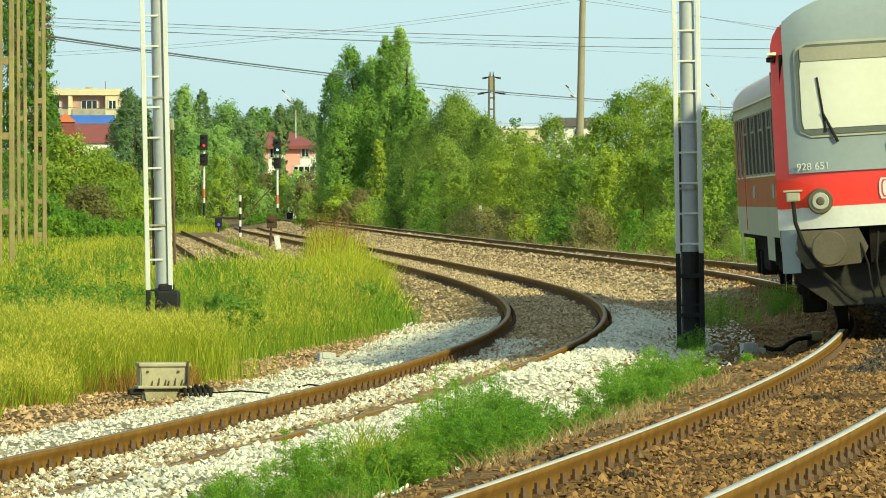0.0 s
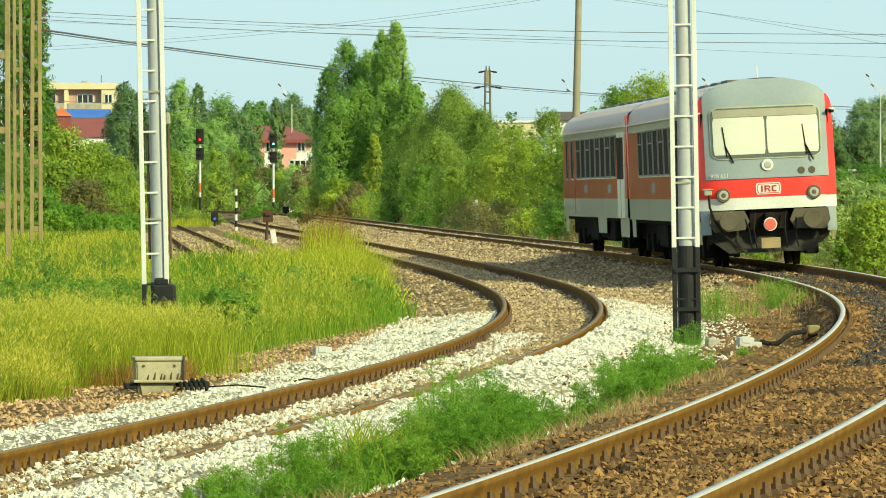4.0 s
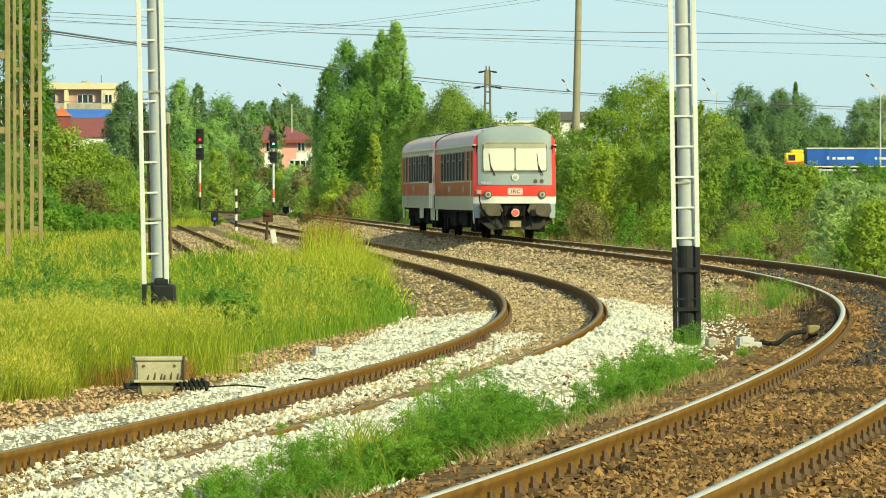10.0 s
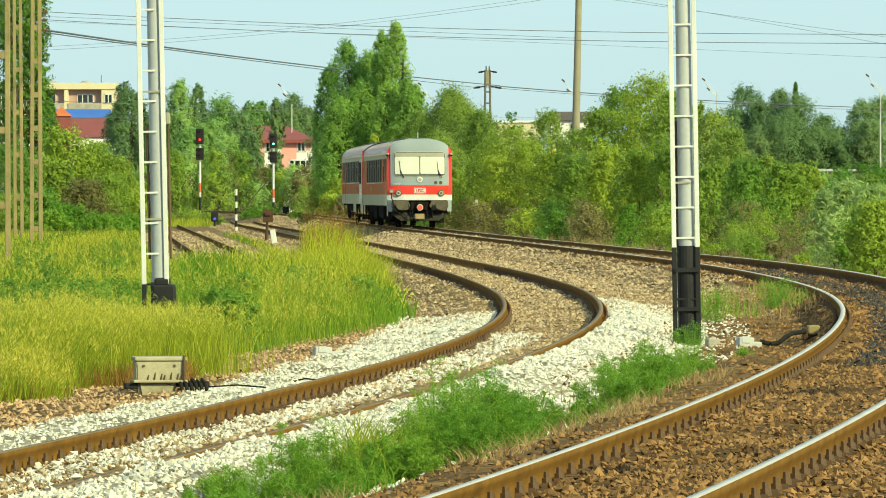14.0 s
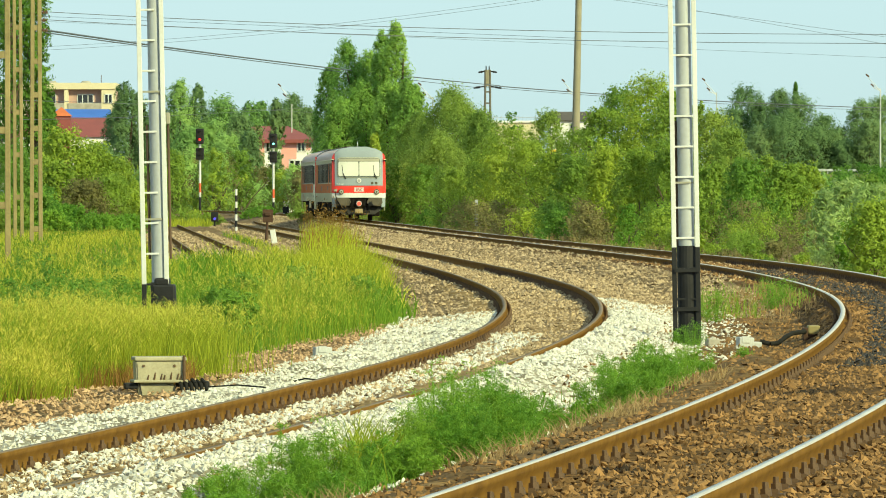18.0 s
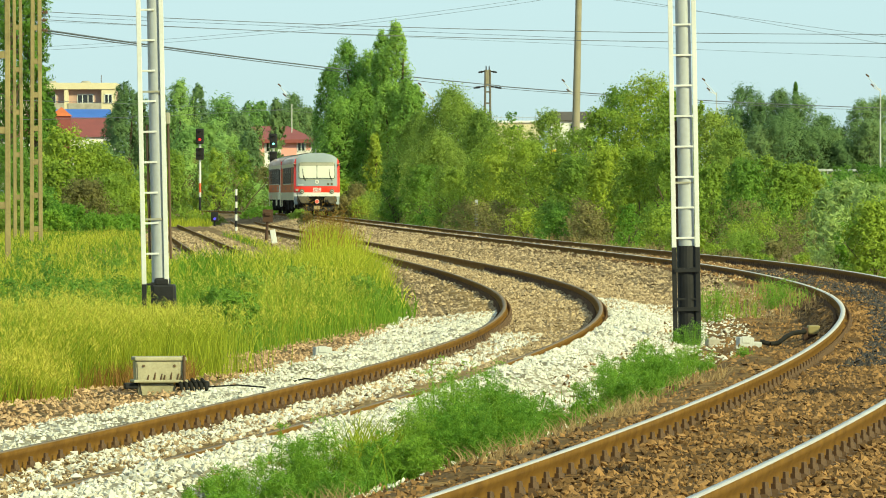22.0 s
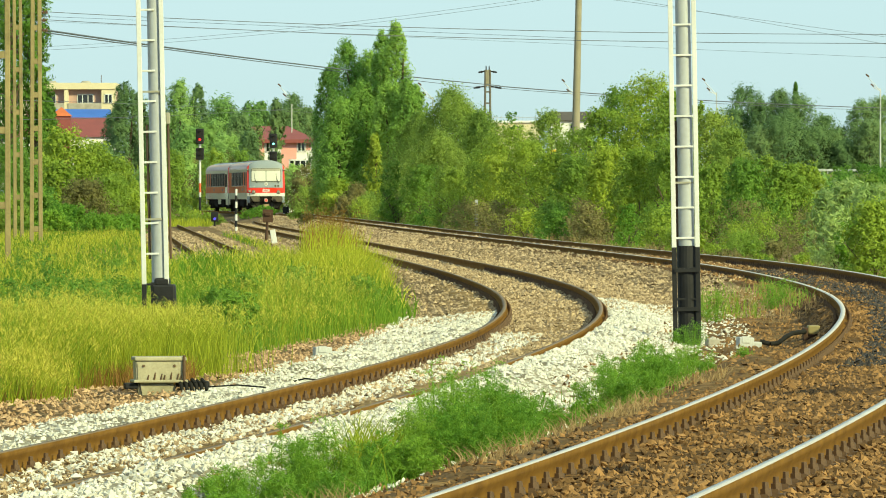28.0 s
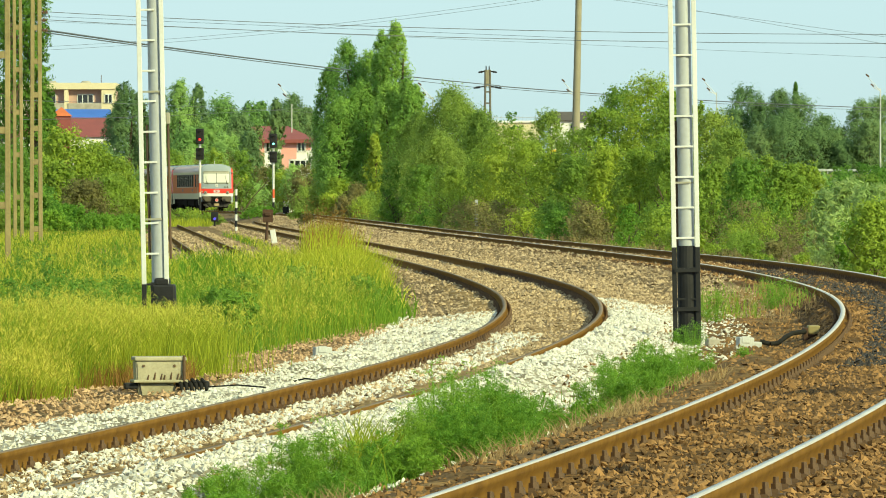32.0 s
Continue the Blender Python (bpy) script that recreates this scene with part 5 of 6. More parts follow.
def apartment_block():
    d = 900.0
    R, top = spot(203, 147, d).x, spot(0, 147, d).z
    t = empty("apartment_block", Matrix.Translation((R, d, 0)), "cream and pink apartment block with balconies", "apartment block")
    z0 = float(ground_z(R, d)) - 0.3
    bm = B()
    box(bm, -26, 0, 0.9, 12, z0, top - 0.9)
    part("wall", bm, M_PINKWALL, t, "pinkish rendered wall")
    bm = B()
    box(bm, -26.3, 0.25, -0.3, 12.3, top - 0.95, top, 0.05)
    part("parapet", bm, M_CREAMWALL, t, "cream roof parapet")
    for x0, x1 in ((-1.9, 0.12), (-7.3, -6.7), (-13.6, -12.9), (-20, -18.5)):
        bm = B()
        box(bm, x0, x1, -0.12, 0.95, z0, top - 0.95)
        part("pier", bm, M_CREAMWALL, t)
    for st in range(5):
        zf = top - 3.9 - 2.85 * st
        for x0, x1 in ((-6.7, -1.9), (-12.9, -7.3), (-18.5, -13.6)):
            bm = B()
            box(bm, x0, x1, -0.30, -0.18, zf, zf + 0.95, 0.02)
            bal = part("balcony", bm, M_CONCRETE, t, "weathered balcony front")
            bm = B()
            box(bm, x0, x1, -0.32, 0.95, zf - 0.18, zf)
            part("slab", bm, M_CREAMWALL, bal)
            window(t, x0 + 1.2, x1 - 1.2, 0.9, zf + 0.9, zf + 2.3, 3)
        window(t, -1.5, -0.3, -0.13, zf + 0.9, zf + 2.3, 2)
    for x in (-4.4, -9.3):
        bm = B()
        tube(bm, (x, 4, top), (x, 4, top + 0.35), 0.9, 0.5, 16)
        part("roof_vent", bm, M_CONCRETE, t)
    bm = B()
    tube(bm, (-2.1, 3, top), (-2.1, 3, top + 1.2), 0.05, 0.05, 6)
    part("aerial", bm, M_CLIP, t)


apartment_block()


def gable(bm, x0, x1, y0, y1, z0, z1, hip=0.0):
    ym = (y0 + y1) / 2
    v = [bm.verts.new(c) for c in ((x0, y0, z0), (x1, y0, z0), (x1, y1, z0), (x0, y1, z0), (x0 + hip, ym, z1), (x1 - hip, ym, z1))]
    for f in ((0, 1, 5, 4), (2, 3, 4, 5), (1, 2, 5), (3, 0, 4), (3, 2, 1, 0)):
        bm.faces.new([v[i] for i in f])
    bmesh.ops.recalc_face_normals(bm, faces=bm.faces)


d = 860.0
a, b = spot(118, 193, d), spot(196, 209, d)
t = empty("hall", Matrix.Translation((0, d, 0)), "low hall with a bright blue sheet roof", "hall")
bm = B()
gable(bm, a.x - 3, b.x, -3, 9, b.z, a.z, 0.2)
part("roof", bm, M_BLUEROOF, t)
bm = B()
box(bm, a.x - 2.8, b.x - 0.2, -2.7, 8.7, float(ground_z(a.x, d)) - 0.3, b.z)
part("wall", bm, M_WHITEWALL, t)
d = 820.0
a, b = spot(84, 208, d), spot(204, 243, d)
t = empty("house", Matrix.Translation((0, d, 0)), "house with a brownish red roof and turret", "house", "houses behind the trees")
z0 = float(ground_z(a.x, d)) - 0.3
bm = B()
gable(bm, a.x - 4, b.x, -4, 8, b.z, a.z, 1.0)
part("roof", bm, M_REDROOF, t)
bm = B()
box(bm, a.x - 3.6, b.x - 0.4, -3.6, 7.6, z0, b.z)
part("wall", bm, M_WHITEWALL, t)
q0, q1 = spot(95, 206, d), spot(128, 236, d)
bm = B()
box(bm, q0.x, q1.x, -4.4, -2.0, z0, q0.z)
tw = part("turret", bm, M_REDROOF, t)
bm = B()
bmesh.ops.create_cone(bm, cap_ends=True, segments=4, radius1=2.0, radius2=0.05, depth=1.2, matrix=Matrix.Translation(((q0.x + q1.x) / 2, -3.2, q0.z + 0.55)) @ Matrix.Rotation(math.pi / 4, 4, "Z"))
part("turret_roof", bm, M_ORANGEROOF, tw, "orange tiled pyramid roof")
window(t, spot(182, 0, d).x, spot(192, 0, d).x, -3.62, spot(0, 268, d).z, spot(0, 252, d).z, 2)

d = 690.0
a, b = spot(425, 224, d), spot(560, 248, d)
t = empty("house", Matrix.Translation((0, d, 0)), "salmon and white house with a dark red roof", "house", "houses behind the trees")
z0 = float(ground_z(a.x, d)) - 0.3
bm = B()
gable(bm, a.x - 3, b.x, -1.2, 9, b.z, a.z, 3.2)
bmesh.ops.translate(bm, verts=bm.verts, vec=(0, 0, 0.05))
part("roof", bm, M_REDROOF, t)
bm = B()
box(bm, a.x - 3.1, b.x + 0.1, -1.3, 9.1, b.z - 0.35, b.z + 0.05, 0.03)
part("eaves", bm, M_REDROOF, t)
L, R = spot(440, 0, d).x, spot(550, 0, d).x
bm = B()
box(bm, L, R, -0.5, 8, z0, b.z - 0.3)
part("wall", bm, M_WHITEWALL, t, "white rendered wall")
for x0, x1, y0, y1 in ((440, 468, 250, 300), (498, 511, 250, 300), (511, 525, 248, 282), (542, 550, 248, 266)):
    bm = B()
    box(bm, spot(x0, 0, d).x, spot(x1, 0, d).x, -0.56, -0.4, spot(0, y1, d).z, spot(0, y0, d).z)
    part("wall_panel", bm, M_SALMON, t, "salmon painted panel")
window(t, spot(526, 0, d).x, spot(541, 0, d).x, -0.5, spot(0, 269, d).z, spot(0, 250, d).z, 2)
window(t, spot(512, 0, d).x, spot(551, 0, d).x, -0.5, spot(0, 299, d).z, spot(0, 283, d).z, 4)
window(t, spot(470, 0, d).x, spot(478, 0, d).x, -0.5, spot(0, 270, d).z, spot(0, 250, d).z, 1)
bm = B()
tube(bm, (spot(517, 0, d).x, -1, spot(0, 235, d).z), (spot(517, 0, d).x, -1, spot(0, 185, d).z), 0.06, 0.05, 6)
part("flag_pole", bm, M_WHITE, t)

d = 850.0
a, b = spot(972, 198, d), spot(1050, 214, d)
t = empty("warehouse", Matrix.Translation((0, d, 0)), "pale warehouse with a dark grey roof", "warehouse", "sheds beyond the road")
bm = B()
box(bm, a.x, b.x, -0.5, 14, b.z, a.z, 0.1)
part("roof", bm, M_GREYROOF, t)
bm = B()
box(bm, a.x + 0.3, b.x - 0.2, 0, 13, 3.5, b.z)
part("wall", bm, M_WHITEWALL, t)
window(t, spot(1008, 0, d).x, spot(1022, 0, d).x, 0.0, spot(0, 232, d).z, spot(0, 217, d).z, 2)
a, b = spot(858, 214, d), spot(955, 230, d)
t = empty("warehouse", Matrix.Translation((0, d, 0)), "low beige shed with a railing on top", "warehouse", "sheds beyond the road")
bm = B()
box(bm, a.x, b.x, 0, 12, 3.5, a.z - 0.25)
part("wall", bm, M_CREAMWALL, t)
bm = B()
box(bm, a.x - 0.2, b.x + 0.2, -0.3, 12, a.z - 0.27, a.z, 0.03)
part("roof", bm, M_WHITEWALL, t)
for k in range(14):
    bm = B()
    x = a.x + (b.x - a.x) * k / 13
    tube(bm, (x, -0.2, a.z - 0.02), (x, -0.2, a.z + 0.7), 0.03, 0.03, 6)
    part("railing_post", bm, M_LAMPSTEEL, t)
bm = B()
tube(bm, (a.x, -0.2, a.z + 0.45), (b.x, -0.2, a.z + 0.45), 0.03, 0.03, 6)
part("railing", bm, M_LAMPSTEEL, t)


# ---- leaves, grass and trees ----
def leaves(centres, size, rng, slim=0.55, upright=0.0, out=None, calm=1.0):
    """Pointed leaves, turned at random or facing roughly outwards: vertices and triangles."""
    n = len(centres)
    a = rng.normal(size=(n, 3))
    a[:, 2] = a[:, 2] * (1 - 0.5 * abs(upright)) + upright
    if out is not None:
        f = out + rng.normal(size=(n, 3)) * 0.34 * calm
        f /= np.linalg.norm(f, axis=1, keepdims=True)
        a -= f * np.sum(a * f, axis=1, keepdims=True)
    a /= np.linalg.norm(a, axis=1, keepdims=True)
    b = np.cross(a, rng.normal(size=(n, 3)) if out is None else f)
    b /= np.linalg.norm(b, axis=1, keepdims=True) + 1e-9
    L = (size * rng.uniform(0.6, 1.35, n))[:, None]
    W = L * slim * 1.25
    V = np.stack([centres - a * L * 0.42 + b * W * 0.5, centres + a * L * 0.58, centres - a * L * 0.42 - b * W * 0.5], 1)
    F = np.arange(3 * n).reshape(-1, 3)
    return V.reshape(-1, 3), F


# how the leaf sprays of each shape grow: outwards, upwards, length, looseness
SPRAYS = {"poplar": (0.45, 1.0, 0.95, 0.46), "cone": (0.6, 0.7, 0.9, 0.36), "willow": (0.55, -0.8, 1.7, 0.30), "tree": (0.9, 0.55, 1.0, 0.55), "shrub": (0.7, 0.75, 1.05, 0.50)}


def crown_points(shape, height, width, clumps, per, rng, clump=0.16, base=0.12, calm=1.0):
    """Leaf places in tapering sprays inside an uneven outline, and the way each leaf faces."""
    out, rise, reach, loose = SPRAYS[shape]
    lobes = [(rng.uniform(0, 6.28), rng.uniform(0.15, 0.42), rng.integers(2, 5)) for _ in range(3)]
    h = rng.random(clumps) ** (1.3 if shape == "cone" else 0.8)
    a = rng.uniform(0, 6.28, clumps)
    if shape == "poplar":
        r = 0.5 * np.minimum(1.0, 0.45 + 2.4 * h) * (1 - h ** 4.5) ** 0.6
    elif shape == "cone":
        r = 0.5 * (1 - h) ** 0.75
    elif shape == "shrub":
        r = 0.5 * np.sqrt(np.maximum(0.02, 1 - (h * 0.97) ** 2.2))
    else:
        r = 0.5 * np.sqrt(np.maximum(0.02, 1 - (2 * h - 0.9) ** 2 / 1.25))
    for ph, am, k in lobes:
        r = r * (1 + am * 0.6 * np.sin(k * a + ph + 5 * h))
    q = np.sqrt(rng.uniform(0.22, 1.0, clumps))
    side = np.stack([np.cos(a), np.sin(a), 0 * a], 1)
    c = side * (r * width * q)[:, None]
    c[:, 2] = height * (base + ((0.90 if shape == "poplar" else 0.96) - base) * h)
    size = clump * min(width, height) * rng.uniform(0.5, 1.35, clumps)
    axis = side * out + np.array([0, 0, rise]) + rng.normal(size=(clumps, 3)) * 0.35
    axis /= np.linalg.norm(axis, axis=1, keepdims=True)
    t = rng.random((clumps, per, 1)) ** 1.25
    g = rng.normal(size=(clumps, per, 3))
    w = size[:, None, None]
    P = c[:, None] + axis[:, None] * (t - 0.35) * w * reach * 1.7 + g * w * loose * (1 - 0.72 * t)
    N = g * 0.42 * calm + side[:, None] * 0.4 + axis[:, None] * 0.3 + np.array([0, 0, 0.35])
    N /= np.linalg.norm(N, axis=2, keepdims=True)
    P, N = P.reshape(-1, 3), N.reshape(-1, 3)
    P[:, 2] = np.maximum(P[:, 2], 0.03)
    return P, N


def plant(name, x, y, height, width, shape, material, label, group, seed, n=6000, leaf=0.2, slim=0.55, category="shrub", clump=0.16, base=0.12):
    """A tree or shrub: tapered trunk or stems, limbs, and a crown of leaves in clumps."""
    r = np.random.default_rng(seed)
    z = float(ground_z(x, y))
    calm = 0.45 if y > 500 else 0.8 if y > 400 else 1.0
    t = empty(name, Matrix.Translation((x, y, z - 0.05)), label, category, group)
    per = 24 if n < 4000 else 34
    P, N = crown_points(shape, height, width, max(10, n // per), per, r, clump * {"poplar": 0.9, "cone": 0.7}.get(shape, 1.0), base, calm)
    V, F = leaves(P, leaf, r, slim, upright=-0.9 if shape == "willow" else 0.15, out=N, calm=calm)
    arrays("crown", V, F, material, t)
    stems = 1 if shape in ("poplar", "tree", "cone", "willow") else 4
    for _ in range(stems):
        bm = B()
        th = height * (0.75 if stems == 1 else r.uniform(0.4, 0.6))
        r0 = 0.02 * height if stems == 1 else 0.012 * height
        lean = r.normal(size=2) * (0.03 if stems == 1 else 0.16) * height
        mid = Vector((lean[0] * 0.4, lean[1] * 0.4, th * 0.5))
        top = Vector((lean[0], lean[1], th))
        tube(bm, (0, 0, 0), mid, r0, r0 * 0.65, 8)
        tube(bm, mid, top, r0 * 0.65, r0 * 0.2, 8)
        for k in range(5):
            a = r.uniform(0, 6.28)
            f = r.uniform(0.25, 0.85)
            p = Vector((0, 0, 0)).lerp(mid, f * 2) if f < 0.5 else mid.lerp(top, f * 2 - 1)
            q = p + Vector((math.cos(a) * width * 0.32, math.sin(a) * width * 0.32, height * 0.14))
            tube(bm, p, q, r0 * 0.35, r0 * 0.1, 6)
        part("trunk" if stems == 1 else "stem", bm, M_BARK, t)
    return t


def right_edge(y, off):
    """x at the depth y, off metres to the right of the main line."""
    return float(np.interp(y, MAIN.y, MAIN.x)) + off


# poplars beside the main line
G = "poplars behind the curve"
for k, (xp, d, top, w) in enumerate(((613, 450, 66, 3.2), (700, 446, 28, 2.5), (676, 449, 44, 2.0), (652, 452, 88, 3.4), (722, 440, 140, 2.4), (736, 441, 152, 1.6), (582, 456, 112, 2.2), (640, 447, 150, 4.0), (602, 444, 180, 3.4), (690, 442, 150, 3.2))):
    p = spot(xp, top, d)
    plant("poplar", p.x, d, p.z + 1.3, w, "poplar", M_LEAF_POPLAR, "tall green poplar with a dense ragged crown", G, 40 + k, 19000, 0.15, category="tree", clump=0.17, base=0.05)
plant("poplar", spot(664, 0, 432).x, 432, spot(0, 228, 432).z + 0.5, 1.0, "poplar", M_LEAF_YELLOW, "young poplar with bright yellow-green leaves", G, 61, 3600, 0.17, category="tree", clump=0.3)

# the hedge of shrubs and trees along the main line
G = "shrubs along the main line"
rs = np.random.default_rng(77)
HEDGE = [("willow", 800, 350, 163, 4.6, "willow", M_LEAF_WILLOW, 34000), ("willow", 742, 362, 205, 3.4, "willow", M_LEAF_WILLOW, 20000), ("willow", 852, 345, 200, 3.2, "willow", M_LEAF_WILLOW, 19000), ("willow", 775, 340, 240, 3.6, "willow", M_LEAF_WILLOW, 19000), ("willow", 815, 356, 190, 4.0, "tree", M_LEAF_WILLOW, 18000),
         ("shrub", 905, 318, 232, 3.6, "tree", M_LEAF_YELLOW, 14000), ("shrub", 968, 312, 200, 2.4, "tree", M_LEAF_WILLOW, 11000), ("shrub", 1025, 295, 232, 2.8, "tree", M_LEAF, 12000), ("shrub", 935, 300, 255, 2.8, "tree", M_LEAF_YELLOW, 11000),
         ("shrub", 860, 322, 270, 3.0, "shrub", M_LEAF, 10000), ("tree", 1100, 278, 158, 3.0, "tree", M_LEAF, 16000), ("tree", 1152, 268, 138, 3.2, "tree", M_LEAF_YELLOW, 18000), ("tree", 1190, 262, 165, 2.6, "tree", M_LEAF, 12000),
         ("tree", 1262, 250, 205, 2.6, "tree", M_LEAF_WILLOW, 13000), ("tree", 1062, 268, 195, 2.2, "tree", M_LEAF, 10000), ("tree", 1238, 262, 165, 1.2, "poplar", M_LEAF_YELLOW, 3000), ("tree", 1290, 246, 232, 1.9, "tree", M_LEAF_WILLOW, 9000),
         ("shrub", 1195, 238, 255, 2.6, "shrub", M_LEAF, 11000), ("shrub", 1075, 248, 268, 2.4, "shrub", M_LEAF_YELLOW, 10000), ("shrub", 1130, 240, 275, 2.6, "shrub", M_LEAF_YELLOW, 10000),
         ("shrub", 975, 280, 275, 2.8, "shrub", M_LEAF_YELLOW, 10000), ("shrub", 885, 305, 285, 2.6, "shrub", M_LEAF_YELLOW, 9000), ("shrub", 1020, 262, 285, 2.4, "shrub", M_LEAF, 9000),
         ("shrub", 1260, 228, 300, 2.2, "shrub", M_LEAF, 8000), ("shrub", 1320, 222, 290, 2.0, "shrub", M_LEAF_DARK, 7000), ("shrub", 1385, 226, 296, 2.0, "shrub", M_LEAF, 8000), ("shrub", 1425, 230, 300, 1.9, "shrub", M_LEAF_YELLOW, 8000), ("shrub", 1350, 236, 285, 2.0, "shrub", M_LEAF, 7000),
         ("shrub", 750, 335, 300, 2.6, "shrub", M_LEAF_DARK, 8000), ("shrub", 800, 318, 305, 2.6, "shrub", M_LEAF, 8000), ("shrub", 705, 352, 290, 2.2, "shrub", M_LEAF_DARK, 7000)]
for k, (kind, xp, d, top, w, shape, m, n) in enumerate(HEDGE):
    p = spot(xp, top, d)
    plant(kind, p.x, d, p.z + 0.6, w, shape, m, {"willow": "olive-green willow with drooping branches", "tree": "broad green tree above the shrubs", "shrub": "dense green shrub beside the railway"}[kind],
          G, 100 + k, n, 0.105 if kind != "willow" else 0.135, 0.36 if kind == "willow" else 0.55, category="tree" if kind != "shrub" else "shrub", base=0.05, clump=0.13)
p = spot(905, 196, 420)
plant("sapling", p.x, 420, p.z + 0.5, 1.1, "tree", M_LEAF_DARK, "thin sapling with sparse dark leaves", G, 99, 420, 0.16, category="tree", base=0.72, clump=0.3)
for k in range(34):
    y = 205 + k * 6.2 + rs.uniform(-2, 2)
    off = rs.uniform(3.6, 6.0)
    h = rs.uniform(0.9, 1.9)
    m = (M_LEAF, M_LEAF_DRY, M_LEAF_DRY, M_LEAF_DARK, M_LEAF_YELLOW)[int(rs.integers(0, 5))]
    plant("shrub", right_edge(y, off), y, h, h * rs.uniform(1.1, 1.6), "shrub", m, "low shrub at the edge of the ballast" if m is not M_LEAF_DRY else "low browned shrub at the edge of the ballast", G, 200 + k, 3000, 0.085, base=0.02)
for k in range(44):
    y = 126 + k * 2.3 + rs.uniform(-1, 1)
    off = 3.7 + rs.uniform(0, 5.5) + (5.0 if k % 4 == 0 else 0)
    h = 0.35 + (off - 3.4) * rs.uniform(0.16, 0.30)
    m = (M_LEAF, M_WEED, M_LEAF_YELLOW, M_LEAF_DRY, M_LEAF_DRY, M_LEAF_YELLOW)[int(rs.integers(0, 6))]
    plant("shrub", right_edge(y, off), y, h, h * rs.uniform(1.2, 1.8), "shrub", m, "leafy green shrub on the bank" if m is not M_LEAF_DRY else "half-dry brownish shrub on the bank", G, 300 + k, 2600, 0.058, base=0.02)
for k, (xp, d, top, w, m, n, leaf, slim) in enumerate(((1500, 168, 318, 1.4, M_REED, 4200, 0.22, 0.17), (1466, 172, 335, 1.1, M_REED, 3200, 0.21, 0.17), (1530, 160, 330, 1.3, M_REED, 3400, 0.21, 0.17), (1485, 152, 372, 0.9, M_REED, 1800, 0.18, 0.17), (1555, 166, 322, 1.3, M_REED, 3000, 0.2, 0.17), (1548, 128, 388, 1.2, M_LEAF_YELLOW, 6200, 0.075, 0.5), (1510, 131, 420, 0.7, M_WEED, 2800, 0.07, 0.5),
                                                (1540, 150, 375, 1.1, M_LEAF, 4200, 0.08, 0.55), (1112, 215, 372, 0.9, M_WEED, 2600, 0.07, 0.5), (1560, 185, 330, 1.6, M_LEAF, 5000, 0.09, 0.55))):
    p = spot(xp, top, d)
    plant("shrub", p.x, d, p.z + 0.7, w, "shrub", m, "tall grey-green reedy shrub" if m is M_REED else "full green shrub on the bank", G, 400 + k, n, leaf, slim, base=0.02)

for k, (xp, d, top, w) in enumerate(((568, 448, 330, 2.4), (600, 442, 322, 2.6), (632, 436, 330, 2.4), (655, 430, 345, 2.0), (585, 438, 350, 2.2), (615, 432, 352, 2.2), (545, 470, 335, 2.4), (690, 380, 330, 2.0), (715, 372, 345, 2.0))):
    p = spot(xp, top, d)
    plant("shrub", p.x, d, p.z + 0.5, w, "shrub", (M_LEAF_WILLOW, M_LEAF_YELLOW, M_LEAF_DRY)[k % 3], "bushy shrub at the foot of the poplars", G, 450 + k, 5200, 0.13, base=0.02)
for k, (xp, d, h, w, m) in enumerate(((345, 425, 1.0, 3.2, M_LEAF_YELLOW), (372, 415, 0.8, 2.2, M_LEAF_YELLOW), (320, 420, 1.1, 2.6, M_LEAF), (465, 440, 0.75, 2.6, M_WEED), (445, 445, 0.6, 2.0, M_WEED), (530, 385, 0.6, 1.4, M_LEAF), (545, 360, 0.5, 1.0, M_LEAF_DRY))):
    plant("low_shrub", (xp - 784) / FOCAL * d, d, h, w, "shrub", m, "low leafy growth between the far tracks", "low growth by the far tracks", 470 + k, 2600, 0.11, 0.4, base=0.02)

# distant woods by the road
G = "distant trees by the road"
for k, (xp, d, top, w, sh) in enumerate(((1320, 815, 152, 5.0, "tree"), (1345, 810, 165, 3.0, "poplar"), (1378, 815, 158, 3.6, "tree"), (1408, 820, 140, 2.2, "cone"), (1410, 812, 165, 5.0, "tree"), (1385, 805, 205, 6.0, "tree"),
                                       (1460, 815, 205, 4.0, "tree"), (1440, 808, 225, 5.0, "tree"), (1480, 812, 228, 3.4, "tree"), (1525, 815, 178, 4.2, "tree"), (1558, 820, 172, 4.6, "tree"), (1540, 806, 215, 4.0, "tree"),
                                       (1300, 812, 195, 4.4, "tree"), (1290, 680, 225, 4.0, "tree"), (1310, 660, 262, 3.6, "tree"), (1500, 808, 250, 4.0, "tree"), (1350, 805, 225, 4.5, "tree"))):
    p = spot(xp, top, d)
    z = float(ground_z(p.x, d))
    plant("tree", p.x, d, p.z - z, w * 1.1, sh, M_LEAF_HAZED if sh != "cone" else M_LEAF_DARK, "distant green tree near the road, paled for haze" if sh != "cone" else "dark narrow conical conifer by the road", G, 500 + k, 10000, 0.24, category="tree", base=0.03)
for k, (xp, top) in enumerate(((1490, 292), (1528, 290), (1562, 296))):
    p = spot(xp, top, 600)
    plant("bush", p.x, 600, p.z - float(ground_z(p.x, 600)), 3.2, "shrub", M_LEAF_DARK, "green bush hiding the guard rail", G, 530 + k, 3000, 0.2, category="bush", base=0.02)
for k in range(16):
    xp = 1270 + k * 20 + rs.uniform(-6, 6)
    d = 560 + rs.uniform(-60, 100)
    p = spot(xp, 300 + rs.uniform(-8, 14), d)
    plant("bush", p.x, d, p.z - float(ground_z(p.x, d)), 3.4, "shrub", (M_LEAF_SOFT, M_LEAF, M_LEAF_DARK)[k % 3], "green bush below the road bank", G, 540 + k, 3000, 0.22, category="bush", base=0.02)

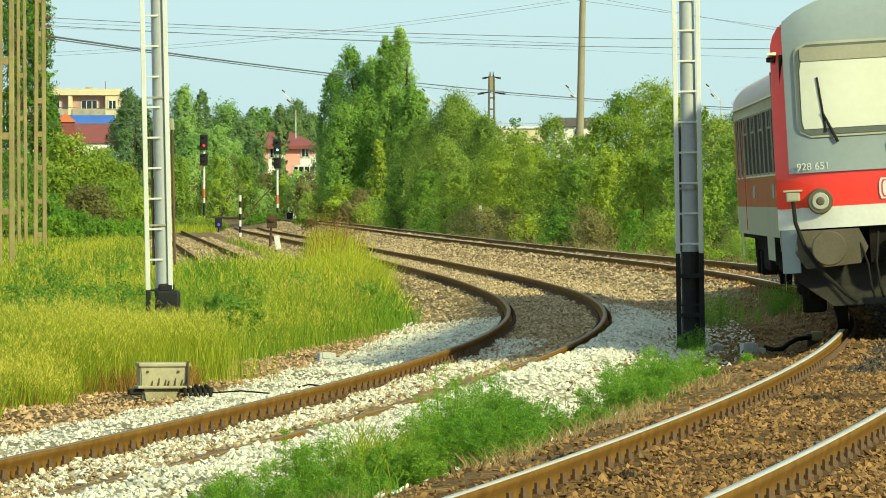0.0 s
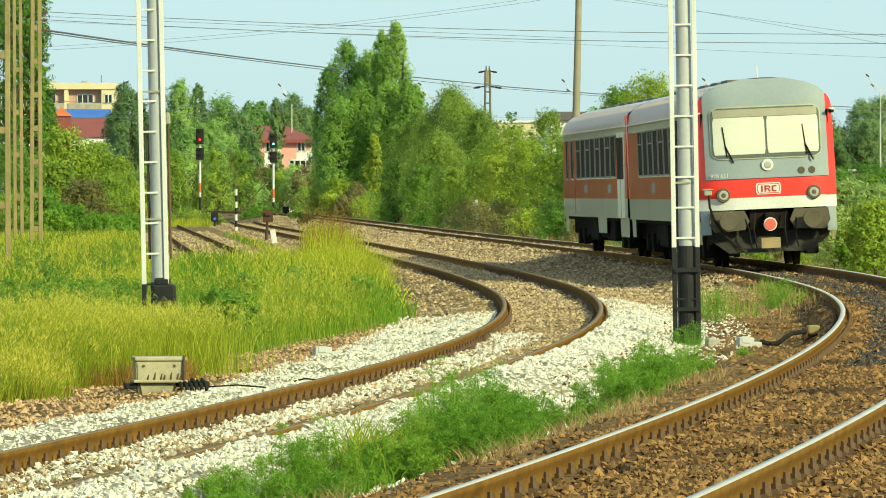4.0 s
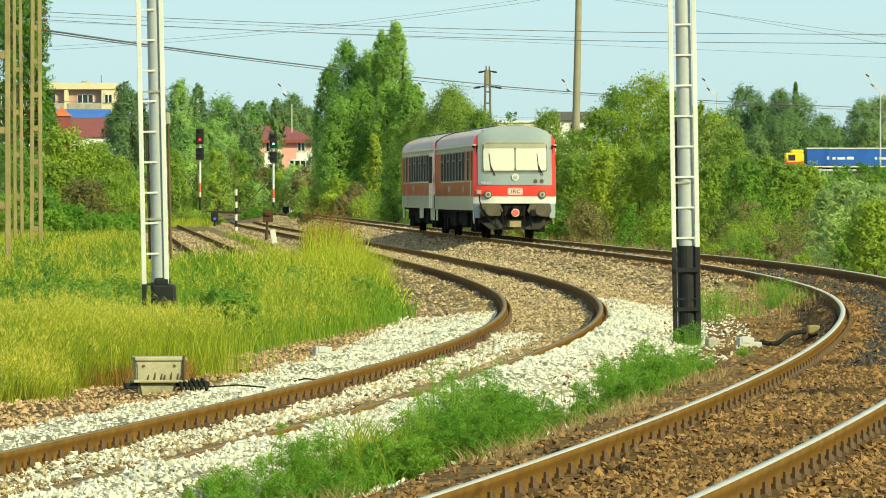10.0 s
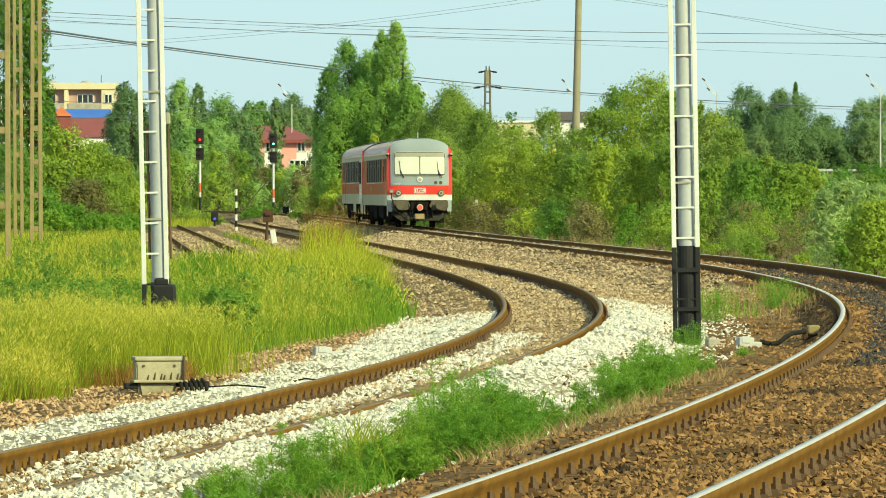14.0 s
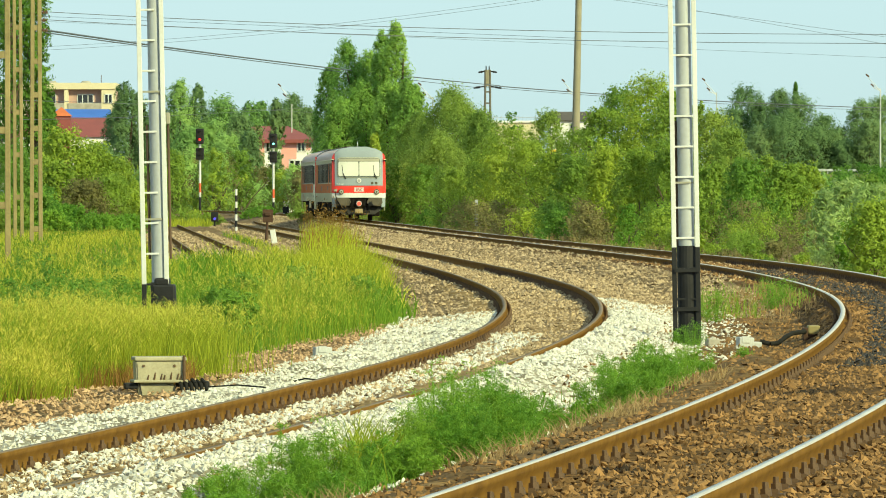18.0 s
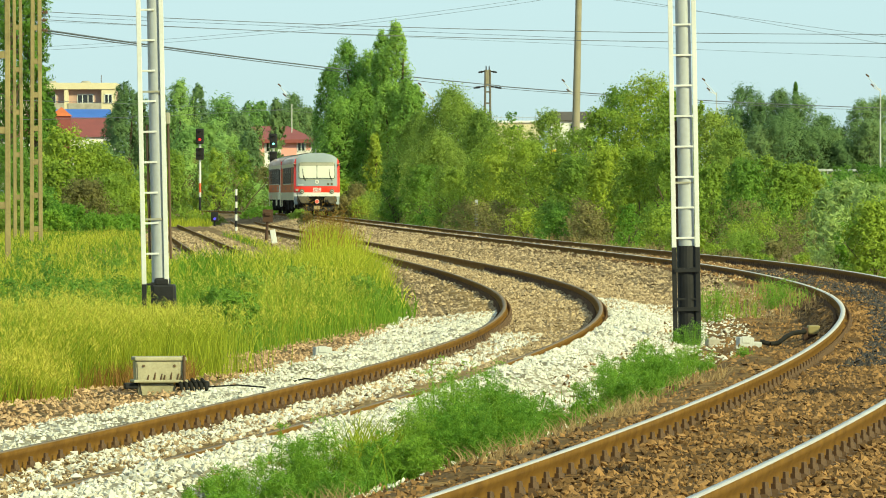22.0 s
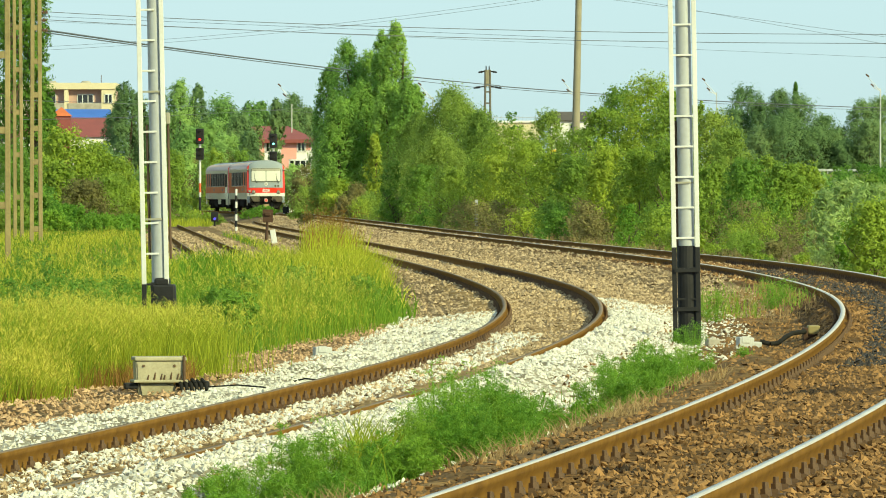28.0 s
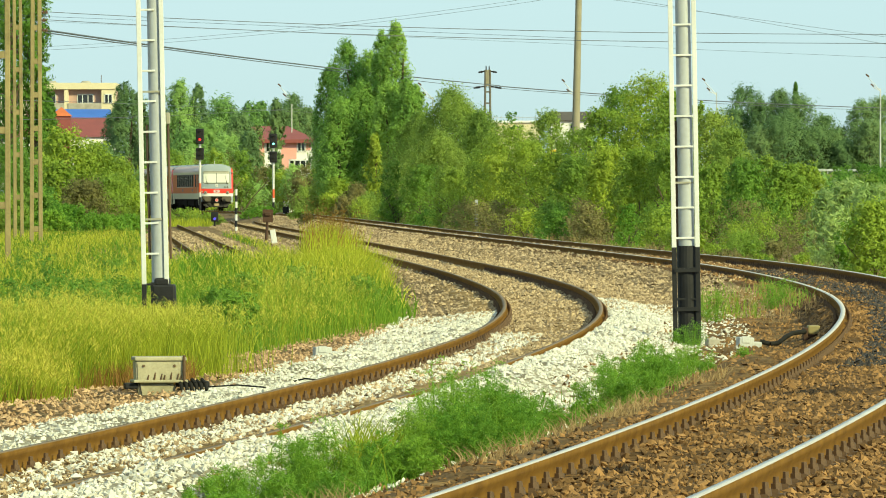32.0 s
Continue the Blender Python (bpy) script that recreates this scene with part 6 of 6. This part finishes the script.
# woods behind the curve
G = "trees behind the curve"
for k, (xp, d, top, w, sh) in enumerate(((222, 640, 123, 2.5, "poplar"), (245, 650, 145, 2.2, "poplar"), (318, 640, 122, 3.0, "poplar"), (350, 645, 130, 2.0, "poplar"), (390, 660, 168, 3.4, "tree"), (205, 655, 175, 2.6, "poplar"),
                                       (425, 640, 190, 3.4, "poplar"), (442, 650, 165, 2.4, "poplar"), (489, 655, 155, 1.3, "poplar"), (520, 730, 152, 3.2, "poplar"), (545, 735, 175, 2.4, "poplar"), (462, 730, 165, 2.6, "poplar"), (290, 655, 180, 2.8, "poplar"),
                                       (370, 620, 205, 3.0, "poplar"), (335, 610, 225, 3.0, "tree"), (440, 610, 222, 2.2, "poplar"), (405, 615, 240, 3.0, "tree"), (272, 640, 200, 3.0, "tree"), (580, 660, 215, 2.6, "tree"), (500, 730, 180, 4, "tree"), (180, 560, 255, 2.2, "tree"))):
    p = spot(xp, top, d)
    plant("poplar" if sh == "poplar" else "tree", p.x, d, p.z - float(ground_z(p.x, d)), w * 1.35, sh, (M_LEAF_SOFT if 300 < xp < 470 else M_LEAF_HAZED) if k % 3 else M_LEAF_HAZED, "distant dark green poplar" if sh == "poplar" else "distant dark green tree", G, 600 + k, 10000, 0.23, category="tree", base=0.04, clump=0.17)
for k in range(26):
    xp = 205 + k * 15.5 + rs.uniform(-6, 6)
    d = 575 + rs.uniform(-18, 25)
    top = 312 + rs.uniform(-18, 20) - (38 if 300 < xp < 430 else 0)
    p = spot(xp, top, d)
    plant("shrub", p.x, d, p.z + 0.6, 3.0, "shrub", (M_LEAF_SOFT, M_LEAF_DRY, M_LEAF, M_LEAF_YELLOW)[k % 4], "roundish shrub behind the curving track", G, 700 + k, 3200, 0.20, base=0.02)

for k in range(11):
    xp, d, top = 275 + 27 * k, 752 + 6 * (k % 3), 212 - 10 * (k % 3) + 5 * (k % 2)
    p = spot(xp, top, d)
    plant("tree", p.x, d, p.z - float(ground_z(p.x, d)), 5.0, "tree", M_LEAF_HAZED, "distant tree in a dense row", G, 660 + k, 4500, 0.40, category="tree", base=0.02, clump=0.2)

# bushes beyond the meadow
G = "bushes beyond the meadow"
for k, (xp, d, top, w, m) in enumerate(((110, 360, 230, 3.4, M_LEAF_YELLOW), (160, 365, 252, 3.0, M_LEAF_YELLOW), (205, 370, 280, 2.6, M_LEAF_YELLOW), (95, 345, 290, 2.6, M_LEAF_YELLOW), (150, 340, 318, 2.6, M_LEAF_DRY), (195, 345, 310, 2.4, M_LEAF),
                                        (232, 372, 318, 1.8, M_LEAF_YELLOW), (120, 320, 362, 2.2, M_WEED), (180, 310, 378, 2.2, M_WEED), (225, 315, 380, 2.0, M_WEED), (70, 330, 335, 2.2, M_LEAF_DARK), (85, 300, 372, 1.6, M_WEED),
                                        (20, 350, 250, 3.0, M_LEAF_DARK), (45, 330, 300, 2.4, M_LEAF_DARK), (15, 310, 345, 2.4, M_LEAF))):
    p = spot(xp, top, d)
    weedy = m is M_WEED
    plant("bush", p.x, d, p.z + (0.35 if weedy else 0.3), w * 1.15, "shrub", m, "leafy bush at the meadow's far edge" if m is not M_LEAF_DRY else "brownish drying bush at the meadow's edge", G, 800 + k, 7500, 0.10 if weedy else 0.20 if m is M_LEAF_YELLOW else 0.13, category="bush", base=0.02)
for k, (xp, top, w) in enumerate(((62, -60, 2.2), (22, -90, 3.0), (84, 170, 1.5))):
    p = spot(xp, top, 430)
    plant("tree", p.x, 430, p.z + 0.5, w, "tree", M_LEAF_DARK, "tall dark tree behind the concrete poles", G, 850 + k, 14000, 0.19, category="tree")


# ---- meadow ----
def blades(pos, height, width, rng, bend=0.5):
    """Grass blades: bent, pointed strips."""
    n = len(pos)
    a = rng.uniform(0, 6.28, n)
    d = np.stack([np.cos(a), np.sin(a), 0 * a], 1)
    f = rng.uniform(-0.7, 0.7, n)
    w = np.stack([np.cos(f), np.sin(f), 0 * f], 1) * (width * rng.uniform(0.6, 1.3, n))[:, None] * 0.5
    b = (bend * height * rng.uniform(0.2, 1.3, n))[:, None]
    up = np.array([0, 0, 1.0])
    H = height[:, None]
    rows = []
    for k, ww in ((0.0, 0.9), (0.58, 0.95), (1.0, 0.0)):
        c = pos + d * b * k ** 2 + up * H * (k - 0.12 * k * k)
        rows += [c - w * ww, c + w * ww] if ww else [c]
    V = np.stack(rows, 1)
    q = np.array([(0, 1, 2), (1, 3, 2), (2, 3, 4)])
    F = q[None] + 5 * np.arange(n)[:, None, None]
    return V.reshape(-1, 3), F.reshape(-1, 3), V[:, 4]


def on_ground(X, Y):
    return np.stack([X, Y, ground_z(X, Y) - 0.02], 1)


rg = np.random.default_rng(9)


def patchy(X, Y, s, seed):
    """Soft patches from 0 to 1."""
    return 0.5 + 0.5 * np.sin(X * s + seed) * np.sin(Y * s * 0.31 + seed * 2.1) * 0.7 + 0.3 * np.sin(X * s * 2.3 - Y * s * 0.7 + seed)


def meadow(y0, y1, count, fall):
    Y = y0 + (y1 - y0) * rg.random(count) ** fall
    edge = np.interp(Y, SIDING.y, SIDING.x) - ramp(Y, 78, 100, 3.9, 2.4) - 0.5 * rg.random(count) ** 2 * 2 + 0.25 * np.sin(Y * 1.3)
    half = 0.0765 * Y + 1
    X = edge - rg.random(count) ** 1.0 * np.maximum(edge + half, 0.5)
    return X, Y


def tall_grass(name, y0, y1, count, fall, width, material, pick, h0, h1, label, heads=0, head=0.08):
    """Blades where pick(x, y) allows, in mounds of uneven height, some with ripe heads."""
    X, Y = meadow(y0, y1, count, fall)
    keep = pick(X, Y) & (np.abs(X - np.interp(Y, STUB.y, STUB.x)) > np.where(Y > 165, 2.0, 0.0))
    X, Y = X[keep], Y[keep]
    P = on_ground(X, Y)
    mound = np.clip(0.55 + 0.75 * patchy(X, Y, 0.9, 3.3), 0.5, 1.25)
    H = rg.uniform(h0, h1, len(P)) * mound * ramp(Y, 130, 200, 1.05, 0.5) * (1 + 0.42 * np.exp(-((Y - 70) / 5.0) ** 2) * np.clip((-2.35 - X) / 0.5, 0, 1)) * (1 - 0.32 * np.exp(-((Y - 81) / 3.5) ** 2))
    rim = np.interp(Y, SIDING.y, SIDING.x) - ramp(Y, 78, 100, 3.9, 2.4) - X
    H = H * (0.55 + 0.45 * np.clip(rim / 0.9, 0, 1) ** 0.6)
    V, F, tips = blades(P, H, np.full(len(P), width), rg)
    tagged(arrays(name, V, F, material), label, "grass", kind="stuff")
    if heads and len(tips):
        q = tips[rg.integers(0, len(tips), heads)]
        q = q + rg.normal(size=q.shape) * np.array([0.012, 0.012, 0.03])
        V, F = leaves(q, np.full(len(q), head), rg, 0.13, upright=1.5)
        tagged(arrays(name + "_heads", V, F, M_STRAW), "ripe pale grass heads", "grass", kind="stuff")


def ripe(X, Y):
    """How ripe the meadow is: yellow in front and further off, green between."""
    base = np.interp(Y, [56, 72, 76, 84, 100, 116, 200], [0.80, 0.82, 0.22, 0.06, 0.2, 0.45, 0.5])
    return base + 0.26 * np.sin(X * 1.7 + 0.05 * Y + 0.6) * (Y > 76) + 0.12 * np.sin(X * 4.1 + Y * 0.4) - 0.5 * np.exp(-((X + 5.0) / 0.35) ** 2) * (Y < 72) - 0.3 * np.clip((-4.1 - X) / 0.7, 0, 1) * (Y < 76)


def chance(X, Y, flip):
    u = rg.random(len(X))
    return (u > ripe(X, Y)) if flip else (u < ripe(X, Y))


tall_grass("ripe_grass", 57, 105, 95000, 1.5, 0.006, M_GRASS_RIPE, lambda x, y: chance(x, y, False), 0.5, 0.95, "ripe yellow-green grass before the mast", 90000, 0.046)
tall_grass("reddish_grass", 57, 76, 20000, 1.4, 0.008, M_GRASS_RED, lambda x, y: patchy(x, y, 1.5, 2.2) > 0.45, 0.25, 0.65, "reddish dry grass stems at the meadow's edge")
tall_grass("green_grass", 57, 112, 90000, 1.2, 0.007, M_GRASS, lambda x, y: chance(x, y, True), 0.4, 0.85, "tall green grass in the meadow", 26000, 0.055)
tall_grass("far_green_grass", 100, 300, 36000, 1.4, 0.022, M_GRASS, lambda x, y: chance(x, y, True), 0.4, 0.85, "tall green grass further off", 4000, 0.11)
tall_grass("far_ripe_grass", 100, 300, 34000, 1.3, 0.020, M_GRASS_RIPE, lambda x, y: chance(x, y, False), 0.4, 0.9, "ripe yellow-green grass further off", 12000, 0.11)


# ---- weeds between the tracks ----
def feathery_weed(x, y, height, width, seed, n=4200, leaf=0.045):
    """Upright stalks with feathery side fronds of narrow leaflets."""
    r = np.random.default_rng(seed)
    t = empty("weed", Matrix.Translation((x, y, float(ground_z(x, y)) - 0.02)), "feathery bright green weed between the tracks", "weed", "weeds between the tracks")
    P, A = [], []
    stalks, fronds = 13, 18
    m = max(8, n // (stalks * fronds))
    for k in range(stalks):
        a = r.uniform(0, 6.28)
        R = width * 0.75 * math.sqrt(r.random())
        top = Vector((math.cos(a) * R, math.sin(a) * R, height * r.uniform(0.62, 1.1) * (1 - 0.35 * (R / (width * 0.75 + 1e-6)) ** 2)))
        root = Vector((top.x * 0.4, top.y * 0.4, 0))
        part("stalk", tube(B(), root, top, 0.006, 0.002, 5), M_WEED, t)
        for j in range(fronds):
            f = 0.12 + 0.88 * (j + r.random()) / fronds
            o = np.array(root.lerp(top, f))
            b = r.uniform(0, 6.28)
            way = np.array([math.cos(b), math.sin(b), r.uniform(0.1, 0.9)])
            length = height * (0.10 + 0.20 * math.sin(math.pi * min(0.9, f))) * r.uniform(0.7, 1.2)
            u = r.random((m, 1))
            droop = np.array([[0, 0, -0.35]]) * u ** 2
            P.append(o + (way * u + droop) * length + r.normal(size=(m, 3)) * 0.012)
    P = np.concatenate(P)
    P[:, 2] = np.maximum(P[:, 2], 0.02)
    V, F = leaves(P, leaf, r, 0.14, upright=0.35)
    arrays("foliage", V, F, M_WEED, t)


for k, (xp, d, h, w) in enumerate(((560, 38.6, 0.58, 0.36), (440, 37.2, 0.46, 0.34), (505, 38.2, 0.50, 0.34), (735, 41.6, 0.60, 0.32), (785, 42.2, 0.76, 0.34), (868, 43.2, 0.76, 0.40),
                                 (905, 44.6, 0.54, 0.32), (820, 41.6, 0.52, 0.4), (690, 40.6, 0.38, 0.26), (1075, 52.0, 0.44, 0.45), (1135, 55.0, 0.50, 0.45), (1172, 57.0, 0.44, 0.3), (985, 47.0, 0.30, 0.3),
                                 (385, 36.0, 0.30, 0.32), (350, 35.2, 0.2, 0.25), (1222, 78.5, 0.46, 0.28), (1265, 95.0, 0.62, 0.30), (1390, 104.0, 0.46, 0.38), (1240, 98.0, 0.40, 0.25), (1315, 66.0, 0.24, 0.13), (1250, 61.0, 0.18, 0.10),
                                 (258, 79.2, 0.98, 0.16), (290, 79.1, 0.84, 0.2), (620, 39.4, 0.26, 0.30), (660, 40.2, 0.30, 0.30), (760, 42.6, 0.62, 0.36), (845, 43.0, 0.80, 0.34), (890, 43.8, 0.60, 0.4), (930, 45.6, 0.42, 0.34), (580, 37.6, 0.26, 0.34), (470, 36.6, 0.30, 0.34), (1105, 53.5, 0.46, 0.42), (1160, 58.0, 0.50, 0.44), (1205, 62.0, 0.32, 0.36), (1040, 50.0, 0.18, 0.30), (720, 40.2, 0.34, 0.32), (1225, 70.0, 0.40, 0.36), (40, 33.2, 0.15, 0.30), (1150, 66.0, 0.30, 0.4), (1365, 100.0, 0.42, 0.32))):
    feathery_weed((xp - 784) / FOCAL * d, d, h, w, 900 + k, 8500 if d < 60 else 3000, 0.031)
G = "dark weeds in the meadow"
for k, (xp, d, h, w) in enumerate(((40, 88, 1.06, 1.4), (110, 91, 1.08, 1.6), (170, 94, 1.02, 1.3), (225, 98, 0.95, 1.0), (20, 80, 0.95, 1.0), (75, 84, 1.0, 1.2), (415, 84, 0.84, 0.8), (440, 96, 1.0, 0.9), (385, 88, 0.9, 0.7), (530, 108, 0.95, 0.9), (640, 104, 0.8, 0.6), (100, 130, 0.8, 1.4), (210, 150, 0.8, 1.6), (60, 160, 0.9, 1.8))):
    plant("weed", (xp - 784) / FOCAL * d, d, h, w, "shrub", M_WEED_DARK, "leafy green weed among tall grass", G, 950 + k, 3200, 0.06, 0.3, category="weed", base=0.05)
for name, n, h0, h1, w, m, label in (("sorrel", 190, 1.25, 1.95, 0.014, M_GRASS_RED, "tall reddish seeding stems in the meadow"), ("grass_tuft", 1900, 0.85, 1.65, 0.014, M_GRASS_RIPE, "tall yellow-green grass round reddish stems")):
    q = np.stack([rg.normal(-2.5, 0.28, n), rg.normal(141, 3.0, n), np.zeros(n)], 1)
    q[:, 2] = ground_z(q[:, 0], q[:, 1])
    V, F, tips = blades(q, rg.uniform(h0, h1, n), np.full(n, w), rg, 0.2)
    tagged(arrays(name, V, F, m), label, "grass", kind="stuff")
    if name == "sorrel":
        q = np.repeat(tips, 5, 0) + rg.normal(size=(5 * n, 3)) * np.array([0.03, 0.03, 0.12])
        V, F = leaves(q, np.full(len(q), 0.06), rg, 0.3, upright=0.8)
        tagged(arrays("sorrel_heads", V, F, M_GRASS_RED), "reddish seed heads above the meadow", "grass", kind="stuff")
n = 4200
q = np.stack([rg.normal(-1.95, 0.45, n), rg.normal(124, 6.5, n), np.zeros(n)], 1)
q = q[q[:, 0] < np.interp(q[:, 1], SIDING.y, SIDING.x) - 2.5]
q[:, 2] = ground_z(q[:, 0], q[:, 1])
V, F, tips = blades(q, rg.uniform(0.55, 1.15, len(q)), np.full(len(q), 0.011), rg, 0.4)
tagged(arrays("ripe_grass", V, F, M_GRASS_RIPE), "tall ripe grass at the meadow's tip", "grass", kind="stuff")

n = 1700
q = np.stack([rg.uniform(-20.5, -15.6, n), rg.uniform(385, 470, n), np.zeros(n)], 1)
q[:, 0] *= q[:, 1] / 420
q[:, 2] = ground_z(q[:, 0], q[:, 1])
V, F, tips = blades(q, rg.uniform(0.1, 0.7, n), np.full(n, 0.04), rg, 0.4)
tagged(arrays("ripe_grass", V, F, M_GRASS_RIPE), "yellowish tall grass beside the stub track", "grass", kind="stuff")
q = np.stack([rg.normal(-0.51, 0.10, 260), rg.normal(41.3, 0.5, 260), np.zeros(260)], 1)
q[:, 2] = ground_z(q[:, 0], q[:, 1])
V, F, tips = blades(q, rg.uniform(0.25, 0.62, 260), np.full(260, 0.008), rg, 0.5)
tagged(arrays("grass_tuft", V, F, M_GRASS_RIPE), "tall yellow-green grass tuft between weeds", "grass", kind="stuff")

# dry grass along the main line's shoulder
n = 5200
Yd = 28 + 30 * rg.random(n) ** 1.3
Xd = np.interp(Yd, MAIN.y, MAIN.x) - 1.35 - rg.random(n) ** 1.2 * 0.9
keep = patchy(Xd, Yd, 1.7, 2.0) > 0.5
Pd = on_ground(Xd[keep], Yd[keep])
V, F, _ = blades(Pd, rg.uniform(0.06, 0.24, len(Pd)), np.full(len(Pd), 0.006), rg, 0.8)
tagged(arrays("dry_grass", V, F, M_DRYGRASS), "dry straw-coloured grass beside the rail", "grass", kind="stuff")
for n, y0, y1, x0, x1, h0, h1, m, label in ((1500, 30, 60, -3.2, -1.5, 0.08, 0.32, M_GRASS, "sparse green grass between the tracks"), (220, 96, 112, 4.35, 5.05, 0.25, 0.5, M_GRASS, "sparse green grass behind the mast"),
                                            (220, 98, 110, 5.3, 5.9, 0.2, 0.4, M_WEED, "sparse green grass behind the mast"), (380, 94, 110, 4.9, 5.9, 0.1, 0.35, M_DRYGRASS, "pale dry grass behind the mast")):
    Yd = y0 + (y1 - y0) * rg.random(n) ** 1.1
    Xd = rg.uniform(x0, x1, n)
    if x0 < 0:
        Xd = Xd + np.interp(Yd, MAIN.y, MAIN.x)
    Pd = on_ground(Xd, Yd)
    if x0 < 0:
        Pd = Pd[patchy(Xd, Yd, 1.3, 5.0) > 0.6]
    V, F, _ = blades(Pd, rg.uniform(h0, h1, len(Pd)), np.full(len(Pd), 0.007), rg, 0.5)
    tagged(arrays("sparse_grass", V, F, m), label, "grass", kind="stuff")
for n, m, h0, h1, w, name, label in ((6200, M_DRYGRASS, 0.2, 0.6, 0.016, "dry_grass", "dry brownish grass at the foot of the shrubs"), (1300, M_GRASS, 0.15, 0.45, 0.014, "green_grass", "green grass at the foot of the shrubs"),
                                     (500, M_WEED, 0.25, 0.6, 0.02, "weeds", "bright leafy weeds at the foot of the shrubs")):
    Yd = 128 + 230 * rg.random(n) ** 1.2
    Xd = np.interp(Yd, MAIN.y, MAIN.x) + 2.9 + rg.random(n) ** 1.5 * 2.2
    keep = patchy(Xd, Yd, 1.1, n * 0.01) > 0.42
    Pd = on_ground(Xd[keep], Yd[keep])
    V, F, _ = blades(Pd, rg.uniform(h0, h1, len(Pd)), np.full(len(Pd), w), rg, 0.6)
    tagged(arrays(name, V, F, m), label, "grass", kind="stuff")
n = 1000
Pd = on_ground(rg.uniform(-4.0, -2.75, n), rg.normal(68.4, 0.5, n))
V, F, _ = blades(Pd, rg.uniform(0.2, 0.45, n), np.full(n, 0.007), rg, 0.5)
tagged(arrays("reddish_grass", V, F, M_GRASS_RED), "orange-brown grass stems behind the cable box", "grass", kind="stuff")
n = 3400
Pd = on_ground(rg.normal(-3.35, 0.42, n), rg.normal(71.6, 1.3, n))
V, F, tips = blades(Pd, rg.uniform(0.66, 1.0, n), np.full(n, 0.007), rg, 0.45)
tagged(arrays("ripe_grass", V, F, M_GRASS_RIPE), "ripe grass mound in front of the mast", "grass", kind="stuff")
q = np.repeat(tips, 2, 0) + rg.normal(size=(2 * n, 3)) * np.array([0.012, 0.012, 0.03])
V, F = leaves(q, np.full(len(q), 0.055), rg, 0.13, upright=1.4)
tagged(arrays("ripe_grass_heads", V, F, M_STRAW), "ripe pale grass heads before the mast", "grass", kind="stuff")


def motions():
    """All that moves."""
    rows = [i * 0.5 for i in range(65)]
    walk(REAR, [(t, car_pose(train_s(t))) for t in rows])
    walk(LEAD, [(t, car_pose(train_s(t) + CAR + 0.5)) for t in rows])
    walk(LORRY, [(t, lorry_pose(t)) for t in rows])


motions()
